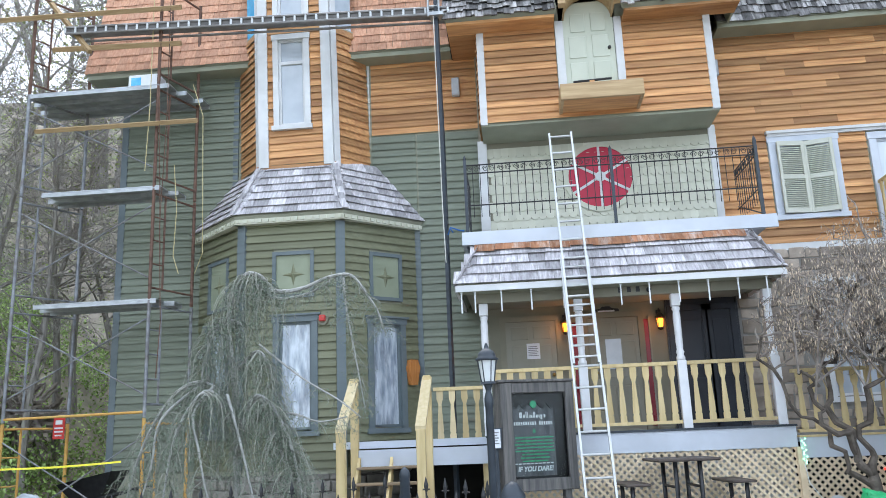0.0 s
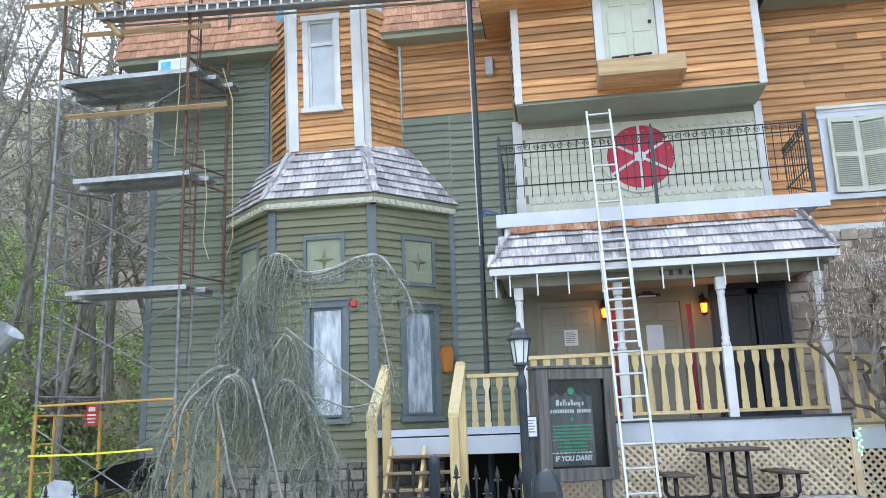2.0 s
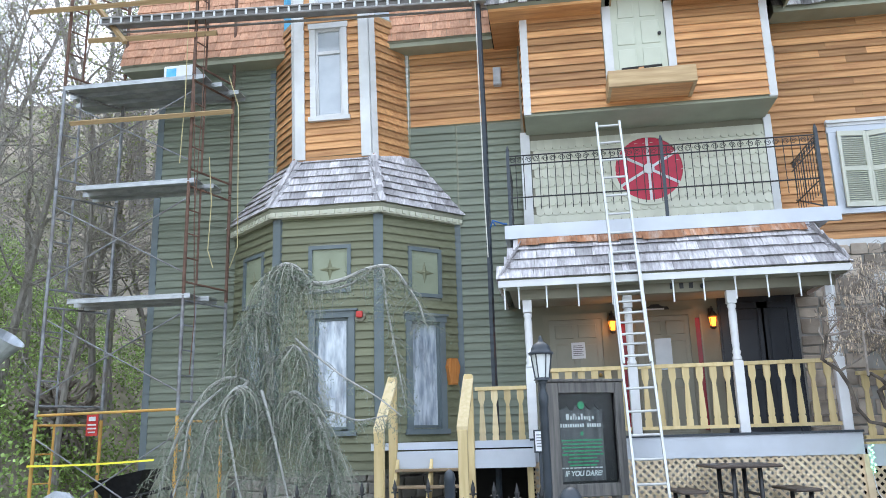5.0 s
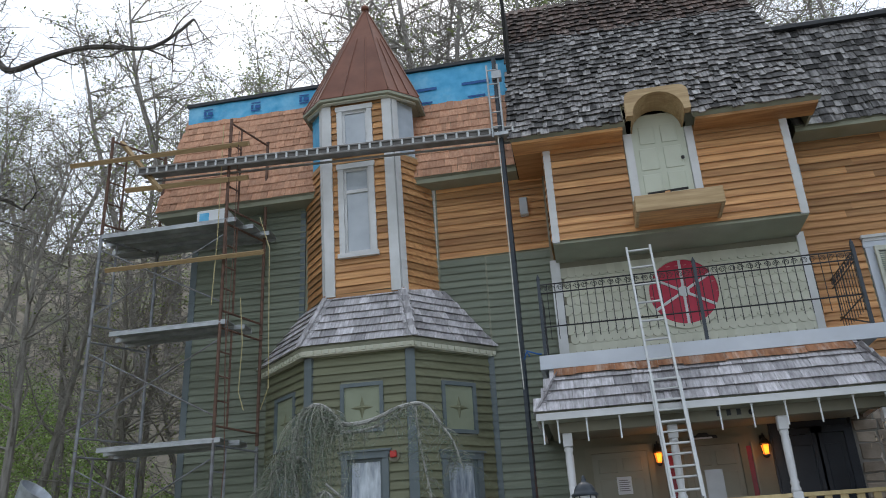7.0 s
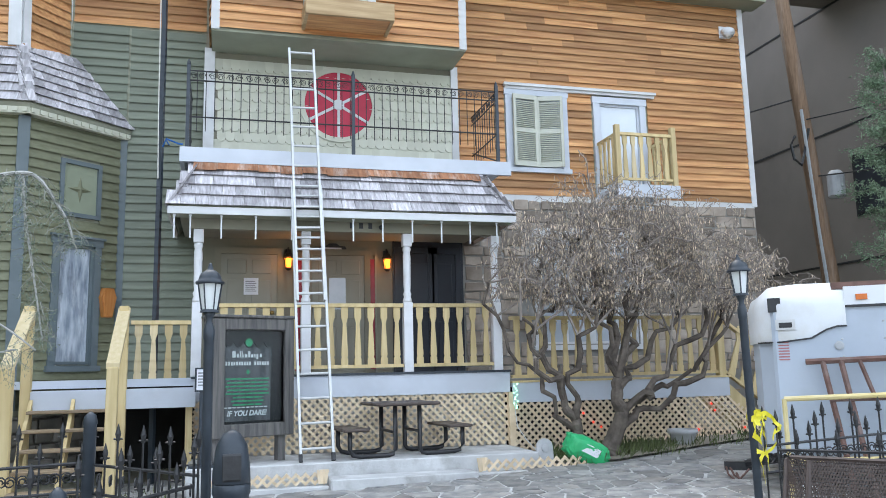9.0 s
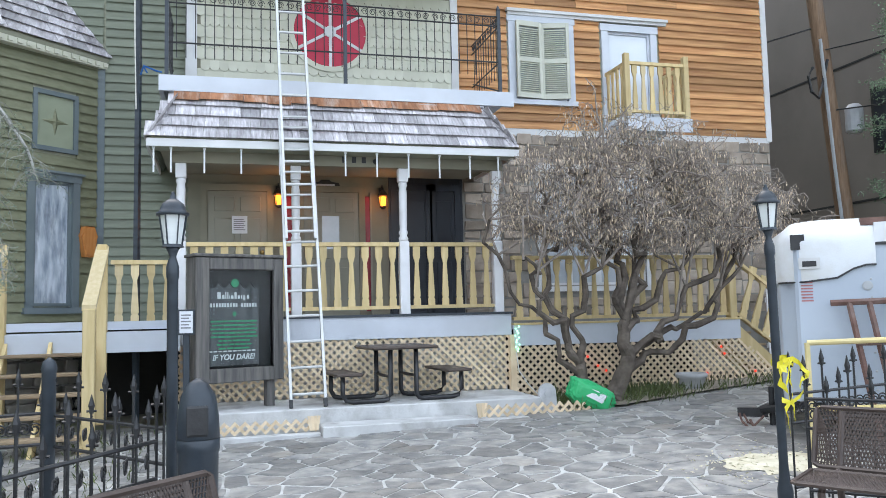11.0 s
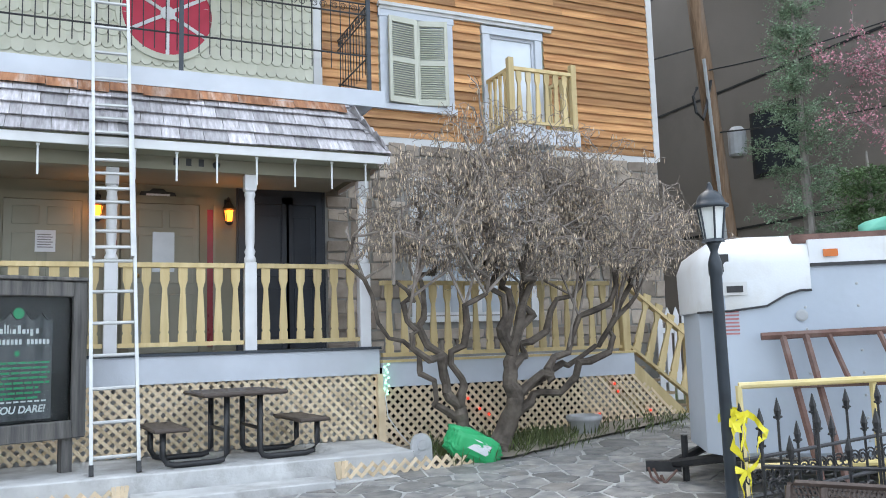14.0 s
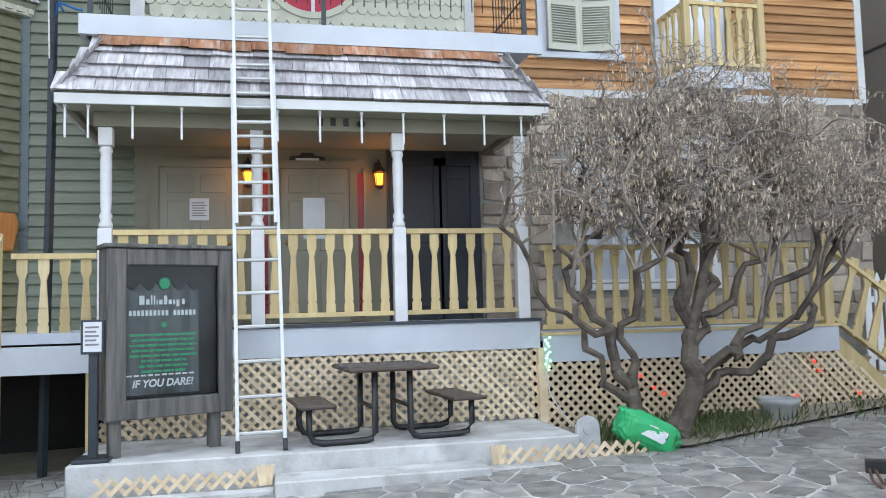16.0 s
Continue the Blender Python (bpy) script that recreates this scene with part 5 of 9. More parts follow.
for a, b, c, d in ((-0.34, -0.05, 0.1, 0.5), (0.05, 0.34, 0.1, 0.5), (-0.34, -0.05, 0.58, 0.98), (0.05, 0.34, 0.58, 0.98), (-0.3, -0.05, 1.06, 1.4), (0.05, 0.3, 1.06, 1.4)):
    part("panel", boxes((2.0 + a, 2.0 + b, BY - 0.014, BY, 7.0 + c, 7.0 + d)), pale_door, ad, bevel=0.006)
bm = bmesh.new()
lathe(bm, [(0.012, -0.03), (0.03, -0.015), (0.03, 0.015), (0.012, 0.03)], 10, (2.33, BY - 0.05, 7.72))
part("door_handle", bm, black_iron, ad, smooth=True)
part("casing", boxes((1.44, 1.575, BY - 0.05, BY + 0.02, 6.86, 8.28)), white_trim, ad)
part("casing", boxes((2.435, 2.56, BY - 0.05, BY + 0.02, 6.86, 8.28)), white_trim, ad)
bm = bmesh.new()
arc = [(0.40 * math.cos(a), 0.38 * math.sin(a)) for a in (math.pi * k / 16 for k in range(17))]
outer = [(0.51 * math.copysign(abs(math.cos(a)) ** 0.3, math.cos(a)), 0.47 * max(0.0, math.sin(a)) ** 0.3) for a in (math.pi * k / 16 for k in range(17))]
for k in range(16):
    prism(bm, [arc[k], outer[k], outer[k + 1], arc[k + 1]], 0.16, pose(2.0, -1.56, 8.30))
    prism(bm, [arc[k], (arc[k][0] * 1.06, arc[k][1] * 1.06), (arc[k + 1][0] * 1.06, arc[k + 1][1] * 1.06), arc[k + 1]], 0.75, pose(2.0, -1.40, 8.30))
hood = tagged(part("arch_hood", bm, beam_wood), "raw wooden arched hood cut into the roof edge", "hood")
ledge = thing("ledge_box", "heavy raw timber ledge box below the arched door", "ledge", at=pose(2.07, -1.28, 6.58))
part("front_board", boxes((-0.66, 0.66, -0.33, -0.28, 0, 0.27)), beam_wood, ledge, bevel=0.006)
part("side_board", boxes((-0.66, -0.61, -0.28, 0.31, 0, 0.27)), beam_wood, ledge)
part("side_board", boxes((0.61, 0.66, -0.28, 0.31, 0, 0.27)), beam_wood, ledge)
part("bottom_board", boxes((-0.61, 0.61, -0.28, 0.31, 0.02, 0.06)), cedar, ledge)
part("top_board", boxes((-0.61, 0.61, -0.28, 0.31, 0.22, 0.25)), beam_wood, ledge)
bar = thing("iron_rest", "dark iron bar on a short stub above the ledge", "bar", at=pose(1.95, -1.35, 6.85))
part("stub", boxes((-0.04, 0.04, -0.03, 0.03, 0, 0.13)), cedar, bar)
bm = bmesh.new()
tube(bm, [(-0.3, 0, 0.13), (0.32, 0, 0.15)], 0.02, 6)
part("rod", bm, black_iron, bar)

# ---------------------------------------------------------------- small fixtures on the walls
grey_plastic = surf("grey_fitting_plastic", (0.36, 0.38, 0.40), (0.44, 0.46, 0.48), 6, 0.5, bump=0.05)
white_plastic = surf("white_fitting_plastic", (0.66, 0.68, 0.70), (0.74, 0.76, 0.78), 6, 0.4, bump=0.05)
red_paint = surf("red_alarm_paint", (0.45, 0.03, 0.025), (0.55, 0.05, 0.04), 6, 0.4, bump=0.05)


def wall_box(name, label, x, y, z, w, h, d, material):
    b = thing(name, label, "fitting", at=pose(x, y, z))
    part("case", boxes((-w / 2, w / 2, -d, 0, -h / 2, h / 2)), material, b, bevel=0.012)
    part("lens", boxes((-w / 2 + 0.02, w / 2 - 0.02, -d - 0.004, -d, -h / 2 + 0.02, -h / 2 + 0.06)), grey_plastic, b)
    return b


wall_box("wall_lamp_box", "grey wedge wall lamp on the cedar boards", -0.37, -0.02, 7.63, 0.14, 0.34, 0.12, grey_plastic)
wall_box("wall_lamp_box", "grey wedge wall lamp beside the hanging box", 4.25, -0.02, 7.6, 0.13, 0.3, 0.12, grey_plastic)
fl = thing("flood_lamp", "white round flood lamp on the cedar wall", "lamp", at=pose(9.47, -0.03, 7.65))
bm = bmesh.new()
tube(bm, [(0, 0, 0.05), (0.02, -0.1, 0.03), (0.03, -0.2, -0.05)], [0.05, 0.09, 0.11], 12)
part("hood", bm, white_plastic, fl, smooth=True)
part("base_plate", boxes((-0.07, 0.07, -0.02, 0.0, -0.08, 0.16)), white_plastic, fl, bevel=0.005)
al = thing("alarm_bell", "red alarm strobe on a beige round base", "alarm", at=pose(-2.63, -1.03, 3.33))
bm = bmesh.new()
tube(bm, [(0, 0.01, 0), (0, -0.03, 0)], 0.09, 14)
part("base", bm, beige, al)
part("strobe", boxes((-0.05, 0.05, -0.09, -0.03, -0.03, 0.07)), red_paint, al, bevel=0.01)
cof = thing("coffin_box", "small orange wooden coffin-shaped box on the bay wall", "box", at=pose(-1.33, -0.17, 2.27, 0, 0, 41))
cw_ = surf("orange_varnished_wood", (0.40, 0.15, 0.035), (0.5, 0.21, 0.06), 4, 0.45, bump=0.15, stretch=GRAIN_Z)
bm = bmesh.new()
prism(bm, [(-0.06, 0), (0.06, 0), (0.12, 0.29), (0.07, 0.42), (-0.07, 0.42), (-0.12, 0.29)], 0.1, pose(0, -0.1, 0))
part("case", bm, cw_, cof)
bm = bmesh.new()
prism(bm, [(-0.05, 0.02), (0.05, 0.02), (0.1, 0.28), (0.06, 0.4), (-0.06, 0.4), (-0.1, 0.28)], 0.015, pose(0, -0.115, 0))
part("lid", bm, cw_, cof)
wall_box("vent_box", "small dark vent on the bay side", -5.0, -0.17, 2.95, 0.12, 0.16, 0.06, black_iron)

# hanging light tubes along the eave
tube_w = surf("white_plastic_tube", (0.70, 0.73, 0.75), (0.78, 0.8, 0.82), 5, 0.3, bump=0)
for x in (-0.3, -0.1, 0.29, 0.73, 1.2, 1.62, 2.03, 2.44, 2.86, 3.28, 3.7, 4.1):
    tl = thing("light_tube", "thin white hanging light tube under the eave", "light", group="eave light tubes", at=pose(x, -1.98, 3.48))
    bm = bmesh.new()
    tube(bm, [(0, 0, 0), (0, 0, -0.31)], [0.011, 0.011], 6)
    part("tube", bm, tube_w, tl)
    part("clip", boxes((-0.016, 0.016, -0.016, 0.016, -0.02, 0.012)), white_plastic, tl)

# ---------------------------------------------------------------- balcony railing
iron_pick = bmesh.new()
tube(iron_pick, [(0, 0, -0.86), (0, 0, 0.0)], 0.0065, 5)
pick_me = mesh_of("picket", iron_pick, black_iron)


def curl(bm, r, at, flip=1, turns=1.6, wire=0.006, axis="x"):
    pts = []
    for k in range(17):
        a = 2 * math.pi * turns * k / 16
        q = r * (1 - 0.72 * k / 16)
        u, w = flip * q * math.cos(a), q * math.sin(a)
        pts.append((at[0] + (u if axis == "x" else 0), at[1] + (u if axis == "y" else 0), at[2] + w))
    tube(bm, pts, wire, 4)


br = thing("balcony_railing", "black wrought iron balcony railing with scrolls", "railing")
for (xa, ya, xb, yb) in ((-0.19, -1.47, 4.34, -1.47), (-0.19, -1.47, -0.19, -0.16), (4.34, -1.47, 4.34, -0.16)):
    d = Vector((xb - xa, yb - ya, 0))
    for z in (5.63, 5.49, 4.96):
        bm = bmesh.new()
        tube(bm, [(xa, ya, z), (xb, yb, z)], 0.011, 6)
        part("rail", bm, black_iron, br)
    k = int(d.length / 0.118)
    for i in range(1, k):
        p = Vector((xa, ya, 0)) + d * (i / k)
        piece("picket", pick_me, br, pose(p.x, p.y, 5.62))
    k2 = int(d.length / 0.24)
    for i in range(k2):
        p = Vector((xa, ya, 0)) + d * ((i + 0.5) / k2)
        bm = bmesh.new()
        ax = "x" if abs(d.x) > 1 else "y"
        for f in (1, -1):
            curl(bm, 0.05, (p.x + (0.055 * f if ax == "x" else 0), p.y + (0.055 * f if ax == "y" else 0), 5.56), f, axis=ax)
        part("scroll", bm, black_iron, br)
bm = bmesh.new()
tube(bm, [(4.34, -1.4, 4.56), (4.34, -0.2, 5.0)], 0.012, 6)
part("brace", bm, black_iron, br)
for x, y in ((-0.19, -1.47), (2.12, -1.47), (4.34, -1.47)):
    bm = boxes((x - 0.024, x + 0.024, y - 0.024, y + 0.024, 4.5, 5.72))
    tube(bm, [(x, y, 5.72), (x, y, 5.75), (x, y, 5.8)], [0.03, 0.025, 0.006], 8)
    part("post", bm, slate_iron, br)

# small pine balcony on the cedar wall
sb = thing("small_balcony", "small raw pine balcony before the upper window", "balcony")
part("floor", boxes((6.7, 7.84, -0.78, -0.03, 4.34, 4.42)), grey_fascia, sb)
part("apron", boxes((6.68, 7.86, -0.81, -0.78, 4.22, 4.44)), grey_fascia, sb, "pale grey apron board")
for x in (6.74, 7.80):
    part("post", boxes((x - 0.045, x + 0.045, -0.79, -0.70, 4.42, 5.48)), pine, sb, bevel=0.006)
part("rail", boxes((6.78, 7.76, -0.78, -0.71, 5.3, 5.35)), pine, sb)
part("rail", boxes((6.78, 7.76, -0.77, -0.72, 4.52, 4.56)), pine, sb)
for x in (6.74, 7.80):
    part("rail", boxes((x - 0.03, x + 0.03, -0.70, -0.03, 5.3, 5.35)), pine, sb)
    part("rail", boxes((x - 0.02, x + 0.02, -0.70, -0.03, 4.52, 4.56)), pine, sb)
    for j in range(4):
        piece("baluster", bal_me, sb, pose(x, -0.62 + 0.16 * j, 4.54, 0, 0, 90) @ Matrix.Diagonal((0.8, 1, 0.96, 1)))
for j in range(6):
    piece("baluster", bal_pale if j == 1 else bal_me, sb, pose(6.88 + 0.155 * j, -0.76, 4.54) @ Matrix.Diagonal((0.9, 1, 0.96, 1)))

# ---------------------------------------------------------------- extension ladder against the balcony
alu = surf("dull_aluminium", (0.48, 0.49, 0.49), (0.60, 0.61, 0.60), 6, 0.45, metal=0.6, bump=0.08, stain=(0.4, 0.41, 0.42), stain_amt=0.4)
lad = thing("extension_ladder", "long aluminium extension ladder leaning on the balcony", "ladder")
lf, lt = Vector((1.45, -2.82, 0.36)), Vector((1.355, -1.50, 6.02))
ld = (lt - lf)
LL = ld.length
ml = Matrix((Vector((1, 0, 0)) - ld.normalized() * ld.normalized().x, (ld.normalized()).cross(Vector((1, 0, 0))), ld.normalized())).transposed().to_4x4()
ml.translation = lf
for nm, hw, a, b, off in (("base", 0.195, 0.0, 3.65, 0.0), ("fly", 0.172, 2.0, LL, -0.05)):
    for s_ in (-1, 1):
        bm = bmesh.new()
        box(bm, s_ * hw - 0.015, s_ * hw + 0.015, off - 0.035, off + 0.03, a, b, ml)
        part("rail", bm, alu, lad)
        if nm == "base":
            bm = bmesh.new()
            box(bm, s_ * hw - 0.02, s_ * hw + 0.02, -0.05, 0.045, -0.005, 0.09, ml)
            part("foot", bm, black_iron, lad, "black rubber foot")
    bm = bmesh.new()
    tube(bm, [(-hw, 0, 0), (hw, 0, 0)], 0.017, 8)
    rm = mesh_of("rung", bm, alu)
    z = a + 0.15 if nm == "base" else 2.1
    while z < b - 0.02:
        piece("rung", rm, lad, ml @ Matrix.Translation((0, off, z)))
        z += 0.3048

# ---------------------------------------------------------------- sign case
old_wood = surf("grey_weathered_frame_wood", (0.07, 0.07, 0.07), (0.17, 0.163, 0.155), 3, 0.85, bump=0.6, bscale=25, stretch=(9, 9, 0.6), stain=(0.21, 0.195, 0.175), stain_amt=0.75, stain_scale=1.4)
sign_black = surf("black_sign_board", (0.006, 0.006, 0.007), (0.013, 0.013, 0.014), 5, 0.5, bump=0.05)
sign_grey = surf("charcoal_sign_poster", (0.035, 0.036, 0.04), (0.12, 0.122, 0.13), 1.6, 0.6, bump=0.05, stretch=(9, 9, 0.6))
sign_green = surf("green_sign_paint", (0.03, 0.27, 0.12), (0.04, 0.33, 0.16), 6, 0.6, bump=0)
sg = thing("sign_case", "weathered dark wooden sign case with a glazed poster", "sign", at=pose(0.677, -2.53, 0.0, 0, 0, 22) @ Matrix.Diagonal((0.93, 1, 1, 1)))
for x0, x1, z0, z1 in ((-0.57, -0.40, 0.66, 2.08), (0.44, 0.57, 0.66, 2.08)):
    part("frame_board", boxes((x0, x1, -0.1, -0.04, z0, z1)), old_wood, sg, bevel=0.01)
part("frame_board", boxes((-0.40, 0.44, -0.1, -0.04, 1.94, 2.08)), old_wood, sg, bevel=0.01)
part("frame_board", boxes((-0.40, 0.44, -0.1, -0.04, 0.66, 0.82)), old_wood, sg, bevel=0.01)
part("cap_board", boxes((-0.60, 0.60, -0.12, 0.22, 2.085, 2.12)), old_wood, sg, bevel=0.008)
part("case", boxes((-0.57, -0.53, -0.035, 0.2, 0.66, 2.08), (0.53, 0.57, -0.035, 0.2, 0.66, 2.08), (-0.53, 0.53, 0.17, 0.2, 0.66, 2.08), (-0.53, 0.53, -0.035, 0.17, 0.66, 0.70)), old_wood, sg)
for x in (-0.48, 0.42):
    part("leg", boxes((x - 0.05, x + 0.05, -0.04, 0.06, 0.355, 0.66)), old_wood, sg)
part("back_board", boxes((-0.40, 0.44, 0.0, 0.02, 0.82, 1.94)), sign_black, sg)
poster = part("poster", boxes((-0.40, 0.27, -0.012, 0.0, 0.85, 1.80)), sign_grey, sg, "charcoal poster with white and green print")
bm = bmesh.new()
for k in range(5):
    u = -0.40 + 0.14 * k
    prism(bm, [(u, 1.94), (u + 0.14, 1.94)] + [(u + 0.14 - 0.14 * j / 6, 1.80 - 0.07 * math.sin(math.pi * j / 6)) for j in range(7)], 0.02, pose(0, -0.03, 0))
part("swag", bm, sign_black, sg)


def bars(rows, material, y, parent, name="print_bar"):
    for x0, x1, z0, z1 in rows:
        part(name, boxes((x0, x1, y - 0.003, y, z0, z1)), material, parent)


bars([(-0.27, -0.225, 1.61, 1.685), (-0.21, -0.18, 1.61, 1.655), (-0.168, -0.155, 1.61, 1.69), (-0.142, -0.13, 1.61, 1.685), (-0.117, -0.107, 1.61, 1.65), (-0.094, -0.064, 1.61, 1.65), (-0.05, -0.022, 1.61, 1.685), (-0.008, 0.02, 1.61, 1.65), (0.034, 0.05, 1.61, 1.65), (0.064, 0.09, 1.59, 1.65), (0.115, 0.14, 1.61, 1.655)], white_trim, -0.013, poster)
bars([(-0.36 + 0.036 * k, -0.336 + 0.036 * k, 1.515, 1.56) for k in range(17) if k != 10], white_trim, -0.013, poster)
rb = random.Random(3)
for k in range(8):
    h = 0.30 - (0.08 if k > 4 else 0) - 0.02 * (k % 2)
    x = -0.055 - h
    while x < -0.055 + h:
        w = rb.uniform(0.04, 0.1)
        bars([(x, min(x + w, -0.05 + h), 1.343 - 0.044 * k, 1.362 - 0.044 * k)], sign_green, -0.013, poster)
        x += w + 0.012
bars([(-0.38 + 0.062 * k, -0.335 + 0.062 * k, 1.006, 1.02) for k in range(10)], white_trim, -0.013, poster)
bm = bmesh.new()
prism(bm, [(0.05 * math.cos(2 * math.pi * k / 16), 0.05 * math.sin(2 * math.pi * k / 16)) for k in range(16)], 0.01, pose(-0.05, -0.035, 1.79))
part("emblem", bm, sign_green, poster, "round green emblem")
bm = bmesh.new()
prism(bm, [((0.035 if k % 2 else 0.016) * math.cos(2 * math.pi * k / 16), (0.035 if k % 2 else 0.016) * math.sin(2 * math.pi * k / 16)) for k in range(16)], 0.004, pose(-0.05, -0.017, 1.435))
part("emblem", bm, sign_green, poster, "small green star emblem")
txt = bpy.data.curves.new("lettering", "FONT")
txt.body, txt.size, txt.extrude, txt.align_x = "IF YOU DARE!", 0.088, 0.001, "CENTER"
txt.offset, txt.shear = 0.0025, 0.2
to = new("lettering", txt)
to.parent = poster
txt.materials.append(white_trim)
to.matrix_basis = pose(-0.06, -0.015, 0.915, 90, 0, 0)
part("pane", boxes((-0.40, 0.44, -0.045, -0.041, 0.82, 1.94)), glass("sign_glass", ior=1.18), sg).visible_shadow = False
# little framed card on a post beside the case
cd = thing("card_stand", "small framed card on a dark post", "sign", at=pose(0.12, -2.78, 0.355))
part("post", boxes((-0.035, 0.035, -0.03, 0.03, 0, 0.9)), slate_iron, cd, bevel=0.006)
part("foot", boxes((-0.14, 0.14, -0.14, 0.14, 0, 0.03)), slate_iron, cd, bevel=0.006)
part("frame", boxes((-0.09, 0.09, -0.06, -0.03, 0.86, 1.14)), slate_iron, cd, bevel=0.006)
card = part("card", boxes((-0.07, 0.07, -0.064, -0.06, 0.88, 1.12)), paper, cd, "cream printed card")
bars([(-0.055, 0.05 - 0.02 * (k % 2), 1.07 - 0.035 * k, 1.085 - 0.035 * k) for k in range(5)], ink, -0.065, card)

# ---------------------------------------------------------------- picnic table
table_brown = surf("dark_brown_table_coating", (0.055, 0.042, 0.035), (0.085, 0.066, 0.055), 8, 0.5, bump=0.3, bscale=90)
pt = thing("picnic_table", "small picnic table with brown top and black tube frame", "table", at=pose(2.55, -2.42, 0.355, 0, 0, 6))
part("tabletop", boxes((-0.41, 0.41, -0.42, 0.42, 0.62, 0.66)), table_brown, pt, bevel=0.015)
for s_ in (-1, 1):
    part("bench_seat", boxes((s_ * 0.68 - 0.16, s_ * 0.68 + 0.16, -0.42, 0.42, 0.33, 0.365)), table_brown, pt, bevel=0.012)
    for y in (-0.3, 0.3):
        bm = bmesh.new()
        tube(bm, [(s_ * 0.16, y, 0.62), (s_ * 0.16, y, 0.09), (s_ * 0.19, y, 0.045), (s_ * 0.25, y, 0.03), (s_ * 0.62, y, 0.03), (s_ * 0.70, y, 0.05), (s_ * 0.74, y, 0.12), (s_ * 0.74, y, 0.33)], 0.028, 8)
        part("leg", bm, black_iron, pt, smooth=True)
    bm = bmesh.new()
    tube(bm, [(s_ * 0.16, -0.3, 0.3), (s_ * 0.16, 0.3, 0.3)], 0.02, 6)
    part("cross_bar", bm, black_iron, pt)

# ---------------------------------------------------------------- lamp posts
frost = surf("frosted_lamp_glass", (0.62, 0.66, 0.66), (0.72, 0.76, 0.76), 5, 0.35, bump=0.05)


def lamp_post():
    l = thing("lamp_post", "dark slate garden lamp post with a six-sided lantern", "lamp post", group="garden lamp posts")
    bm = bmesh.new()
    lathe(bm, [(0.085, 0.0), (0.085, 0.12), (0.06, 0.2), (0.05, 0.3), (0.05, 1.62), (0.058, 1.64), (0.058, 1.72), (0.045, 1.76), (0.03, 1.80), (0.045, 1.84), (0.07, 1.88)], 16)
    part("post", bm, slate_iron, l, smooth=True)
    bm = bmesh.new()
    lathe(bm, [(0.073, 1.885), (0.112, 2.13)], 6)
    part("glass", bm, frost, l, "frosted glass")
    bm = bmesh.new()
    for k in range(6):
        a = 2 * math.pi * k / 6
        tube(bm, [(0.078 * math.cos(a), 0.078 * math.sin(a), 1.88), (0.12 * math.cos(a), 0.12 * math.sin(a), 2.14)], 0.009, 4)
    lathe(bm, [(0.10, 1.875), (0.09, 1.895), (0.08, 1.9)], 12)
    part("cage", bm, slate_iron, l)
    bm = bmesh.new()
    lathe(bm, [(0.145, 2.13), (0.15, 2.15), (0.12, 2.165), (0.115, 2.19), (0.095, 2.225), (0.06, 2.25), (0.03, 2.265), (0.028, 2.285), (0.018, 2.3), (0.02, 2.31), (0.005, 2.325)], 18)
    part("roof", bm, slate_iron, l, smooth=True)
    return l


lp1 = lamp_post()
for c_ in lp1.children:
    for v in c_.data.vertices:
        v.co.x, v.co.y = v.co.x * 0.62, v.co.y * 0.62
        if v.co.z > 1.6:
            v.co.z = 2.24 - (2.325 - v.co.z) * 0.72
lp1.matrix_basis = pose(0.25, -7.35, gz(0.25, -7.35))
copy_thing(lp1, pose(4.27, -7.31, gz(4.27, -7.31), 1.0, -1.5, 0))
tape_y = surf("yellow_caution_tape", (0.70, 0.62, 0.03), (0.80, 0.72, 0.06), 6, 0.4, bump=0.3, bscale=30)
tp = thing("caution_tape", "crumpled yellow and black caution tape tied round the lamp post", "tape", at=pose(-0.24, -0.29, 0))
rt = random.Random(9)


def ribbon(pts, w, parent, material, name="ribbon"):
    bm = bmesh.new()
    vs = []
    for i, p in enumerate(pts):
        s_ = Vector((rt.uniform(-0.3, 0.3), rt.uniform(-0.3, 0.3), 1)).normalized() * w * rt.uniform(0.45, 0.8)
        vs.append((bm.verts.new(Vector(p) - s_ / 2), bm.verts.new(Vector(p) + s_ / 2)))
    for (a, b), (c, d) in zip(vs, vs[1:]):
        bm.faces.new((a, c, d, b))
    return part(name, bm, material, parent)


tz = gz(4.5, -7) + 0.0
ribbon([(4.54 + 0.075 * math.cos(a), -7.02 + 0.075 * math.sin(a), tz + 0.98 + 0.02 * math.sin(2 * a)) for a in (2 * math.pi * k / 12 for k in range(13))], 0.07, tp, tape_y)
for sx, sz, n in ((-0.10, -0.22, 7), (-0.12, -0.08, 6), (0.11, -0.20, 7), (-0.02, -0.42, 9), (-0.06, -0.52, 9)):
    ribbon([(4.54 + sx * math.sin(math.pi * 0.9 * k / n) + 0.02 * rt.uniform(-1, 1), -7.11 - 0.03 * rt.random(), tz + 1.0 + sz * k / n) for k in range(n + 1)], 0.06, tp, tape_y)
ribbon([(4.46, -7.1, tz + 0.72), (4.52, -7.12, tz + 0.70), (4.6, -7.11, tz + 0.74), (4.66, -7.08, tz + 0.78)], 0.05, tp, tape_y)
ribbon([(4.55 + 0.074 * math.cos(a), -7.02 + 0.079 * math.sin(a), tz + 0.98) for a in (math.pi * (1.35 + 0.08 * k) for k in range(4))], 0.035, tp, black_iron, "print")

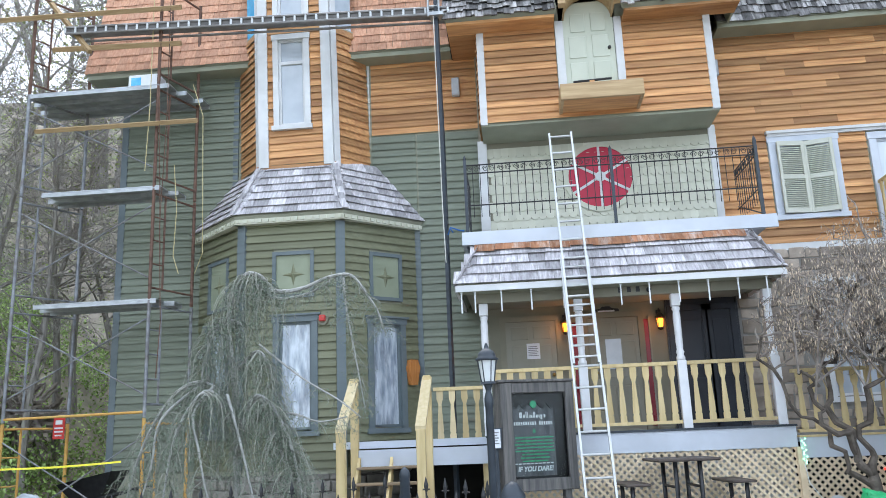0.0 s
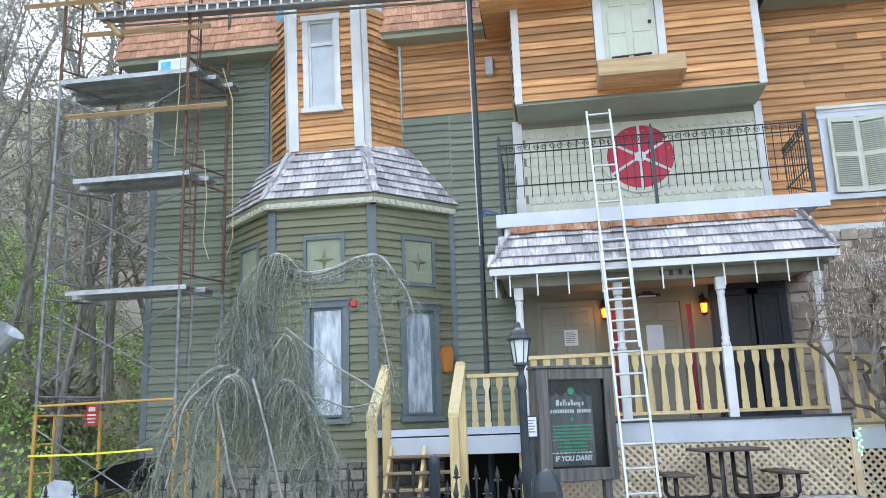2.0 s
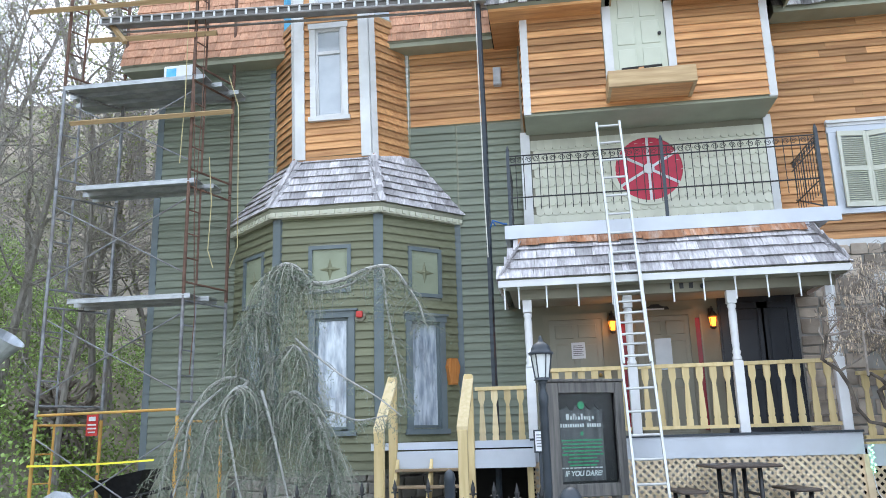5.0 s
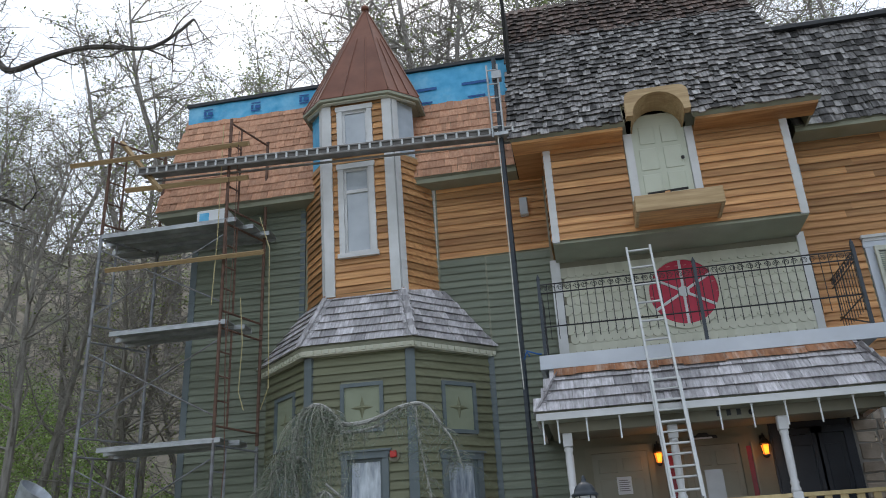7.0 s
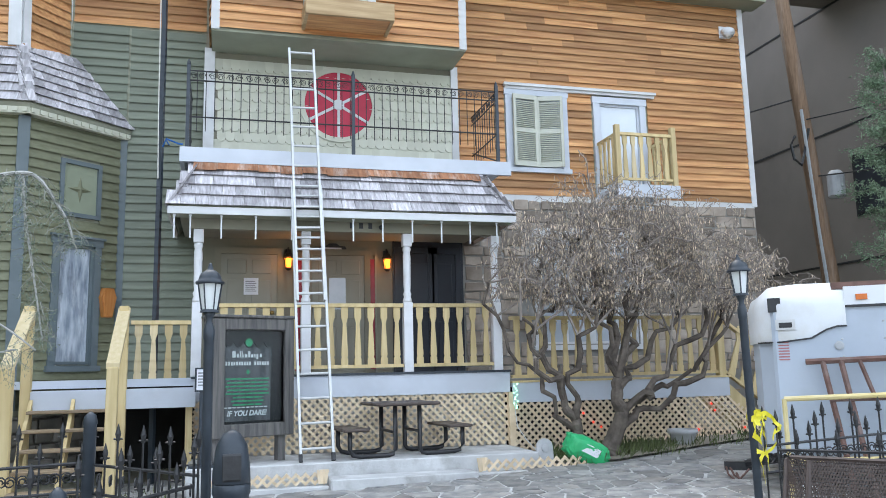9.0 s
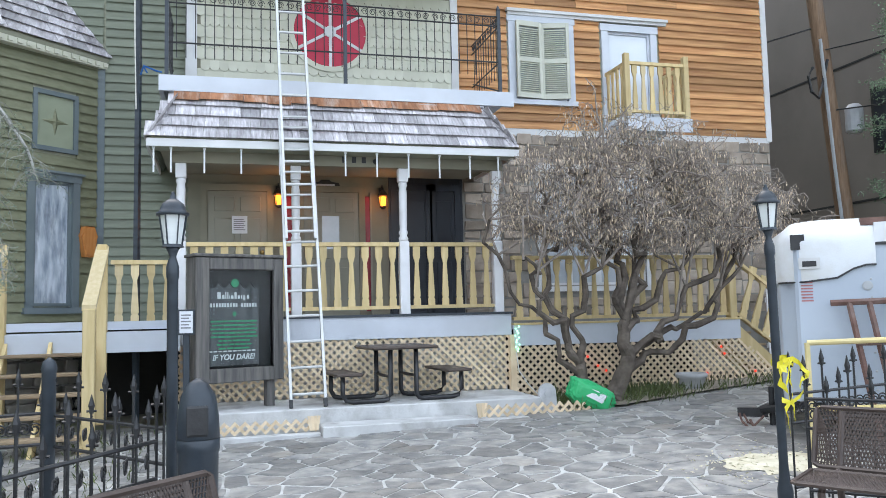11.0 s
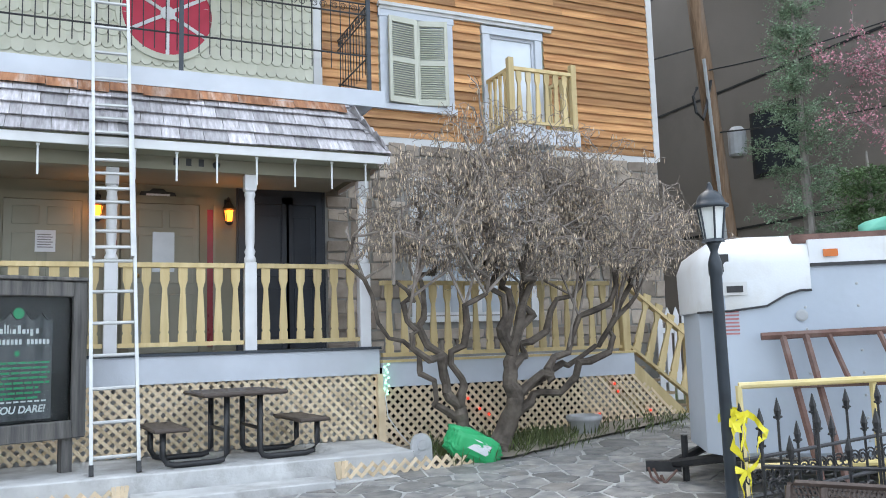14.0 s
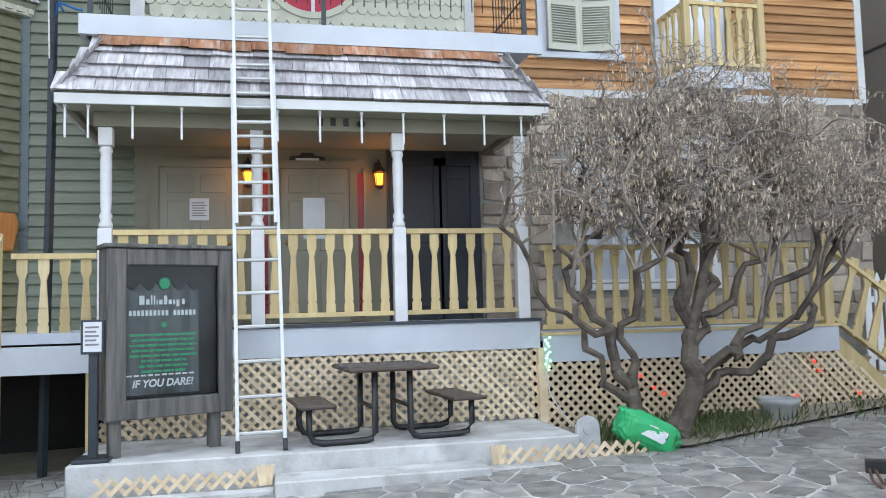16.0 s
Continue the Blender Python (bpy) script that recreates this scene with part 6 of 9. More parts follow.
# ---------------------------------------------------------------- wrought iron fences


def spear(bm, x, y, z):
    tube(bm, [(x, y, z), (x, y, z + 0.03), (x, y, z + 0.05), (x, y, z + 0.12)], [0.012, 0.016, 0.02, 0.002], 6)
    tube(bm, [(x - 0.03, y, z + 0.015), (x + 0.03, y, z + 0.015)], 0.007, 4)


def fence(p, q, height, label, step=0.14, drop=0.0):
    p, q = Vector((*p, 0)), Vector((*q, 0))
    d = q - p
    f = thing("iron_fence", label, "fence", group="wrought iron fences")
    k = max(2, int(d.length / step))
    ax = "x" if abs(d.x) > abs(d.y) else "y"
    for dz in (height - 0.12, height - 0.32, 0.12):
        bm = bmesh.new()
        tube(bm, [Vector((p.x, p.y, gz(p.x, p.y) + dz)), Vector((q.x, q.y, gz(q.x, q.y) + dz))], 0.012, 6)
        part("rail", bm, black_iron, f)
    for i in range(k + 1):
        c = p + d * (i / k)
        z = gz(c.x, c.y)
        bm = bmesh.new()
        top = height + (0.06 if i % 2 == 0 else -0.08)
        tube(bm, [(c.x, c.y, z + 0.02), (c.x, c.y, z + top)], 0.008, 5)
        spear(bm, c.x, c.y, z + top)
        part("picket", bm, black_iron, f)
        if i < k:
            m_ = p + d * ((i + 0.5) / k)
            bm = bmesh.new()
            for s_ in (1, -1):
                curl(bm, 0.045, (m_.x + (0.03 * s_ if ax == "x" else 0), m_.y + (0.03 * s_ if ax == "y" else 0), gz(m_.x, m_.y) + height - 0.22), s_, axis=ax)
            part("scroll", bm, black_iron, f)
    return f


def fence_post(x, y, h, r=0.045):
    bm = bmesh.new()
    lathe(bm, [(r, 0), (r, h - 0.1), (r * 1.15, h - 0.08), (r * 0.9, h - 0.03), (r * 0.2, h)], 12, (x, y, gz(x, y) - 0.02))
    tagged(part("fence_post", bm, slate_iron, smooth=True), "round dark slate fence post with a domed cap", "post", group="fence posts")


fence((-7.6, -6.3), (-0.62, -6.35), 1.02, "black wrought iron fence with spear tips and scrolls")
fence((-0.55, -6.35), (0.2, -7.25), 1.0, "short run of black wrought iron fence beside the lamp post")
fence((-1.7, -9.4), (0.18, -7.5), 0.98, "open wrought iron gate leaf swung towards the street", step=0.13)
fence((4.36, -7.30), (6.4, -7.15), 0.88, "black wrought iron fence with spear tips beside the trailer")
fence((4.40, -7.40), (5.9, -8.78), 0.86, "open wrought iron gate leaf beside the bench", step=0.13)
for x, y, h in ((-0.58, -6.35, 1.28), (-0.46, -8.17, 1.04), (-4.2, -6.3, 1.1), (-7.6, -6.3, 1.1)):
    fence_post(x, y, h)

# ---------------------------------------------------------------- litter bin and benches
bin_ = thing("litter_bin", "dark slate domed litter bin", "bin", at=pose(0.40, -7.66, gz(0.40, -7.66)) @ Matrix.Diagonal((0.50, 0.50, 1.13, 1)))
bm = bmesh.new()
lathe(bm, [(0.19, 0.0), (0.20, 0.03), (0.21, 0.72), (0.225, 0.73), (0.225, 0.78)], 20)
part("body", bm, slate_iron, bin_, smooth=True)
bm = bmesh.new()
lathe(bm, [(0.225, 0.785), (0.215, 0.88), (0.18, 0.98), (0.1, 1.04), (0.02, 1.06)], 20)
part("dome", bm, slate_iron, bin_, smooth=True)
part("flap", boxes((-0.11, 0.11, -0.235, -0.20, 0.8, 0.94)), black_iron, bin_, bevel=0.01)
bench_brown = surf("brown_coated_steel", (0.055, 0.04, 0.035), (0.085, 0.064, 0.055), 10, 0.45, bump=0.15)


def bench(m, label):
    b = thing("bench", label, "bench", group="court benches", at=m)
    for (z0, y0, z1, y1) in ((0.46, 0.05, 0.84, 0.18), (0.43, -0.4, 0.44, 0.0)):
        pts = [Vector((x, y0 + (y1 - y0) * f, z0 + (z1 - z0) * f)) for x, f in ((-0.75, 0.05), (-0.72, 0.0), (0.72, 0.0), (0.75, 0.05), (0.75, 0.95), (0.72, 1.0), (-0.72, 1.0), (-0.75, 0.95), (-0.75, 0.05))]
        bm2 = bmesh.new()
        tube(bm2, pts, 0.017, 6)
        part("rim", bm2, bench_brown, b)
        bm2 = bmesh.new()
        for i in range(76):
            x = -0.74 + 1.48 * i / 75
            for s_ in (1, -1):
                xe = min(0.75, max(-0.75, x + s_ * 0.16))
                a = Vector((x, y0, z0))
                c = Vector((xe, y0 + (y1 - y0), z1))
                tube(bm2, [a, c], 0.0055, 3, cap=False)
        for j in range(1, 14):
            f = j / 14
            tube(bm2, [(-0.75, y0 + (y1 - y0) * f, z0 + (z1 - z0) * f), (0.75, y0 + (y1 - y0) * f, z0 + (z1 - z0) * f)], 0.005, 3, cap=False)
        part("mesh_panel", bm2, bench_brown, b)
    for s_ in (-0.6, 0.6):
        bm = bmesh.new()
        tube(bm, [(s_, -0.36, 0.0), (s_, -0.36, 0.38), (s_, -0.3, 0.42), (s_, 0.0, 0.42), (s_, 0.06, 0.46), (s_, 0.18, 0.82)], 0.022, 8)
        part("leg", bm, bench_brown, b)
        bm = bmesh.new()
        tube(bm, [(s_, 0.03, 0.42), (s_, 0.10, 0.0)], 0.022, 8)
        part("leg", bm, bench_brown, b)
    return b


bench(pose(4.48, -8.47, gz(4.5, -8.5), 0, 0, -55) @ Matrix.Diagonal((1, 1, 0.92, 1)), "brown expanded metal bench before the open gate")
bench(pose(0.05, -8.75, gz(0.0, -8.8), 0, 0, 44), "brown expanded metal bench beside the litter bin")

# ---------------------------------------------------------------- trailer
tr_grey = surf("pale_blue_grey_trailer_skin", (0.40, 0.46, 0.54), (0.47, 0.53, 0.61), 1.2, 0.4, bump=0.1, bscale=20, stain=(0.33, 0.37, 0.42), stain_amt=0.5, stain_scale=0.9)
tr_white = surf("scuffed_white_fibreglass", (0.66, 0.69, 0.72), (0.74, 0.77, 0.80), 1.5, 0.35, bump=0.1, stain=(0.5, 0.48, 0.42), stain_amt=0.5, stain_scale=2)
rust = surf("rusty_brown_steel", (0.10, 0.055, 0.045), (0.19, 0.11, 0.09), 9, 0.7, bump=0.4, stain=(0.26, 0.23, 0.22), stain_amt=0.5, stain_scale=3)
faded_red = surf("faded_red_decal", (0.36, 0.13, 0.13), (0.44, 0.19, 0.19), 8, 0.5, bump=0)
amber = surf("amber_marker_lens", (0.55, 0.13, 0.02), (0.65, 0.18, 0.03), 5, 0.25, bump=0)
yellow_pipe = surf("worn_yellow_pipe", (0.58, 0.47, 0.18), (0.70, 0.58, 0.28), 7, 0.5, bump=0.2, stain=(0.6, 0.55, 0.4), stain_amt=0.5)
TX, TY = 6.05, -5.0
tr = thing("cargo_trailer", "pale blue-grey cargo trailer with a white nose cap", "trailer")
part("body", boxes((TX + 0.12, TX + 4.6, TY, TY + 2.0, 0.5, 1.96)), tr_grey, tr, bevel=0.03)
part("nose", (lambda b: (slab_poly(b, [Vector(v) for v in ((TX + 0.15, TY + 0.02, 0.5), (TX, TY + 0.25, 0.5), (TX - 0.06, TY + 1.0, 0.5), (TX, TY + 1.75, 0.5), (TX + 0.15, TY + 1.98, 0.5))], (0, 0, 1.4)), b)[1])(bmesh.new()), tr_grey, tr)
bm = bmesh.new()
prof = [(1.74, -0.012), (1.96, -0.02), (2.08, 0.03), (2.17, 0.16), (2.20, 0.4)]
rows = []
for zz, inn in prof:
    r_ = []
    for x, y in ((TX + 0.80, TY), (TX + 0.72, TY), (TX + 0.62, TY), (TX + 0.48, TY), (TX + 0.2, TY), (TX + 0.06, TY + 0.1), (TX, TY + 0.25), (TX - 0.08, TY + 1.0), (TX + 0.02, TY + 1.8), (TX + 0.2, TY + 2.0), (TX + 0.80, TY + 2.0)):
        cxn, cyn = TX + 0.80, TY + 1.0
        v = Vector((x, y, 0))
        dv = Vector((cxn - x if abs(x - cxn) > 0.01 else 0, cyn - y, 0))
        v = v + (dv.normalized() * inn if dv.length else dv)
        low = 0.0 if zz > 1.8 else (-0.14 if x < TX + 0.4 else -0.11 if x < TX + 0.5 else -0.03 if x < TX + 0.65 else 0.0)
        r_.append(bm.verts.new((v.x, v.y, zz + low)))
    rows.append(r_)
for a, b in zip(rows, rows[1:]):
    for k in range(len(a) - 1):
        bm.faces.new((a[k], a[k + 1], b[k + 1], b[k]))
bm.faces.new(rows[-1])
edge_ = [v.co + Vector((0, -0.006, 0)) for v in rows[0][:7]]
part("nose_cap", bm, tr_white, tr, "scuffed white fibreglass nose cap", smooth=True)
trim_ = bmesh.new()
tube(trim_, edge_, 0.009, 5)
part("edge_trim", trim_, black_iron, tr, "black rubber edge trim")
part("top_rail", boxes((TX + 0.80, TX + 4.62, TY - 0.015, TY + 0.06, 1.94, 2.12)), tr_white, tr, "white top rail")
part("roof", boxes((TX + 0.7, TX + 4.62, TY + 0.05, TY + 1.95, 2.1, 2.17)), rust, tr, "reddish brown roof sheet")
part("seam", boxes((TX + 0.80, TX + 4.6, TY - 0.02, TY - 0.004, 1.915, 1.94)), black_iron, tr)
part("marker_light", boxes((TX + 0.90, TX + 1.0, TY - 0.035, TY - 0.016, 1.985, 2.04)), amber, tr, "amber marker light")
part("marker_light", boxes((TX + 0.10, TX + 0.22, TY - 0.01, TY + 0.03, 1.90, 2.04)), black_iron, tr)
decal = part("decal", boxes((TX + 0.16, TX + 0.34, TY - 0.026, TY - 0.022, 1.72, 1.82)), white_trim, tr, "white maker's plate")
part("print", boxes((TX + 0.19, TX + 0.31, TY - 0.03, TY - 0.0265, 1.74, 1.79)), black_iron, decal)
for k in range(7):
    part("stripe", boxes((TX + 0.17, TX + 0.27, TY - 0.004, TY - 0.001, 1.42 + 0.028 * k, 1.433 + 0.028 * k)), faded_red, tr)
rv = bmesh.new()
lathe(rv, [(0.012, 0.0), (0.008, 0.006)], 6)
rv_me = mesh_of("rivet", rv, grey_plastic)
for x in (0.75, 1.12, 1.73, 2.34, 2.95):
    for k in range(8):
        piece("rivet", rv_me, tr, pose(TX + x, TY, 0.62 + 0.165 * k, 90))
bm = bmesh.new()
lathe(bm, [(0.04, 0), (0.045, 0.01), (0.03, 0.015)], 14)
o = part("vent", bm, grey_plastic, tr)
o.matrix_basis = pose(TX + 0.72, TY, 1.55, 90)
gtr = gz(7, -5)
for x in (TX + 2.2, TX + 3.0):
    bm = bmesh.new()
    tube(bm, [(x, TY + 0.05, gtr + 0.33), (x, TY + 0.27, gtr + 0.33)], 0.33, 24)
    tyre = part("tyre", bm, black_iron, tr)
    bm = bmesh.new()
    tube(bm, [(x, TY + 0.03, gtr + 0.33), (x, TY + 0.06, gtr + 0.33)], 0.18, 18)
    part("rim", bm, white_plastic, tyre)
bm = bmesh.new()
for y in (TY + 0.4, TY + 1.6):
    tube(bm, [(TX + 0.3, y, 0.46), (TX - 0.24, TY + 1.0, 0.30)], 0.04, 6)
box(bm, TX - 0.46, TX - 0.16, TY + 0.95, TY + 1.05, 0.24, 0.33)
tube(bm, [(TX - 0.12, TY + 1.0, gtr - 0.1), (TX - 0.12, TY + 1.0, 0.55)], 0.03, 8)
part("drawbar", bm, black_iron, tr)
bm = bmesh.new()
tube(bm, [(TX - 0.4, TY + 0.94, 0.27), (TX - 0.36, TY + 0.9, 0.19), (TX - 0.3, TY + 0.9, 0.16), (TX - 0.2, TY + 0.92, 0.26)], 0.012, 5)
tube(bm, [(TX - 0.34, TY + 0.9, 0.22), (TX - 0.30, TY + 0.88, 0.13)], 0.014, 5)
tube(bm, [(TX - 0.44, TY + 0.93, 0.28), (TX - 0.42, TY + 0.9, 0.2), (TX - 0.36, TY + 0.86, 0.15)], 0.012, 5)
part("safety_chain", bm, rust, tr)
teal = surf("teal_tarpaulin", (0.10, 0.42, 0.33), (0.16, 0.52, 0.42), 4, 0.45, bump=0.6, bscale=12)
bm = bmesh.new()
bmesh.ops.create_icosphere(bm, subdivisions=3, radius=1)
for v in bm.verts:
    v.co = Vector((v.co.x * 0.62, v.co.y * 0.4, max(-0.55, v.co.z) * 0.16)) * (1 + 0.18 * noise.noise(v.co * 2.3))
    v.co += Vector((8.05, -4.3, 2.25))
tarp = tagged(part("folded_tarp", bm, teal, smooth=True), "folded teal tarpaulin lying on the trailer roof", "tarpaulin")
TM = pose(5.62, -5.8, 0, 0, 0, -36) @ Matrix.Translation((-TX - 0.1, -TY, 0))
tr.matrix_basis = TM
tarp.matrix_basis = TM
# rusty ladder frame and yellow pipe rack leaning on the trailer
rk = thing("rusty_ladder", "rusty brown steel ladder leaning on its side against the trailer", "ladder")
for a, b in (((6.35, -5.12, 1.40), (8.8, -5.08, 1.46)), ((6.52, -5.25, 1.05), (8.8, -5.22, 1.1))):
    bm = bmesh.new()
    tube(bm, [a, b], 0.03, 6)
    part("rail", bm, rust, rk)
for k in range(7):
    x = 6.85 + 0.34 * k
    bm = bmesh.new()
    tube(bm, [(x - 0.03, -5.12, 1.40 + 0.009 * k), (x + 0.06, -5.25, 1.05 + 0.008 * k)], 0.022, 6)
    part("rung", bm, rust, rk)
for x in (6.5, 6.66):
    bm = bmesh.new()
    tube(bm, [(x, -5.12, 1.40), (x + 0.16, -5.5, 0.15)], 0.028, 6)
    part("leg", bm, rust, rk)
yr = thing("yellow_pipe_frame", "worn yellow scaffold frame standing beside the trailer", "frame")
for a, b in (((5.72, -5.5, 0.1), (5.72, -5.45, 1.06)), ((5.72, -5.45, 1.06), (7.6, -5.3, 1.12)), ((6.62, -5.4, 0.15), (6.62, -5.36, 1.1)), ((7.55, -5.3, 0.2), (7.55, -5.3, 1.12)), ((5.72, -5.48, 0.5), (7.55, -5.3, 0.55))):
    bm = bmesh.new()
    tube(bm, [a, b], 0.024, 8)
    part("pipe", bm, yellow_pipe, yr)

rk.matrix_basis = TM @ Matrix.Translation((0.1, 0, 0))
yr.matrix_basis = TM @ Matrix.Translation((0.5, 0, 0))

# ---------------------------------------------------------------- small things before the lattice
green_bag = surf("green_plastic_sack", (0.02, 0.36, 0.12), (0.04, 0.46, 0.18), 4, 0.35, bump=0.3, bscale=9)
bg = thing("garden_sack", "crumpled green and white plastic garden sack lying half full", "sack", at=pose(4.78, -3.0, gz(4.78, -3.0) + 0.02, 0, 28, -10))
bm = bmesh.new()
bmesh.ops.create_icosphere(bm, subdivisions=5, radius=1)
for v in bm.verts:
    c = v.co.copy()
    flat = Vector((math.copysign(abs(c.x) ** 0.6, c.x) * 0.31, math.copysign(abs(c.y) ** 0.8, c.y) * 0.14, math.copysign(abs(c.z) ** 0.65, c.z) * 0.16))
    crease = 0.16 * noise.noise(c * 1.7 + Vector((3, 1, 0))) + 0.13 * abs(noise.noise(c * 3.6)) + 0.07 * abs(noise.noise(c * 8.0)) + 0.03 * noise.noise(c * 15.0)
    v.co = flat * (0.95 + crease) + Vector((0, 0, 0.15))
patch = bmesh.new()
for f in bm.faces:
    f.normal_update()
    mid_ = f.calc_center_median()
    if f.normal.y < -0.15 and abs(mid_.x - 0.03 - 0.3 * (mid_.z - 0.15)) < 0.10 and 0.12 < mid_.z < 0.23 and noise.noise(mid_ * 22) < 0.22:
        patch.faces.new([patch.verts.new(v.co + f.normal * 0.004) for v in f.verts])
part("sack", bm, green_bag, bg, smooth=True)
part("label_patch", patch, white_plastic, bg, "white printed patch")
grave_s = surf("grey_foam_gravestone", (0.38, 0.39, 0.40), (0.52, 0.53, 0.54), 8, 0.8, bump=0.5)
gs = thing("toy_gravestone", "small grey ornamental gravestone", "ornament", at=pose(4.33, -2.92, gz(4.3, -2.9)))
bm = bmesh.new()
prism(bm, [(-0.12, 0), (0.12, 0), (0.11, 0.22)] + [(0.11 * math.cos(a), 0.22 + 0.11 * math.sin(a)) for a in (math.pi * k / 8 for k in range(1, 8))] + [(-0.11, 0.22)], 0.06)
part("slab", bm, grave_s, gs, bevel=0.008)
bm = bmesh.new()
prism(bm, [(0.05 * math.cos(2 * math.pi * k / 12), 0.21 + 0.05 * math.sin(2 * math.pi * k / 12)) for k in range(12)], 0.012, pose(0, -0.012, 0))
part("relief", bm, grave_s, gs)
po = thing("planter_pot", "low weathered grey stone planter", "planter", at=pose(6.66, -2.35, gz(6.66, -2.35)))
bm = bmesh.new()
lathe(bm, [(0.13, 0), (0.15, 0.03), (0.19, 0.16), (0.215, 0.18), (0.215, 0.23), (0.19, 0.23), (0.17, 0.15)], 20)
part("bowl", bm, grave_s, po, smooth=True)
part("soil", (lambda b: (lathe(b, [(0.175, 0.16), (0.17, 0.19)], 16), b)[1])(bmesh.new()), earth, po)
ls = thing("light_string", "coiled green and white light string at the fascia corner", "light string")
bm = bmesh.new()
tube(bm, [(4.31 + 0.025 * math.cos(k * 1.9), -1.935, 1.18 - 0.016 * k) for k in range(22)], 0.008, 6)
part("coil", bm, white_plastic, ls)
led = glow("green_white_led", (0.35, 1.0, 0.6), 1.3)
for k in range(12):
    bm = bmesh.new()
    bmesh.ops.create_icosphere(bm, subdivisions=1, radius=0.014)
    part("bulb", bm, led, ls, "lit green-white bulb").matrix_basis = pose(4.31 + 0.028 * math.cos(k * 2.4), -1.955, 1.19 - 0.03 * k)
bm = bmesh.new()
tube(bm, [(4.30, -1.93, 0.85), (4.33, -1.93, 0.6), (4.45, -1.95, 0.42), (4.6, -2.0, gz(4.6, -2) + 0.02)], 0.006, 5)
part("cord", bm, white_plastic, ls)
red_l = glow("red_string_bulb", (1.0, 0.06, 0.03), 0.7)
for x, z in ((5.35, 0.75), (5.5, 0.62), (5.62, 0.55), (7.45, 0.82), (7.5, 0.72), (7.2, 0.45), (8.0, 0.45), (5.28, 0.45)):
    bm = bmesh.new()
    bmesh.ops.create_icosphere(bm, subdivisions=1, radius=0.019)
    tagged(part("string_bulb", bm, red_l), "small red bulb of a light string on the lattice", "bulb", group="red string bulbs").matrix_basis = pose(x, -1.9, z)

# ---------------------------------------------------------------- scaffold at the west corner
steel = surf("galvanised_scaffold_steel", (0.15, 0.155, 0.17), (0.32, 0.335, 0.355), 7, 0.5, metal=0.4, bump=0.2, stain=(0.15, 0.11, 0.085), stain_amt=0.7, stain_scale=2.5)
rust_pipe = surf("rusted_scaffold_pipe", (0.10, 0.06, 0.045), (0.19, 0.11, 0.08), 8, 0.7, metal=0.2, bump=0.3)
orange_pipe = surf("orange_yellow_scaffold_paint", (0.50, 0.26, 0.06), (0.62, 0.36, 0.10), 7, 0.55, bump=0.2, stain=(0.45, 0.36, 0.12), stain_amt=0.6)
plank_alu = surf("aluminium_plank", (0.30, 0.315, 0.325), (0.48, 0.50, 0.51), 5, 0.42, metal=0.6, bump=0.15)
plank_wood = surf("rough_scaffold_plank", (0.30, 0.20, 0.10), (0.42, 0.30, 0.16), 4, 0.8, bump=0.3, stretch=GRAIN_X)
sf = thing("scaffold", "tall tube scaffold with aluminium planks and cross braces", "scaffold")
FR = {-5.50: -5.18, -7.88: -7.32}
SY0, SY1 = -1.2, -0.25
levels = [-0.2, 1.90, 3.80, 5.72, 7.62, 9.65]
for li, (za, zb) in enumerate(zip(levels, levels[1:])):
    for xf, xb in FR.items():
        mat_ = orange_pipe if li == 0 else rust_pipe if li >= 4 or (li >= 2 and xf > -6) else steel
        for x, y in ((xf, SY0), (xb, SY1)):
            bm = bmesh.new()
            tube(bm, [(x, y, za), (x, y, zb - 0.02)], 0.029, 8)
            part("standard", bm, mat_, sf)
        k = 5
        for j in range(k):
            z = za + 0.2 + (zb - za - 0.3) * j / (k - 1)
            bm = bmesh.new()
            if j in (0, k - 1):
                tube(bm, [(xf, SY0, z), (xb, SY1, z)], 0.02, 6)
            else:
                tube(bm, [(xf, SY0, z), (xf + (xb - xf) * 0.28, SY0 + (SY1 - SY0) * 0.28, z)], 0.014, 6)
            part("rung", bm, mat_, sf)
        bm = bmesh.new()
        tube(bm, [(xf + (xb - xf) * 0.28, SY0 + (SY1 - SY0) * 0.28, za + 0.2), (xf + (xb - xf) * 0.28, SY0 + (SY1 - SY0) * 0.28, zb - 0.12)], 0.021, 6)
        part("ledger", bm, mat_, sf)
    if li < 4:
        for (a, b) in (((-7.88, SY0), (-5.5, SY0)),):
            for s_ in (0, 1):
                bm = bmesh.new()
                z0_, z1_ = (za + 0.35, zb - 0.3) if s_ else (zb - 0.3, za + 0.35)
                tube(bm, [(*a, z0_), (*b, z1_)], 0.013, 6)
                part("cross_brace", bm, steel, sf)
bm = bmesh.new()
tube(bm, [(-7.88, SY0, 1.95), (-5.5, SY0, 1.98)], 0.022, 8)
part("ledger", bm, orange_pipe, sf)
for z, x0, x1, n in ((3.80, -7.5, -5.38, 2), (5.74, -7.5, -5.38, 2), (7.60, -7.9, -5.3, 3)):
    for k in range(n):
        y = SY0 + 0.14 + 0.36 * k
        pl = thing("scaffold_plank", "grey aluminium scaffold plank", "plank", group="scaffold planks")
        part("deck", boxes((x0 - 0.1 * k, x1 + 0.16 * k, y - 0.16, y + 0.16, z - 0.01, z + 0.01)), plank_alu, pl)
        for s_ in (-0.16, 0.15):
            part("edge", boxes((x0 - 0.1 * k, x1 + 0.16 * k, y + s_, y + s_ + 0.012, z - 0.07, z - 0.012)), plank_alu, pl)
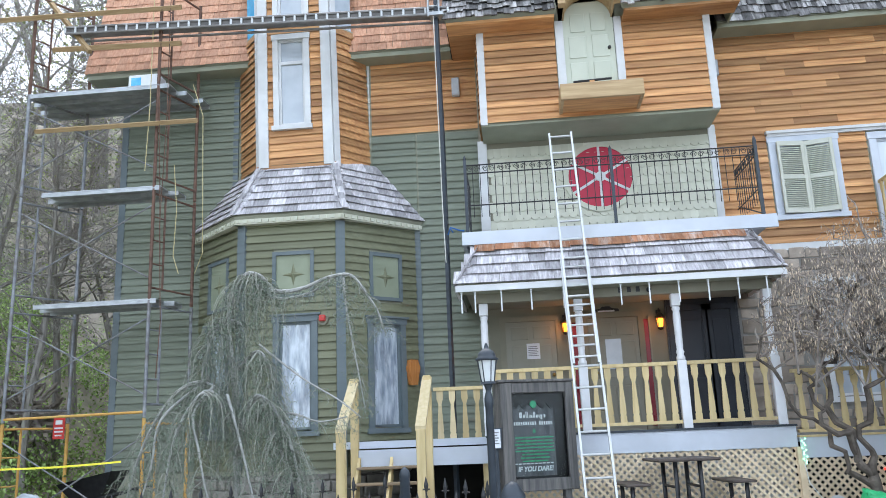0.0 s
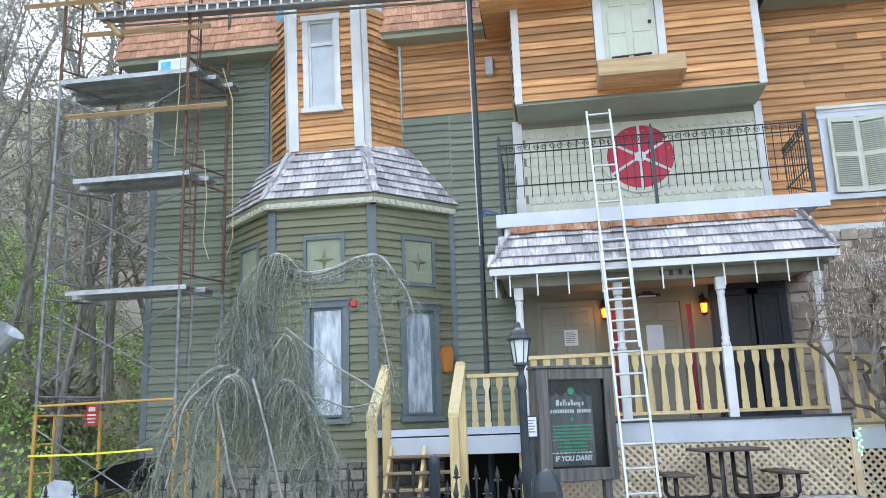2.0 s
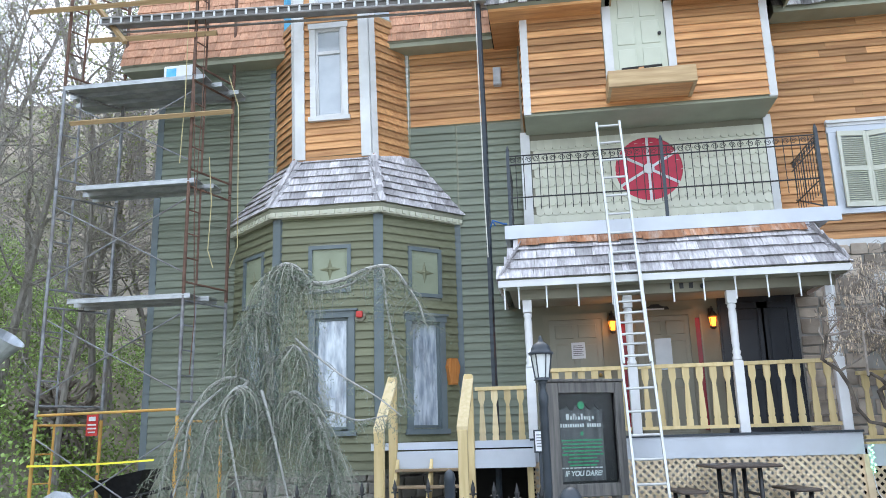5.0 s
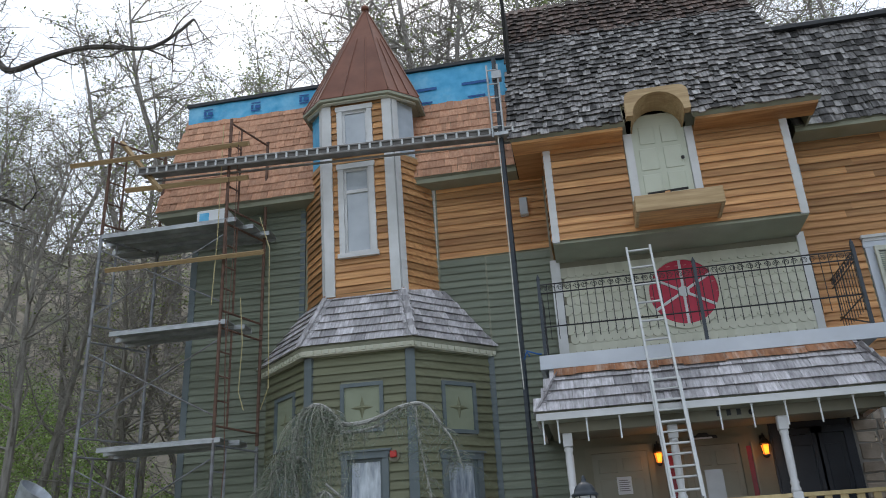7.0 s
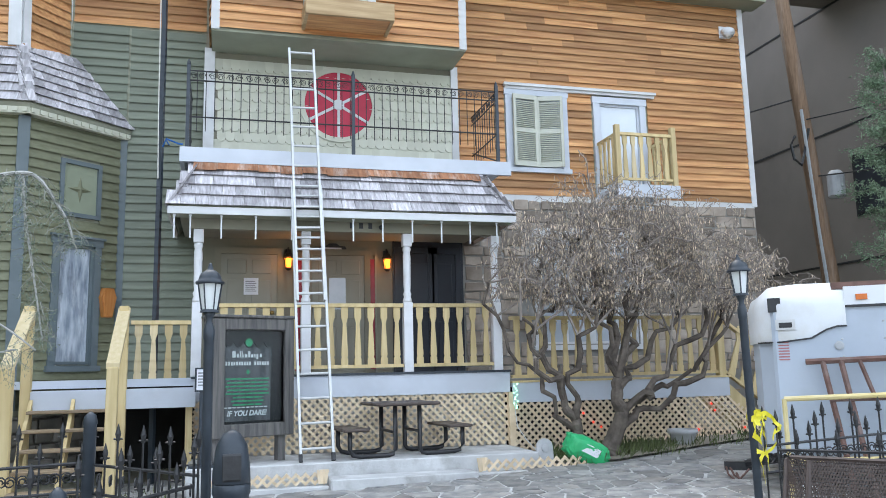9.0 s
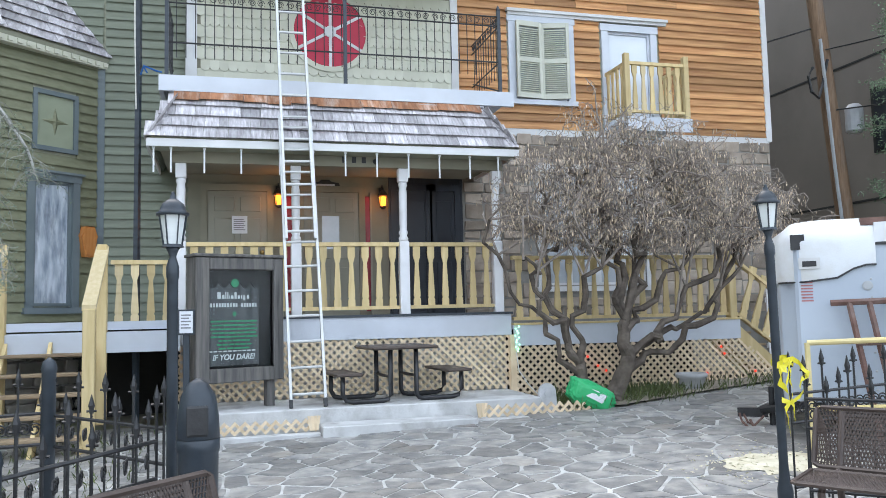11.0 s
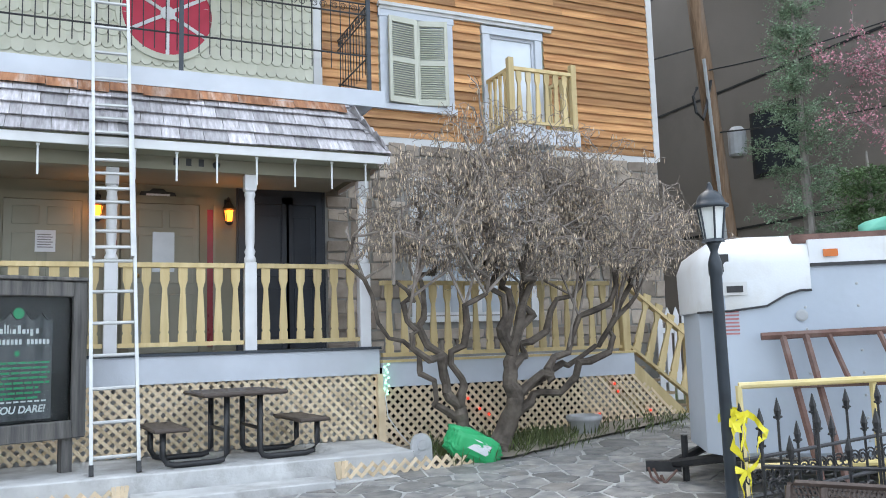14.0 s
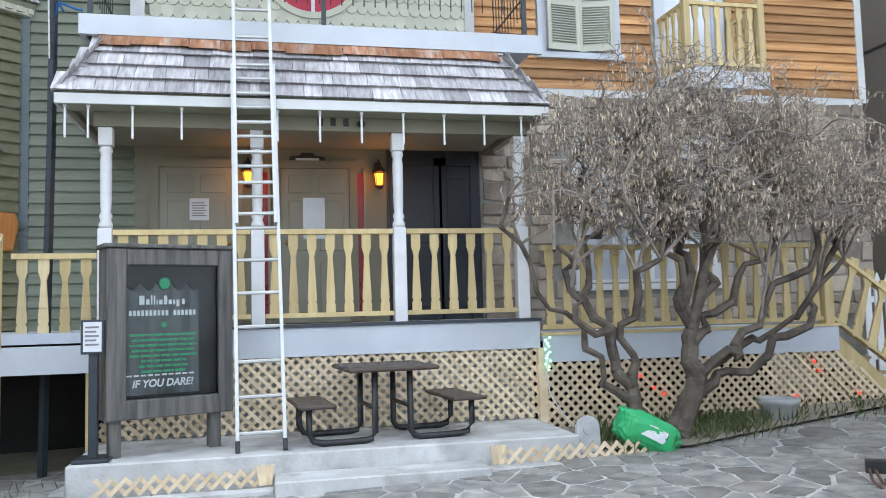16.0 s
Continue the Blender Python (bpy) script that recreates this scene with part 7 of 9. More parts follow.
for a, b, w in (((-7.65, -1.3, 6.86), (-4.74, -1.3, 6.84), 0.05), ((-8.6, -1.32, 9.06), (-5.12, -1.25, 9.04), 0.06), ((-7.42, -1.32, 8.38), (-5.1, -1.25, 8.34), 0.06), ((-7.9, -0.9, 9.7), (-6.7, -1.38, 8.25), 0.05)):
    d = Vector(b) - Vector(a)
    bm = bmesh.new()
    tube(bm, [a, b], w, 4)
    tagged(part("wooden_plank", bm, plank_wood), "rough wooden plank lashed to the scaffold", "plank", group="scaffold planks")
# long aluminium stage from the scaffold to the pump jack pole
stage_alu = surf("dull_weathered_aluminium", (0.20, 0.195, 0.19), (0.34, 0.335, 0.33), 5, 0.5, metal=0.35, bump=0.2, stain=(0.12, 0.10, 0.085), stain_amt=0.6)
st = thing("aluminium_stage", "long ribbed aluminium stage slung across the house front", "stage")
sa_, sb_ = Vector((-7.2, -1.36, 8.66)), Vector((-0.36, -1.36, 8.42))
for dy, dz in ((0, 0.11), (0, -0.01), (0.3, 0.11), (0.3, -0.01)):
    bm = bmesh.new()
    tube(bm, [sa_ + Vector((0, dy, dz)), sb_ + Vector((0, dy, dz))], 0.022, 6)
    part("chord", bm, stage_alu, st)
for k in range(37):
    p = sa_.lerp(sb_, k / 36)
    piece("web", rm, st, Matrix.Translation(p + Vector((0, 0, 0.05))) @ pose(0, 0, 0, 0, 90, 0) @ Matrix.Diagonal((0.3, 1.3, 1.3, 1)))
stage_dark = surf("shaded_stage_web", (0.10, 0.095, 0.09), (0.18, 0.17, 0.16), 6, 0.6, metal=0.3, bump=0.2)
part("side_panel", (lambda b: (slab_poly(b, [sa_ + Vector((0, 0.012, 0.0)), sb_ + Vector((0, 0.012, 0.0)), sb_ + Vector((0, 0.012, 0.10)), sa_ + Vector((0, 0.012, 0.10))], (0, 0.006, 0)), b)[1])(bmesh.new()), stage_dark, st)
part("deck", (lambda b: (slab_poly(b, [sa_ + Vector((0, 0.02, 0.06)), sb_ + Vector((0, 0.02, 0.06)), sb_ + Vector((0, 0.28, 0.06)), sa_ + Vector((0, 0.28, 0.06))], (0, 0, -0.02)), b)[1])(bmesh.new()), stage_alu, st)
pj = thing("pump_jack_pole", "dark steel pump jack pole standing on the court", "pole")
bm = bmesh.new()
tube(bm, [(-0.50, -1.42 - 0.4, 0.0), (-0.53, -1.5, 3.2), (-0.53, -1.42, 6.0), (-0.57, -1.42, 9.9)], 0.042, 4)
part("pole", bm, slate_iron, pj)
part("bracket", boxes((-0.66, -0.42, -1.55, -1.3, 8.3, 8.36), (-0.62, -0.46, -1.5, -1.36, 9.45, 9.6)), plank_alu, pj)
for dx in (-0.68, -0.50):
    bm = bmesh.new()
    tube(bm, [(dx, -1.5, 8.3), (dx - 0.02, -1.46, 9.75)], 0.018, 6)
    part("head_rail", bm, plank_alu, pj)
for k in range(5):
    bm = bmesh.new()
    tube(bm, [(-0.68, -1.49, 8.5 + 0.28 * k), (-0.5, -1.49, 8.5 + 0.28 * k)], 0.012, 6)
    part("head_rung", bm, plank_alu, pj)
rope_y = surf("faded_yellow_rope", (0.46, 0.39, 0.20), (0.56, 0.48, 0.27), 40, 0.9, bump=0.5)
rope_m = surf("white_braided_rope", (0.58, 0.57, 0.52), (0.68, 0.67, 0.62), 40, 0.9, bump=0.5)
for pts, nm, mt_ in (([(-0.60, -1.5, 8.4), (-0.58, -1.52, 6.4), (-0.57, -1.52, 5.0), (-0.55, -1.52, 4.05)], "white rope hanging beside the pole", rope_m),
                     ([(-5.45, -1.3, 9.0), (-5.42, -1.32, 7.4), (-5.35, -1.3, 5.6), (-5.3, -1.3, 4.5)], "rust-coloured rope hanging down the scaffold", rust_pipe),
                     ([(-5.30, -1.28, 9.3), (-5.28, -1.3, 7.0), (-5.33, -1.3, 5.0), (-5.26, -1.28, 3.4), (-5.3, -1.28, 2.5)], "dark rope hanging down the scaffold leg", rust_pipe),
                     ([(-5.62, -1.26, 9.5), (-5.6, -1.28, 7.2), (-5.64, -1.28, 6.0)], "faded rope looped over the scaffold frame", rope_y),
                     ([(-5.16, -1.2, 6.1), (-5.08, -1.22, 5.3), (-5.12, -1.2, 4.5), (-5.02, -1.2, 4.2)], "faded rope tied to the scaffold brace", rope_y),
                     ([(-5.0, -0.9, 7.7), (-4.72, -1.1, 7.0), (-4.68, -1.1, 5.4), (-4.74, -0.9, 4.6), (-4.95, -0.7, 4.3)], "faded yellow rope hanging from the scaffold plank", rope_y)):
    bm = bmesh.new()
    tube(bm, pts, 0.008, 5)
    tagged(part("rope", bm, mt_), nm, "rope", group="ropes")
bm = bmesh.new()
tube(bm, [(-0.5, -1.5, 4.50), (-0.46, -1.58, 4.58), (-0.42, -1.55, 4.52), (-0.46, -1.57, 4.6), (-0.30, -1.56, 4.54), (-0.24, -1.565, 4.53)], 0.012, 6)
tagged(part("blue_strap", bm, print_blue), "blue strap tying the pole to the balcony", "strap")
wb = thing("tool_box", "white and blue plastic box on the top plank", "box", at=pose(-5.85, -0.95, 7.615))
part("body", boxes((-0.26, 0.3, -0.16, 0.16, 0, 0.26)), white_plastic, wb, bevel=0.02)
part("label_patch", boxes((-0.2, -0.02, -0.166, -0.161, 0.05, 0.2)), blue, wb, "blue printed patch")

# ---------------------------------------------------------------- growing things


class Twigs:
    """Collects thin tapered branches and small leaf blades as plain lists."""

    def __init__(self, seed):
        self.v, self.f, self.lv, self.lf = [], [], [], []
        self.r = random.Random(seed)

    def limb(self, pts, radii, sides=3):
        base = len(self.v)
        n = len(pts)
        ref = Vector((0.3, 0.9, 0.2))
        for i, p in enumerate(pts):
            d = (pts[min(i + 1, n - 1)] - pts[max(i - 1, 0)])
            d.normalize()
            u = d.cross(ref)
            if u.length < 0.05:
                u = d.cross(Vector((1, 0, 0.1)))
            u.normalize()
            w = d.cross(u)
            for k in range(sides):
                a = 2 * math.pi * k / sides
                self.v.append(tuple(p + radii[i] * (math.cos(a) * u + math.sin(a) * w)))
        for i in range(n - 1):
            for k in range(sides):
                a, b = base + i * sides + k, base + i * sides + (k + 1) % sides
                self.f.append((a, b, b + sides, a + sides))

    def wander(self, p, d, length, steps, wob, pull=(0, 0, 0)):
        """Points of a crooked path that starts at p towards d."""
        pts, d = [p.copy()], d.normalized()
        for _ in range(steps):
            d = (d + Vector((self.r.gauss(0, wob), self.r.gauss(0, wob), self.r.gauss(0, wob))) + Vector(pull)).normalized()
            pts.append(pts[-1] + d * (length / steps))
        return pts, d

    def blade(self, p, d, length, width):
        """A small leaf of two triangles."""
        d = d.normalized()
        s = d.cross(Vector((self.r.gauss(0, 1), self.r.gauss(0, 1), self.r.gauss(0, 1))))
        if s.length < 1e-3:
            return
        s.normalize()
        b = len(self.lv)
        self.lv += [tuple(p), tuple(p + d * length * 0.5 + s * width / 2), tuple(p + d * length), tuple(p + d * length * 0.5 - s * width / 2)]
        self.lf.append((b, b + 1, b + 2, b + 3))

    def meshes(self, name, bark, leaf=None):
        a = bpy.data.meshes.new(name)
        a.from_pydata(self.v, [], self.f)
        a.materials.append(bark)
        b = None
        if self.lf:
            b = bpy.data.meshes.new(name + "_leaves")
            b.from_pydata(self.lv, [], self.lf)
            b.materials.append(leaf)
        return a, b


bark_grey = surf("grey_brown_bark", (0.185, 0.17, 0.152), (0.34, 0.32, 0.295), 6, 0.9, bump=0.6, stretch=(3, 3, 0.6))
bark_trunk = surf("dark_gnarled_hazel_bark", (0.05, 0.04, 0.033), (0.17, 0.142, 0.116), 7, 0.9, bump=1.0, bscale=28)
bark_twist = surf("brown_grey_hazel_bark", (0.18, 0.15, 0.13), (0.34, 0.30, 0.265), 9, 0.85, bump=0.8, bscale=40)
catkin_m = surf("tan_hazel_catkins", (0.48, 0.38, 0.28), (0.64, 0.53, 0.40), 3, 0.9, bump=0, island=True, rnd=0.35)
spring_leaf = surf("pale_spring_leaves", (0.20, 0.25, 0.09), (0.32, 0.37, 0.15), 1.5, 0.7, bump=0, island=True, rnd=0.4)
bush_leaf = surf("fresh_green_undergrowth", (0.20, 0.31, 0.08), (0.36, 0.49, 0.18), 0.8, 0.7, bump=0, island=True, rnd=0.45)
needle_m = surf("blue_green_needles", (0.11, 0.15, 0.105), (0.22, 0.27, 0.20), 2, 0.8, bump=0, island=True, rnd=0.35)
needle_d = surf("dark_hemlock_needles", (0.05, 0.10, 0.04), (0.12, 0.19, 0.08), 1.2, 0.8, bump=0, island=True, rnd=0.45)
grass_m = surf("dull_green_grass_blades", (0.06, 0.09, 0.03), (0.13, 0.15, 0.06), 2, 0.8, bump=0, island=True, rnd=0.4)

# contorted hazel before the side deck: several crooked stems, weeping twigs hung with catkins
hz_ = Twigs(21)
stems = Twigs(22)
root = Vector((5.22, -2.72, gz(5.2, -2.7) - 0.05))
trunk_a = [root + Vector(v) for v in ((0.08, 0, 0), (0.14, 0.02, 0.2), (0.27, 0.0, 0.42), (0.30, -0.03, 0.62), (0.24, 0.0, 0.86), (0.30, 0.02, 1.08))]
trunk_b = [root + Vector(v) for v in ((-0.06, 0.02, 0), (-0.15, 0, 0.16), (-0.32, -0.02, 0.34), (-0.36, 0, 0.55), (-0.50, 0.02, 0.72))]
ends = []
limbs_ = []
for pts, radii in ((trunk_a, (0.17, 0.125, 0.108, 0.095, 0.088, 0.07)), (trunk_b, (0.13, 0.09, 0.074, 0.068, 0.055))):
    one_ = Twigs(38)
    fine = [a.lerp(b, f) + Vector((one_.r.gauss(0, 0.012), one_.r.gauss(0, 0.012), 0)) for a, b in zip(pts, pts[1:]) for f in (0, 0.33, 0.67)] + [pts[-1]]
    rr_ = [radii[i] + (radii[i + 1] - radii[i]) * f for i in range(len(radii) - 1) for f in (0, 0.33, 0.67)] + [radii[-1]]
    one_.limb(fine, [q * one_.r.uniform(0.86, 1.16) for q in rr_], 11)
    limbs_.append(one_.meshes("stem", bark_trunk)[0])
for k in range(6):
    one_ = Twigs(60 + k)
    a = 1.05 * k
    one_.limb([root + Vector((0.04, 0, 0.14)), root + Vector((0.17 * math.cos(a), 0.17 * math.sin(a), 0.07)), root + Vector((0.36 * math.cos(a), 0.3 * math.sin(a), -0.02))], [0.08, 0.05, 0.012], 6)
    limbs_.append(one_.meshes("root", bark_trunk)[0])
for k, (st0, n0, tx, ty, tz_, r0) in enumerate((
        (trunk_b, 4, -1.15, -0.2, 1.95, 0.04), (trunk_b, 4, -0.75, 0.3, 2.6, 0.042), (trunk_b, 3, -0.30, -0.35, 2.5, 0.042), (trunk_b, 2, -1.45, 0.1, 2.3, 0.034),
        (trunk_a, 5, 0.15, 0.2, 3.1, 0.05), (trunk_a, 5, 0.65, -0.3, 3.0, 0.05), (trunk_a, 4, 1.05, 0.3, 2.9, 0.048), (trunk_a, 3, 1.75, -0.15, 2.35, 0.052),
        (trunk_a, 4, 1.5, 0.15, 2.8, 0.044), (trunk_a, 2, 2.3, 0.05, 2.2, 0.05), (trunk_a, 5, -0.25, 0.1, 2.9, 0.04), (trunk_a, 3, 2.75, 0.2, 2.5, 0.036))):
    p = st0[n0]
    goal = root + Vector((tx, ty, tz_))
    wide = abs(tx) > 1.4
    pts = [p]
    for i in range(1, 17):
        f = i / 16
        q = p.lerp(goal, f) + min(1.0, 3 * f) * Vector((0.10 * math.sin(9.2 * f + k) + 0.075 * math.sin(25 * f + 2 * k) + stems.r.gauss(0, 0.02), 0.09 * math.cos(8.6 * f + k * 2), 0.06 * math.sin(11 * f + k) + 0.06 * math.sin(29 * f + 3 * k) - (0.34 * math.sin(math.pi * f) if wide else 0)))
        pts.append(q)
    one_ = Twigs(40 + k)
    one_.limb(pts, [(r0 * (1 - 0.62 * i / 16) + 0.006) * (1 + 0.16 * math.sin(5.3 * i + k)) for i in range(17)], 7)
    limbs_.append(one_.meshes("stem", bark_trunk)[0])
    ends += [(pts[i], (pts[i] - pts[i - 1]), r0 * (1 - 0.55 * i / 16)) for i in (8, 10, 12, 14, 15, 16)]


def catkins(p, n):
    for _ in range(n):
        q = p + Vector((hz_.r.gauss(0, 0.02), hz_.r.gauss(0, 0.02), 0))
        L = hz_.r.uniform(0.04, 0.085)
        hz_.blade(q, Vector((hz_.r.gauss(0, 0.2), hz_.r.gauss(0, 0.2), -1)), L, 0.0135)


CEN = Vector((6.05, -2.8, 2.85))


def inside(p):
    """The rounded bush outline, flat-bottomed and uneven."""
    q = p - CEN
    k = 1.0 + 0.45 * noise.noise(p * 1.1) + 0.25 * noise.noise(p * 3.1)
    return (q.x / 2.45) ** 2 + (q.y / 1.2) ** 2 + ((q.z / 1.42) ** 2 if q.z > 0 else (q.z / 0.76) ** 2) < k


for p, d, r0 in ends:
    for _ in range(3):
        d1 = (d.normalized() * 0.5 + Vector((hz_.r.gauss(0.12, 0.95), hz_.r.gauss(-0.05, 0.5), hz_.r.gauss(0.45, 0.42)))).normalized()
        L1 = hz_.r.uniform(0.6, 1.7)
        pts, dd = stems.wander(p, d1, L1, 12, 0.42, (0.02, 0, 0.02))
        pts = [q for q in pts if inside(q) or q is pts[0]]
        if len(pts) < 3:
            continue
        hz_.limb(pts, [max(0.005, 0.017 * (1 - 0.7 * i / len(pts))) for i in range(len(pts))], 5)
        for i in range(2, len(pts)):
            for _ in range(2):
                d2 = Vector((hz_.r.gauss(0, 0.8), hz_.r.gauss(0, 0.7), hz_.r.gauss(0.3, 0.6)))
                if hz_.r.random() < 0.38:
                    continue
                t2, _e = hz_.wander(pts[i], d2, hz_.r.uniform(0.22, 0.7), 9, 0.55, (0, 0, -0.08))
                t2 = [q for q in t2 if inside(q)]
                if len(t2) < 3:
                    continue
                hz_.limb(t2, [0.0055 - 0.003 * j / len(t2) for j in range(len(t2))], 3)
                for q in t2[1:]:
                    if hz_.r.random() < 0.6:
                        catkins(q, 1)
                    if hz_.r.random() < 0.3:
                        t3, _e = hz_.wander(q, Vector((hz_.r.gauss(0, 0.8), hz_.r.gauss(0, 0.8), hz_.r.gauss(-0.1, 0.5))), hz_.r.uniform(0.1, 0.3), 6, 0.6, (0, 0, -0.1))
                        hz_.limb(t3, [0.0032] * len(t3), 3)
                        if hz_.r.random() < 0.6:
                            catkins(t3[-1], 2)
hazel = thing("contorted_hazel", "leafless contorted hazel with hanging tan catkins", "tree")
for me in limbs_:
    o = new("root" if me.name.startswith("root") else "stem", me)
    o.parent = hazel
tw_, ck_ = hz_.meshes("crown", bark_twist, catkin_m)
for nm, me in (("crown", tw_), ("catkin", ck_)):
    o = new(nm, me)
    o.parent = hazel
    if nm == "catkin":
        tagged(o, "tan hanging catkins", kind="stuff")

# weeping blue cedar before the bay
wc = Twigs(31)
cb_ = Vector((-2.62, -4.85, gz(-2.62, -4.85)))
# each: course of the branch, radius, first node that bears foliage, strands at a node, shortest and longest strand
arches = [
    ([cb_, (-2.66, -4.85, 1.0), (-2.70, -4.85, 2.0), (-2.78, -4.88, 2.7), (-2.72, -4.9, 3.12), (-2.58, -4.9, 3.32), (-2.42, -4.9, 3.30), (-2.3, -4.9, 3.18)], 0.045, 9, 6, (0.25, 1.5)),
    ([(-2.5, -4.9, 3.2), (-2.2, -4.9, 3.1), (-1.9, -4.88, 3.13), (-1.62, -4.86, 3.24), (-1.36, -4.85, 3.25), (-1.18, -4.84, 3.02), (-1.06, -4.84, 2.82), (-1.0, -4.84, 2.62)], 0.024, 2, 3, (0.06, 0.42)),
    ([(-2.45, -4.92, 3.18), (-2.2, -4.92, 3.02), (-1.85, -4.9, 3.06), (-1.6, -4.88, 3.2)], 0.014, 2, 2, (0.06, 0.5)),
    ([(-1.45, -4.85, 3.22), (-1.42, -4.86, 2.9), (-1.35, -4.86, 2.5), (-1.28, -4.86, 2.1), (-1.22, -4.86, 1.75)], 0.012, 2, 4, (0.08, 0.32)),
    ([(-2.68, -4.85, 1.6), (-2.85, -4.95, 1.98), (-3.08, -5.0, 2.10), (-3.36, -5.02, 1.95), (-3.62, -5.02, 1.55), (-3.8, -5.0, 1.05), (-3.9, -5.0, 0.55)], 0.03, 3, 5, (0.2, 1.2)),
    ([(-2.68, -4.85, 1.5), (-2.8, -5.2, 1.95), (-2.95, -5.35, 1.9), (-3.15, -5.4, 1.5), (-3.25, -5.4, 0.9)], 0.024, 3, 4, (0.3, 1.2)),
    ([(-2.66, -4.85, 1.4), (-2.45, -5.05, 1.86), (-2.25, -5.15, 1.88), (-2.02, -5.2, 1.55), (-1.88, -5.2, 1.1), (-1.8, -5.2, 0.6)], 0.024, 3, 7, (0.2, 1.3)),
    ([(-2.7, -4.85, 2.2), (-2.42, -4.95, 2.42), (-2.25, -4.98, 2.2), (-2.18, -5.0, 1.8), (-2.12, -5.0, 1.3)], 0.018, 2, 6, (0.3, 1.3)),
    ([(-2.62, -4.9, 2.75), (-2.88, -4.95, 2.8), (-3.0, -4.95, 2.45), (-2.98, -4.95, 2.0)], 0.016, 2, 6, (0.3, 1.0)),
    ([(-2.4, -4.95, 2.5), (-1.9, -4.95, 2.1), (-1.5, -4.95, 1.85), (-1.25, -4.95, 1.65)], 0.010, 4, 1, (0.06, 0.3)),
    ([(-2.7, -5.1, 1.95), (-2.55, -5.3, 1.7), (-2.42, -5.35, 1.3), (-2.3, -5.4, 0.9), (-2.22, -5.4, 0.55)], 0.014, 3, 2, (0.1, 0.6)),
    ([(-2.85, -5.1, 2.05), (-2.95, -5.4, 1.75), (-2.86, -5.45, 1.35), (-2.75, -5.5, 0.95), (-2.6, -5.5, 0.6)], 0.014, 3, 2, (0.1, 0.6)),
    ([(-3.05, -5.0, 2.08), (-3.35, -5.3, 1.7), (-3.42, -5.35, 1.2), (-3.55, -5.4, 0.7)], 0.012, 3, 2, (0.1, 0.6)),
    ([(-2.85, -4.95, 2.8), (-3.02, -5.0, 2.3), (-3.0, -5.02, 1.9), (-3.06, -5.05, 1.5)], 0.012, 3, 2, (0.1, 0.5)),
    ([(-2.4, -4.95, 1.75), (-2.0, -5.0, 1.72), (-1.7, -5.0, 1.62), (-1.4, -5.0, 1.66)], 0.010, 4, 2, (0.1, 0.4)),
]


def smooth_path(pts, n):
    pts = [Vector(p) for p in pts]
    out = []
    for i in range(len(pts) - 1):
        p0, p1, p2, p3 = pts[max(i - 1, 0)], pts[i], pts[i + 1], pts[min(i + 2, len(pts) - 1)]
        for k in range(n):
            t = k / n
            out.append(0.5 * ((2 * p1) + (p2 - p0) * t + (2 * p0 - 5 * p1 + 4 * p2 - p3) * t * t + (3 * p1 - p0 - 3 * p2 + p3) * t ** 3))
    return out + [pts[-1]]


pale_bark = surf("pale_grey_cedar_bark", (0.26, 0.26, 0.245), (0.44, 0.44, 0.42), 8, 0.9, bump=0.5)
branches = []
for pts, r0, skip, strands, (short, long_) in arches:
    sp = smooth_path(pts, 6)
    ws = Twigs(32)
    ws.limb(sp, [r0 * (1 - 0.75 * i / len(sp)) + 0.004 for i in range(len(sp))], 6)
    branches.append(ws.meshes("branch", pale_bark)[0])
    for i in range(skip, len(sp)):
        for _ in range(strands):
            L = min(sp[i].z - 0.12, wc.r.uniform(short, long_) * wc.r.uniform(0.5, 1.0))
            if L < 0.05:
                continue
            side = Vector((wc.r.gauss(0, 0.8), wc.r.gauss(0, 1), 0.0))
            n = max(3, int(L / 0.06))
            st_, _e = wc.wander(sp[i] + Vector((wc.r.gauss(0, 0.03), wc.r.gauss(0, 0.05), 0)), side * 0.3, L, n, 0.17, (0, 0, -0.42))
            wc.limb(st_, [0.0042 - 0.003 * j / len(st_) for j in range(len(st_))], 3)
            bare = wc.r.random() < 0.16
            for q in st_[1:]:
                if bare and wc.r.random() < 0.75:
                    continue
                for _ in range(2):
                    e_ = q + Vector((wc.r.gauss(0, 0.035), wc.r.gauss(0, 0.035), wc.r.uniform(-0.06, 0.01)))
                    if wc.r.random() < 0.35:
                        wc.limb([q, e_], [0.002, 0.0015], 3)
                    for _ in range(4):
                        wc.blade(e_ + Vector((wc.r.gauss(0, 0.008), wc.r.gauss(0, 0.008), wc.r.gauss(0, 0.01))), Vector((wc.r.gauss(0, 0.8), wc.r.gauss(0, 0.8), wc.r.gauss(-0.2, 0.7))), wc.r.uniform(0.018, 0.036), 0.0065)
twig_bark = surf("grey_green_cedar_twigs", (0.17, 0.175, 0.145), (0.32, 0.32, 0.28), 5, 0.9, bump=0, island=True, rnd=0.4)
cedar_tree = thing("weeping_cedar", "weeping blue-green cedar with drooping branches", "tree")
for k, me in enumerate(branches):
    new("branch" if k else "trunk", me).parent = cedar_tree
b_, c_ = wc.meshes("crown", twig_bark, needle_m)
for nm, me in (("crown", b_), ("needles", c_)):
    o = new(nm, me)
    o.parent = cedar_tree
    if nm == "needles":
        tagged(o, "blue-green needles", kind="stuff")


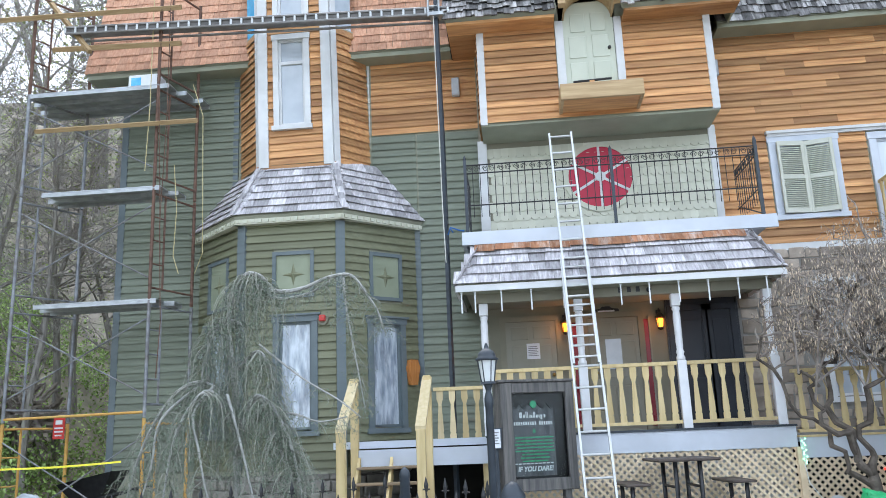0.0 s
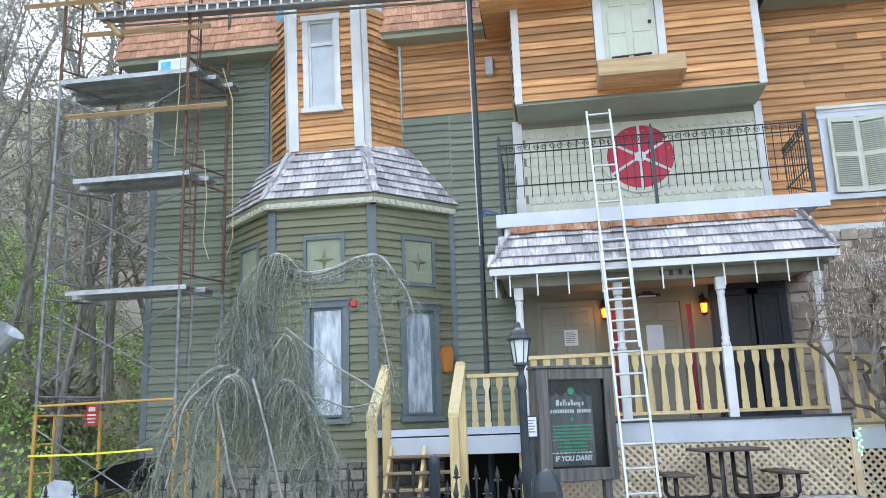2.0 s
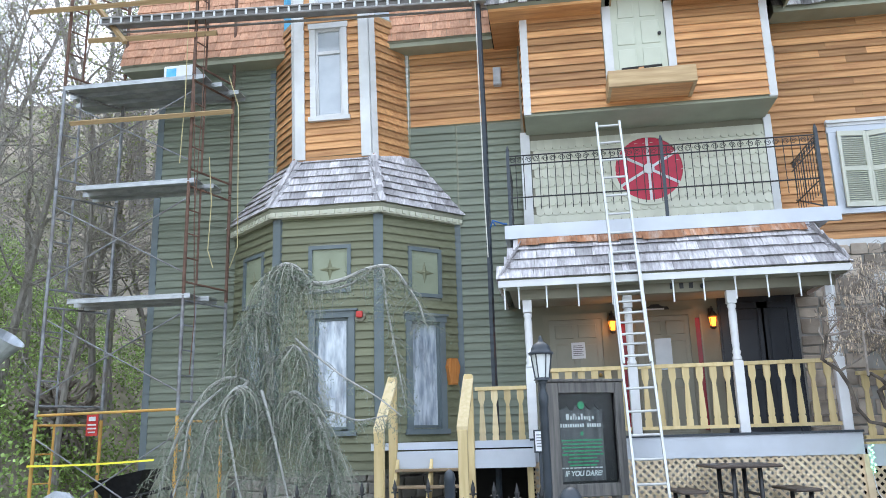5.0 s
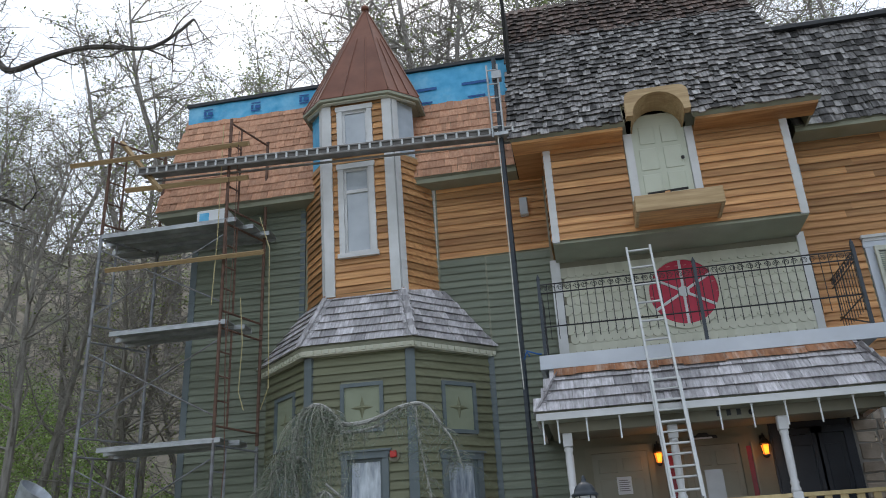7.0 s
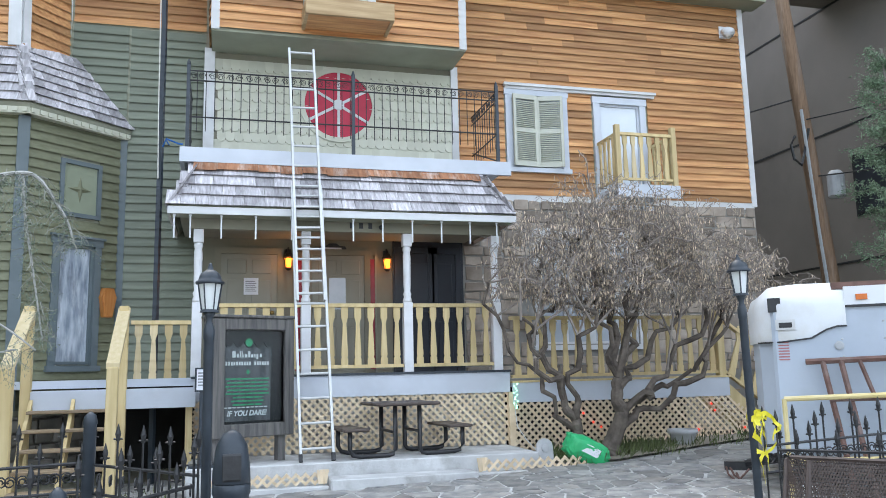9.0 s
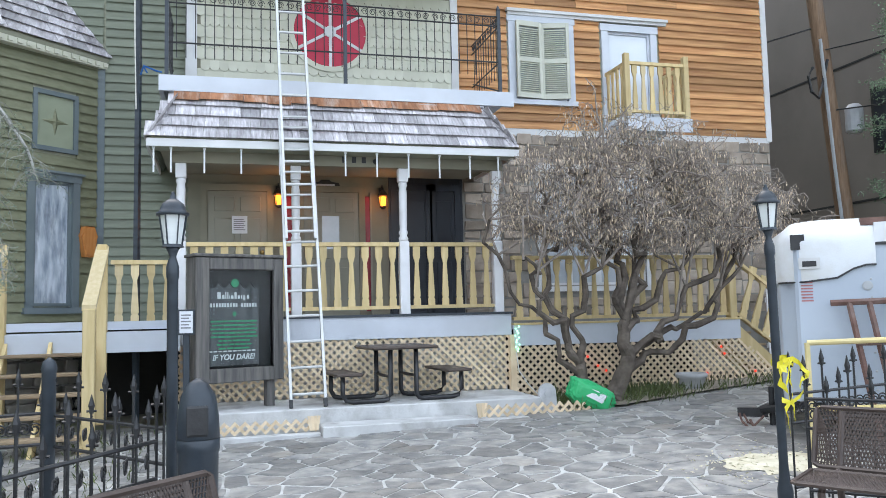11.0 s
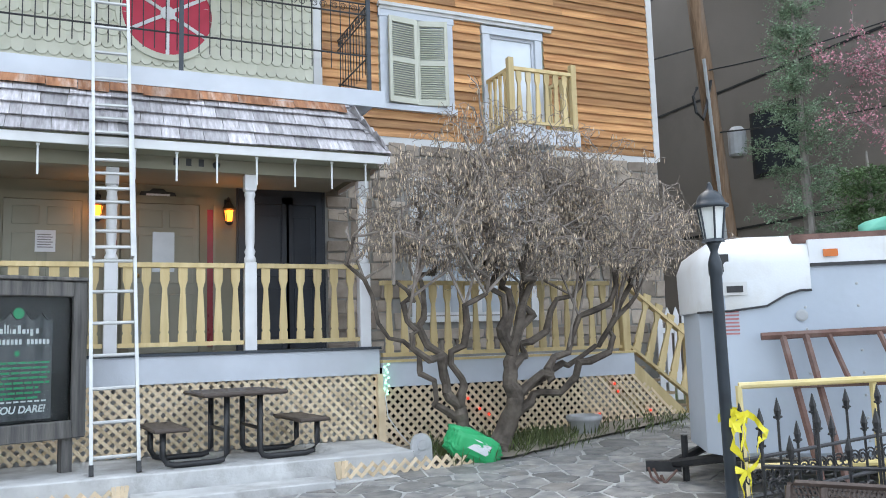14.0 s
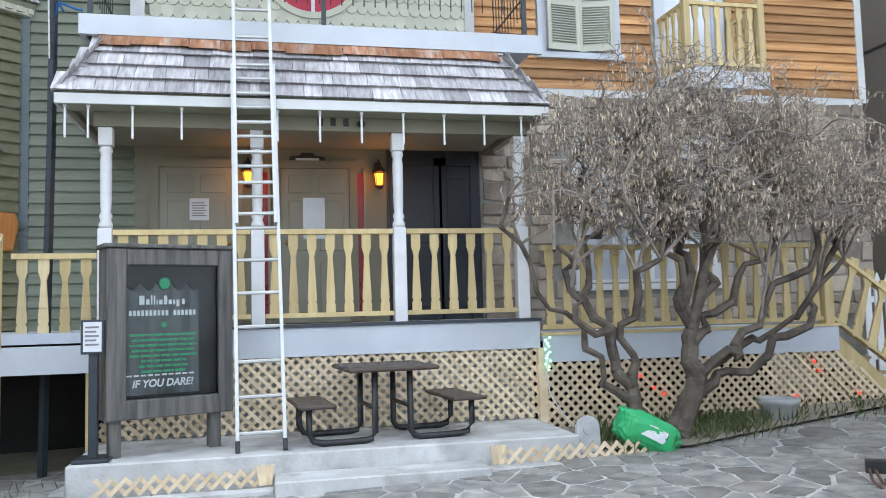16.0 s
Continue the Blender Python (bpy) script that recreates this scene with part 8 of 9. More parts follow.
def bare_tree(seed, h, leafy):
    """A woodland tree: trunk, forking limbs, fine twigs and a thin veil of young leaves."""
    t = Twigs(seed)
    pts, d = t.wander(Vector((0, 0, -0.3)), Vector((t.r.gauss(0, 0.05), t.r.gauss(0, 0.05), 1)), h, 12, 0.05)
    R = 0.011 * h + 0.02
    t.limb(pts, [R * (1 - 0.85 * i / 12) for i in range(13)], 7)
    t.trunk = (len(t.v), len(t.f))
    for i in range(4, 13):
        for _ in range(3):
            d1 = Vector((t.r.gauss(0, 1), t.r.gauss(0, 1), t.r.uniform(0.2, 1.1)))
            L = h * t.r.uniform(0.12, 0.3) * (1.25 - 0.05 * i)
            p1, _e = t.wander(pts[i], d1, L, 6, 0.18, (0, 0, 0.08))
            r1 = R * 0.32 * (1 - 0.05 * i)
            t.limb(p1, [r1 * (1 - 0.8 * j / 6) + 0.004 for j in range(7)], 4)
            for j in range(2, 7):
                for _ in range(2):
                    p2, _e = t.wander(p1[j], Vector((t.r.gauss(0, 1), t.r.gauss(0, 1), t.r.gauss(0.4, 0.5))), L * t.r.uniform(0.25, 0.55), 4, 0.25)
                    t.limb(p2, [0.011, 0.009, 0.007, 0.006, 0.004], 3)
                    for q in p2[2:]:
                        p3, _e = t.wander(q, Vector((t.r.gauss(0, 1), t.r.gauss(0, 1), t.r.gauss(0.2, 0.6))), L * 0.2, 2, 0.3)
                        t.limb(p3, [0.006, 0.005, 0.003], 3)
                        for _ in range(leafy):
                            t.blade(p3[-1] + Vector((t.r.gauss(0, 0.12), t.r.gauss(0, 0.12), t.r.gauss(0, 0.12))), Vector((t.r.gauss(0, 1), t.r.gauss(0, 1), t.r.gauss(0, 1))), 0.09, 0.06)
    return t


kinds = [bare_tree(100 + k, h, lf_) for k, (h, lf_) in enumerate(((11, 0), (13, 1), (9, 2), (12, 0), (10, 1)))]


def split_tree(t, bark, leaf):
    """Trunk, limbs and leaves of a tree as three meshes."""
    nv, nf = t.trunk
    stem, limbs = bpy.data.meshes.new("trunk"), bpy.data.meshes.new("branchwork")
    stem.from_pydata(t.v[:nv], [], t.f[:nf])
    limbs.from_pydata(t.v[nv:], [], [tuple(i - nv for i in f) for f in t.f[nf:]])
    for me in (stem, limbs):
        me.materials.append(bark)
    return stem, t.meshes("leaves", bark, leaf)[1] if t.lf else None, limbs


protos = [split_tree(t, bark_grey, spring_leaf) for t in kinds]
rw = random.Random(55)


def plant(k, x, y, s, rz):
    t = thing("woodland_tree", "slender bare woodland tree in early spring" if not protos[k][1] else "slender woodland tree with thin young leaves", "tree", group="hillside trees", at=pose(x, y, gz(x, y), 0, 0, rz) @ Matrix.Diagonal((s, s, s, 1)))
    new("trunk", protos[k][0]).parent = t
    new("branchwork", protos[k][2]).parent = t
    if protos[k][1]:
        o = new("crown", protos[k][1])
        o.parent = t


near_spots = [(-8.9, 1.0), (-9.6, 3.4), (-8.6, 4.6), (-10.4, 0.2), (-11.2, 2.4), (-12.4, 4.8), (-9.9, 6.5), (-13.0, 0.8), (-11.5, 7.2), (-14.5, 3.6), (-8.2, 8.5), (-12.6, -1.0)]
for i, (x, y) in enumerate(near_spots):
    plant(i % 5, x, y, rw.uniform(0.6, 0.95), rw.uniform(0, 360))
back_spots = [(-9.5, 14.0), (-8.2, 18.0), (-6.0, 13.0), (2.8, 13.2), (-0.4, 17.0), (-2.8, 11.8), (-3.5, 14.5), (-1.2, 12.5), (0.8, 15.0), (-7.5, 15.0), (4.2, 16.0), (6.5, 14.0), (-4.8, 18.0), (-2.0, 19.0), (1.8, 19.5), (9.5, 16.0)]
for i, (x, y) in enumerate(back_spots):
    plant((i * 2 + 1) % 5, x, y, rw.uniform(1.55, 2.1), rw.uniform(0, 360))
# the far wood, in one piece
fv, ff, flv, flf = [], [], [], []
arr = [(np.array(t.v), np.array(t.f), np.array(t.lv) if t.lv else np.zeros((0, 3)), np.array(t.lf) if t.lf else np.zeros((0, 4), int)) for t in kinds]
nb_, nl_ = 0, 0
for i in range(76):
    if i % 5 < 3:
        x, y = rw.uniform(-48, -12), rw.uniform(-6, 30)
    else:
        x, y = rw.uniform(-26, 16), rw.uniform(19, 36)
    k = rw.randrange(5)
    s, a = rw.uniform(0.9, 1.5) * (1.45 if i % 5 >= 3 else 0.68), rw.uniform(0, 6.28)
    R = np.array(((math.cos(a), -math.sin(a), 0), (math.sin(a), math.cos(a), 0), (0, 0, 1))) * s
    off = np.array((x, y, gz(x, y)))
    v, f, lv, lf2 = arr[k]
    fv.append(v @ R.T + off)
    ff.append(f + nb_)
    nb_ += len(v)
    if len(lv):
        flv.append(lv @ R.T + off)
        flf.append(lf2 + nl_)
        nl_ += len(lv)
joined("far_wood", np.concatenate(fv).tolist(), np.concatenate(ff).tolist(), bark_grey, label="bare hillside wood in early spring")
joined("far_wood_leaves", np.concatenate(flv).tolist(), np.concatenate(flf).tolist(), spring_leaf, label="thin veil of young leaves over the hillside wood")
# undergrowth and fallen leaves on the bank
ug = Twigs(61)
for _ in range(1700):
    x, y = ug.r.uniform(-19, -7.6), ug.r.uniform(-5, 13)
    if x > -8.2 and y > -0.5:
        continue
    c = Vector((x, y, gz(x, y)))
    s = ug.r.uniform(0.3, 1.6)
    if noise.noise(c * 0.35) < -0.2:
        continue
    for _ in range(48):
        q = c + Vector((ug.r.gauss(0, 0.4 * s), ug.r.gauss(0, 0.4 * s), abs(ug.r.gauss(0.35, 0.4)) * s))
        ug.blade(q, Vector((ug.r.gauss(0, 1), ug.r.gauss(0, 1), ug.r.gauss(0.3, 1))), ug.r.uniform(0.06, 0.13), 0.06)
joined("undergrowth", ug.lv, ug.lf, bush_leaf, label="fresh green undergrowth on the bank")


def conifer(name, label, x, y, h, spread, seed, material, lean=0.0, thin=False):
    t = Twigs(seed)
    t.limb([Vector((0, 0, -0.2)), Vector((lean * 0.4, 0, h * 0.5)), Vector((lean, 0, h))], [0.13, 0.08, 0.015], 7)
    z = h * 0.12
    while z < h * 0.98:
        k = 1 - z / h
        for _ in range(4 if thin else 5):
            a = t.r.uniform(0, 6.28)
            L = spread * (0.25 + 0.75 * k) * t.r.uniform(0.6, 1.1)
            p, _e = t.wander(Vector((lean * z / h, 0, z)), Vector((math.cos(a), math.sin(a), 0.1)), L, 7, 0.09, (0, 0, 0.05 if thin else -0.07))
            t.limb(p, [0.018 - 0.002 * j for j in range(8)], 3)
            for q in p[1:]:
                for _ in range(4):
                    s_, _e = t.wander(q, Vector((t.r.gauss(0, 1), t.r.gauss(0, 1), t.r.gauss(-0.3, 0.3))), t.r.uniform(0.12, 0.35), 3, 0.2, (0, 0, -0.1))
                    for w in s_:
                        for _ in range(4):
                            t.blade(w + Vector((t.r.gauss(0, 0.03), t.r.gauss(0, 0.03), t.r.gauss(0, 0.03))), Vector((t.r.gauss(0, 1), t.r.gauss(0, 1), t.r.gauss(-0.2, 0.6))), 0.06, 0.018)
        z += 0.36 if thin else 0.24
    ob = thing(name, label, "tree", at=pose(x, y, gz(x, y)))
    m1, m2 = t.meshes("trunk", bark_grey, material)
    new("trunk", m1).parent = ob
    new("crown", m2).parent = ob


needle_p = surf("soft_blue_green_pine_needles", (0.13, 0.21, 0.13), (0.27, 0.37, 0.25), 1.2, 0.8, bump=0, island=True, rnd=0.45)
conifer("pine_tree", "soft blue-green young pine behind the trailer", 12.62, -0.6, 6.9, 1.7, 71, needle_p, thin=True)
conifer("hemlock_tree", "low dark green hemlock beside the stucco building", 11.6, -2.6, 3.6, 1.3, 72, needle_d)
conifer("pine_tree", "tall dark pine on the hillside", -11.5, 16.0, 12.0, 2.2, 73, needle_d)

# redbud in flower at the corner of the stucco building
blossom = surf("pink_redbud_blossom", (0.50, 0.20, 0.27), (0.66, 0.34, 0.40), 2, 0.8, bump=0, island=True, rnd=0.4)
rbud = Twigs(91)
rbud.limb([Vector((0, 0, -0.2)), Vector((-0.1, 0.1, 2.5)), Vector((0.0, 0.2, 5.0))], [0.09, 0.07, 0.04], 7)
for k in range(8):
    z = 3.4 + 0.5 * k
    p, _e = rbud.wander(Vector((-0.06, 0.15, min(z, 5.0))), Vector((rbud.r.gauss(-0.4, 0.8), rbud.r.gauss(0.4, 0.8), 0.8)), 1.6, 9, 0.16, (0, 0, 0.03))
    rbud.limb(p, [0.02 - 0.0018 * j for j in range(10)], 4)
    for q in p[2:]:
        for _ in range(3):
            t2, _e = rbud.wander(q, Vector((rbud.r.gauss(0, 1), rbud.r.gauss(0, 1), rbud.r.gauss(0.1, 0.6))), rbud.r.uniform(0.2, 0.6), 4, 0.3)
            rbud.limb(t2, [0.006, 0.005, 0.004, 0.003, 0.002], 3)
            for w in t2:
                for _ in range(3):
                    rbud.blade(w + Vector((rbud.r.gauss(0, 0.03), rbud.r.gauss(0, 0.03), rbud.r.gauss(0, 0.03))), Vector((rbud.r.gauss(0, 1), rbud.r.gauss(0, 1), rbud.r.gauss(0, 1))), 0.045, 0.03)
rb_t = thing("redbud_tree", "slender redbud tree in pink blossom before the stucco wall", "tree", at=pose(13.4, -2.1, gz(13.4, -2.1)))
m1, m2 = rbud.meshes("trunk", bark_grey, blossom)
new("trunk", m1).parent = rb_t
new("crown", m2).parent = rb_t

# bare tree at the west edge of the court, one long limb reaching over
ov = Twigs(95)
ov_x, ov_y = -9.6, -4.2
ov.limb([Vector((ov_x, ov_y, gz(ov_x, ov_y) - 0.2)), Vector((ov_x + 0.1, ov_y, 4.0)), Vector((ov_x - 0.1, ov_y, 8.0)), Vector((ov_x, ov_y, 12.0))], [0.2, 0.17, 0.13, 0.05], 9)
ov.trunk = (len(ov.v), len(ov.f))
for path_, r0 in (([(ov_x, ov_y, 9.6), (-8.6, -4.1, 9.75), (-8.2, -4.0, 9.5), (-7.86, -4.0, 9.23), (-7.2, -4.0, 9.38), (-6.5, -4.0, 9.42), (-5.6, -4.0, 9.22), (-5.2, -3.95, 9.4), (-4.9, -3.9, 9.7)], 0.065),
                  ([(ov_x, ov_y, 7.2), (-8.8, -4.3, 7.0), (-8.1, -4.4, 6.7), (-7.4, -4.4, 6.75), (-6.9, -4.4, 6.5)], 0.04),
                  ([(ov_x, ov_y, 5.6), (-8.9, -4.1, 5.5), (-8.2, -4.0, 5.1), (-7.6, -4.0, 5.0)], 0.035),
                  ([(ov_x, ov_y, 10.6), (-8.7, -4.3, 11.0), (-7.9, -4.3, 11.2)], 0.04)):
    sp = smooth_path(path_, 5)
    ov.limb(sp, [r0 * (1 - 0.8 * i / len(sp)) + 0.006 for i in range(len(sp))], 6)
    for i in range(6, len(sp), 2):
        t1, _e = ov.wander(sp[i], Vector((ov.r.gauss(0.6, 0.6), ov.r.gauss(0, 0.6), ov.r.gauss(0.0, 0.7))), ov.r.uniform(0.5, 1.3), 7, 0.22)
        ov.limb(t1, [0.016 - 0.0018 * j for j in range(8)], 4)
        for q in t1[2:]:
            for _ in range(2):
                t2, _e = ov.wander(q, Vector((ov.r.gauss(0.4, 0.8), ov.r.gauss(0, 0.6), ov.r.gauss(0, 0.8))), ov.r.uniform(0.2, 0.6), 5, 0.25)
                ov.limb(t2, [0.006, 0.005, 0.004, 0.004, 0.003, 0.002], 3)
dark_bark = surf("dark_wet_bark", (0.055, 0.05, 0.045), (0.12, 0.11, 0.10), 7, 0.85, bump=0.5)
ov_t = thing("bare_tree", "dark leafless tree with a long limb reaching over the court", "tree")
ov_stem, _, ov_limbs = split_tree(ov, dark_bark, dark_bark)
new("trunk", ov_stem).parent = ov_t
new("branchwork", ov_limbs).parent = ov_t

# spilt sawdust and a white bucket between fence and trailer
saw = surf("pale_yellow_sawdust", (0.55, 0.50, 0.36), (0.72, 0.68, 0.55), 9, 0.95, bump=0.8, bscale=30)
sd = Twigs(97)
bm = bmesh.new()
ctr = bm.verts.new((5.05, -6.25, gz(5.05, -6.25) + 0.022))
rim_ = []
for k in range(36):
    a = 2 * math.pi * k / 36
    q = 0.75 + 0.5 * noise.noise(Vector((2.2 * math.cos(a), 2.2 * math.sin(a), 4.0)))
    x, y = 5.05 + 0.62 * q * math.cos(a), -6.25 + 0.45 * q * math.sin(a)
    rim_.append(bm.verts.new((x, y, gz(x, y) + 0.009)))
for k in range(36):
    bm.faces.new((ctr, rim_[k], rim_[(k + 1) % 36]))
spill = tagged(part("sawdust_spill", bm, saw, smooth=True), "pale yellow sawdust spilt over the flagstones", "sawdust", kind="stuff")
for _ in range(420):
    x, y = sd.r.gauss(5.0, 0.42), sd.r.gauss(-6.25, 0.3)
    sd.blade(Vector((x, y, gz(x, y) + 0.014)), Vector((sd.r.gauss(0, 1), sd.r.gauss(0, 1), 0.1)), sd.r.uniform(0.015, 0.05), 0.015)
joined("shaving", sd.lv, sd.lf, saw, spill)
bk = thing("bucket", "white plastic bucket standing beside the trailer", "bucket", at=pose(5.52, -6.28, gz(5.52, -6.28) + 0.008) @ Matrix.Diagonal((0.6, 0.6, 0.55, 1)))
bm = bmesh.new()
lathe(bm, [(0.12, 0.0), (0.145, 0.3), (0.155, 0.305), (0.155, 0.33), (0.14, 0.33), (0.115, 0.03)], 20)
part("pail", bm, white_plastic, bk, smooth=True)
bm = bmesh.new()
tube(bm, [(0.15 * math.cos(a), -0.02 - 0.12 * math.sin(a), 0.30 - 0.10 * math.sin(a)) for a in (math.pi * k / 10 for k in range(11))], 0.004, 5)
part("handle", bm, grey_plastic, bk)

# grass and weeds along the planting bed
gr = Twigs(81)
for _ in range(2600):
    x = gr.r.uniform(4.5, 8.4)
    y = gr.r.gauss(-2.55 + 0.06 * (x - 4.5), 0.26)
    if y > -1.95 or y < -3.25 or (x > 6.3 and gr.r.random() < 0.82):
        continue
    gr.blade(Vector((x, y, gz(x, y))), Vector((gr.r.gauss(0, 0.5), gr.r.gauss(-0.25, 0.5), 1)), gr.r.uniform(0.09, 0.24), 0.014)
for _ in range(2200):
    x, y = gr.r.uniform(-6.5, -0.2), gr.r.uniform(-6.9, -2.2)
    gr.blade(Vector((x, y, gz(x, y))), Vector((gr.r.gauss(0, 0.5), gr.r.gauss(0, 0.5), 1)), gr.r.uniform(0.05, 0.14), 0.012)
joined("grass", gr.lv, gr.lf, grass_m, label="tufts of dull green grass along the planting bed")
bed = part("planting_bed", (lambda b: ([b.faces.new([b.verts.new((x, y, gz(x, y) + 0.035)) for x, y in ((4.35, -1.9), (4.5, -3.0), (5.2, -3.15), (6.4, -2.75), (8.3, -2.2), (8.5, -1.9))])], b)[1])(bmesh.new()), earth)
tagged(bed, "dark earth planting bed along the lattice", "bed", kind="structure")

# ---------------------------------------------------------------- neighbour building, utility pole, wires
stucco = surf("grey_brown_stucco", (0.20, 0.18, 0.162), (0.24, 0.215, 0.195), 0.7, 0.9, bump=0.35, bscale=80, stain=(0.11, 0.095, 0.08), stain_amt=0.5, stain_scale=0.25)
nbld = thing("stucco_building", "tall grey-brown stucco building with panel joints", "building")
part("wall", boxes((14.0, 30.0, -6.0, 13.0, -0.5, 16.0)), stucco, nbld)
for z in (3.6, 6.7, 9.7, 12.8):
    part("panel_joint", boxes((13.985, 14.0, -6.0, 13.0, z, z + 0.05)), black_iron, nbld)
part("roof", boxes((13.7, 30.2, -6.2, 13.2, 16.0, 16.3)), stucco, nbld)
part("balcony", boxes((12.7, 14.0, -3.5, 2.4, 9.75, 10.1)), stucco, nbld)
for y0 in (0.6, -2.6):
    wn_ = part("window", boxes((13.97, 13.995, y0, y0 + 1.3, 4.6, 6.0)), black_iron, nbld)
    part("pane", boxes((13.955, 13.968, y0 + 0.08, y0 + 1.22, 4.68, 5.92)), door_black, wn_)
pole_wood = surf("weathered_orange_pole_wood", (0.19, 0.12, 0.075), (0.30, 0.20, 0.13), 5, 0.85, bump=0.4, stretch=GRAIN_Z, stain=(0.32, 0.29, 0.26), stain_amt=0.7, stain_scale=0.5)
up_ = thing("utility_pole", "leaning weathered wooden utility pole", "pole")
bm = bmesh.new()
tube(bm, [(12.62, 1.0, 0.0), (12.33, 1.0, 3.0), (11.95, 1.0, 7.0), (11.45, 1.0, 12.0)], [0.17, 0.165, 0.15, 0.12], 12)
part("pole", bm, pole_wood, up_, smooth=True)
bm = bmesh.new()
tube(bm, [(12.15, 0.8, 2.0), (12.0, 0.82, 4.0), (11.85, 0.84, 6.6)], 0.035, 6)
part("conduit", bm, grey_plastic, up_)
bm = bmesh.new()
lathe(bm, [(0.12, 0.0), (0.17, 0.05), (0.17, 0.5), (0.1, 0.58)], 14, (12.55, 0.85, 4.75))
part("meter_can", bm, grey_plastic, up_)
bm = bmesh.new()
tube(bm, [(11.6, 0.8, 6.0), (11.45, 0.75, 5.8), (11.5, 0.75, 5.5), (11.7, 0.8, 5.4), (11.85, 0.85, 5.7), (12.0, 0.85, 6.2)], 0.03, 6)
part("wire_loop", bm, black_iron, up_)
for pts in ([(11.95, 0.9, 6.4), (13.0, -0.6, 6.5), (15.5, -3.5, 7.2)], [(12.1, 0.9, 5.2), (13.4, -0.8, 5.2), (16.0, -4.0, 5.6)], [(11.9, 1.0, 6.9), (10.6, 2.0, 6.6), (9.9, 2.6, 6.4)]):
    bm = bmesh.new()
    tube(bm, smooth_path(pts, 5), 0.016, 5)
    tagged(part("overhead_wire", bm, black_iron), "black overhead wire sagging from the pole", "wire", group="overhead wires")

# ---------------------------------------------------------------- odds and ends on the bank under the scaffold
fl = thing("flood_lamp", "grey funnel-shaped lamp tilted on a bare branch pole", "lamp")
lamp_skin = surf("scuffed_pale_metal", (0.42, 0.45, 0.50), (0.58, 0.62, 0.68), 9, 0.4, metal=0.3, bump=0.1, stain=(0.25, 0.28, 0.33), stain_amt=0.6, stain_scale=4)
bm = bmesh.new()
lathe(bm, [(0.10, 0.0), (0.13, 0.02), (0.20, 0.30), (0.29, 0.56), (0.275, 0.56), (0.19, 0.30), (0.12, 0.03)], 18)
o = part("shade", bm, lamp_skin, fl)
o.matrix_basis = pose(-8.98, -1.0, 2.82, 0, 38, 0)
bm = bmesh.new()
tube(bm, [(-8.98, -1.0, 2.86), (-9.05, -0.98, 2.6), (-9.02, -0.95, gz(-9, -1) - 0.1)], 0.035, 7)
part("pole", bm, bark_grey, fl)
nb = tagged(part("notice_board", boxes((-7.36, -7.16, -0.62, -0.605, 1.62, 1.98)), red_paint), "small dark red notice tied to the scaffold", "sign")
for zz, wd in ((1.89, 0.12), (1.80, 0.15), (1.74, 0.15), (1.68, 0.12)):
    part("print", boxes((-7.26 - wd / 2, -7.26 + wd / 2, -0.626, -0.621, zz - (0.03 if zz > 1.85 else 0.012), zz + (0.04 if zz > 1.85 else 0.012))), white_trim, nb)
bm = bmesh.new()
pts = [Vector((-7.9 + 1.0 * k / 4 * 2.1, -1.3, 1.16 + 0.012 * k - 0.02 * math.sin(k * 0.8))) for k in range(5)]
for a, b in zip(pts, pts[1:]):
    slab_poly(bm, [a, b, b + Vector((0, 0.01, 0.03)), a + Vector((0, 0.008, 0.03))], (0, 0.002, 0))
tagged(part("barrier_tape", bm, tape_y), "yellow caution tape strung along the scaffold legs", "tape")
bm = bmesh.new()
slab_poly(bm, [Vector(v) for v in ((-7.3, -2.0, 0.05), (-6.58, -2.0, 0.05), (-6.58, -1.96, 0.55), (-6.64, -1.95, 0.70), (-6.78, -1.94, 0.80), (-6.98, -1.94, 0.83), (-7.14, -1.95, 0.74))], (0, 0.05, 0))
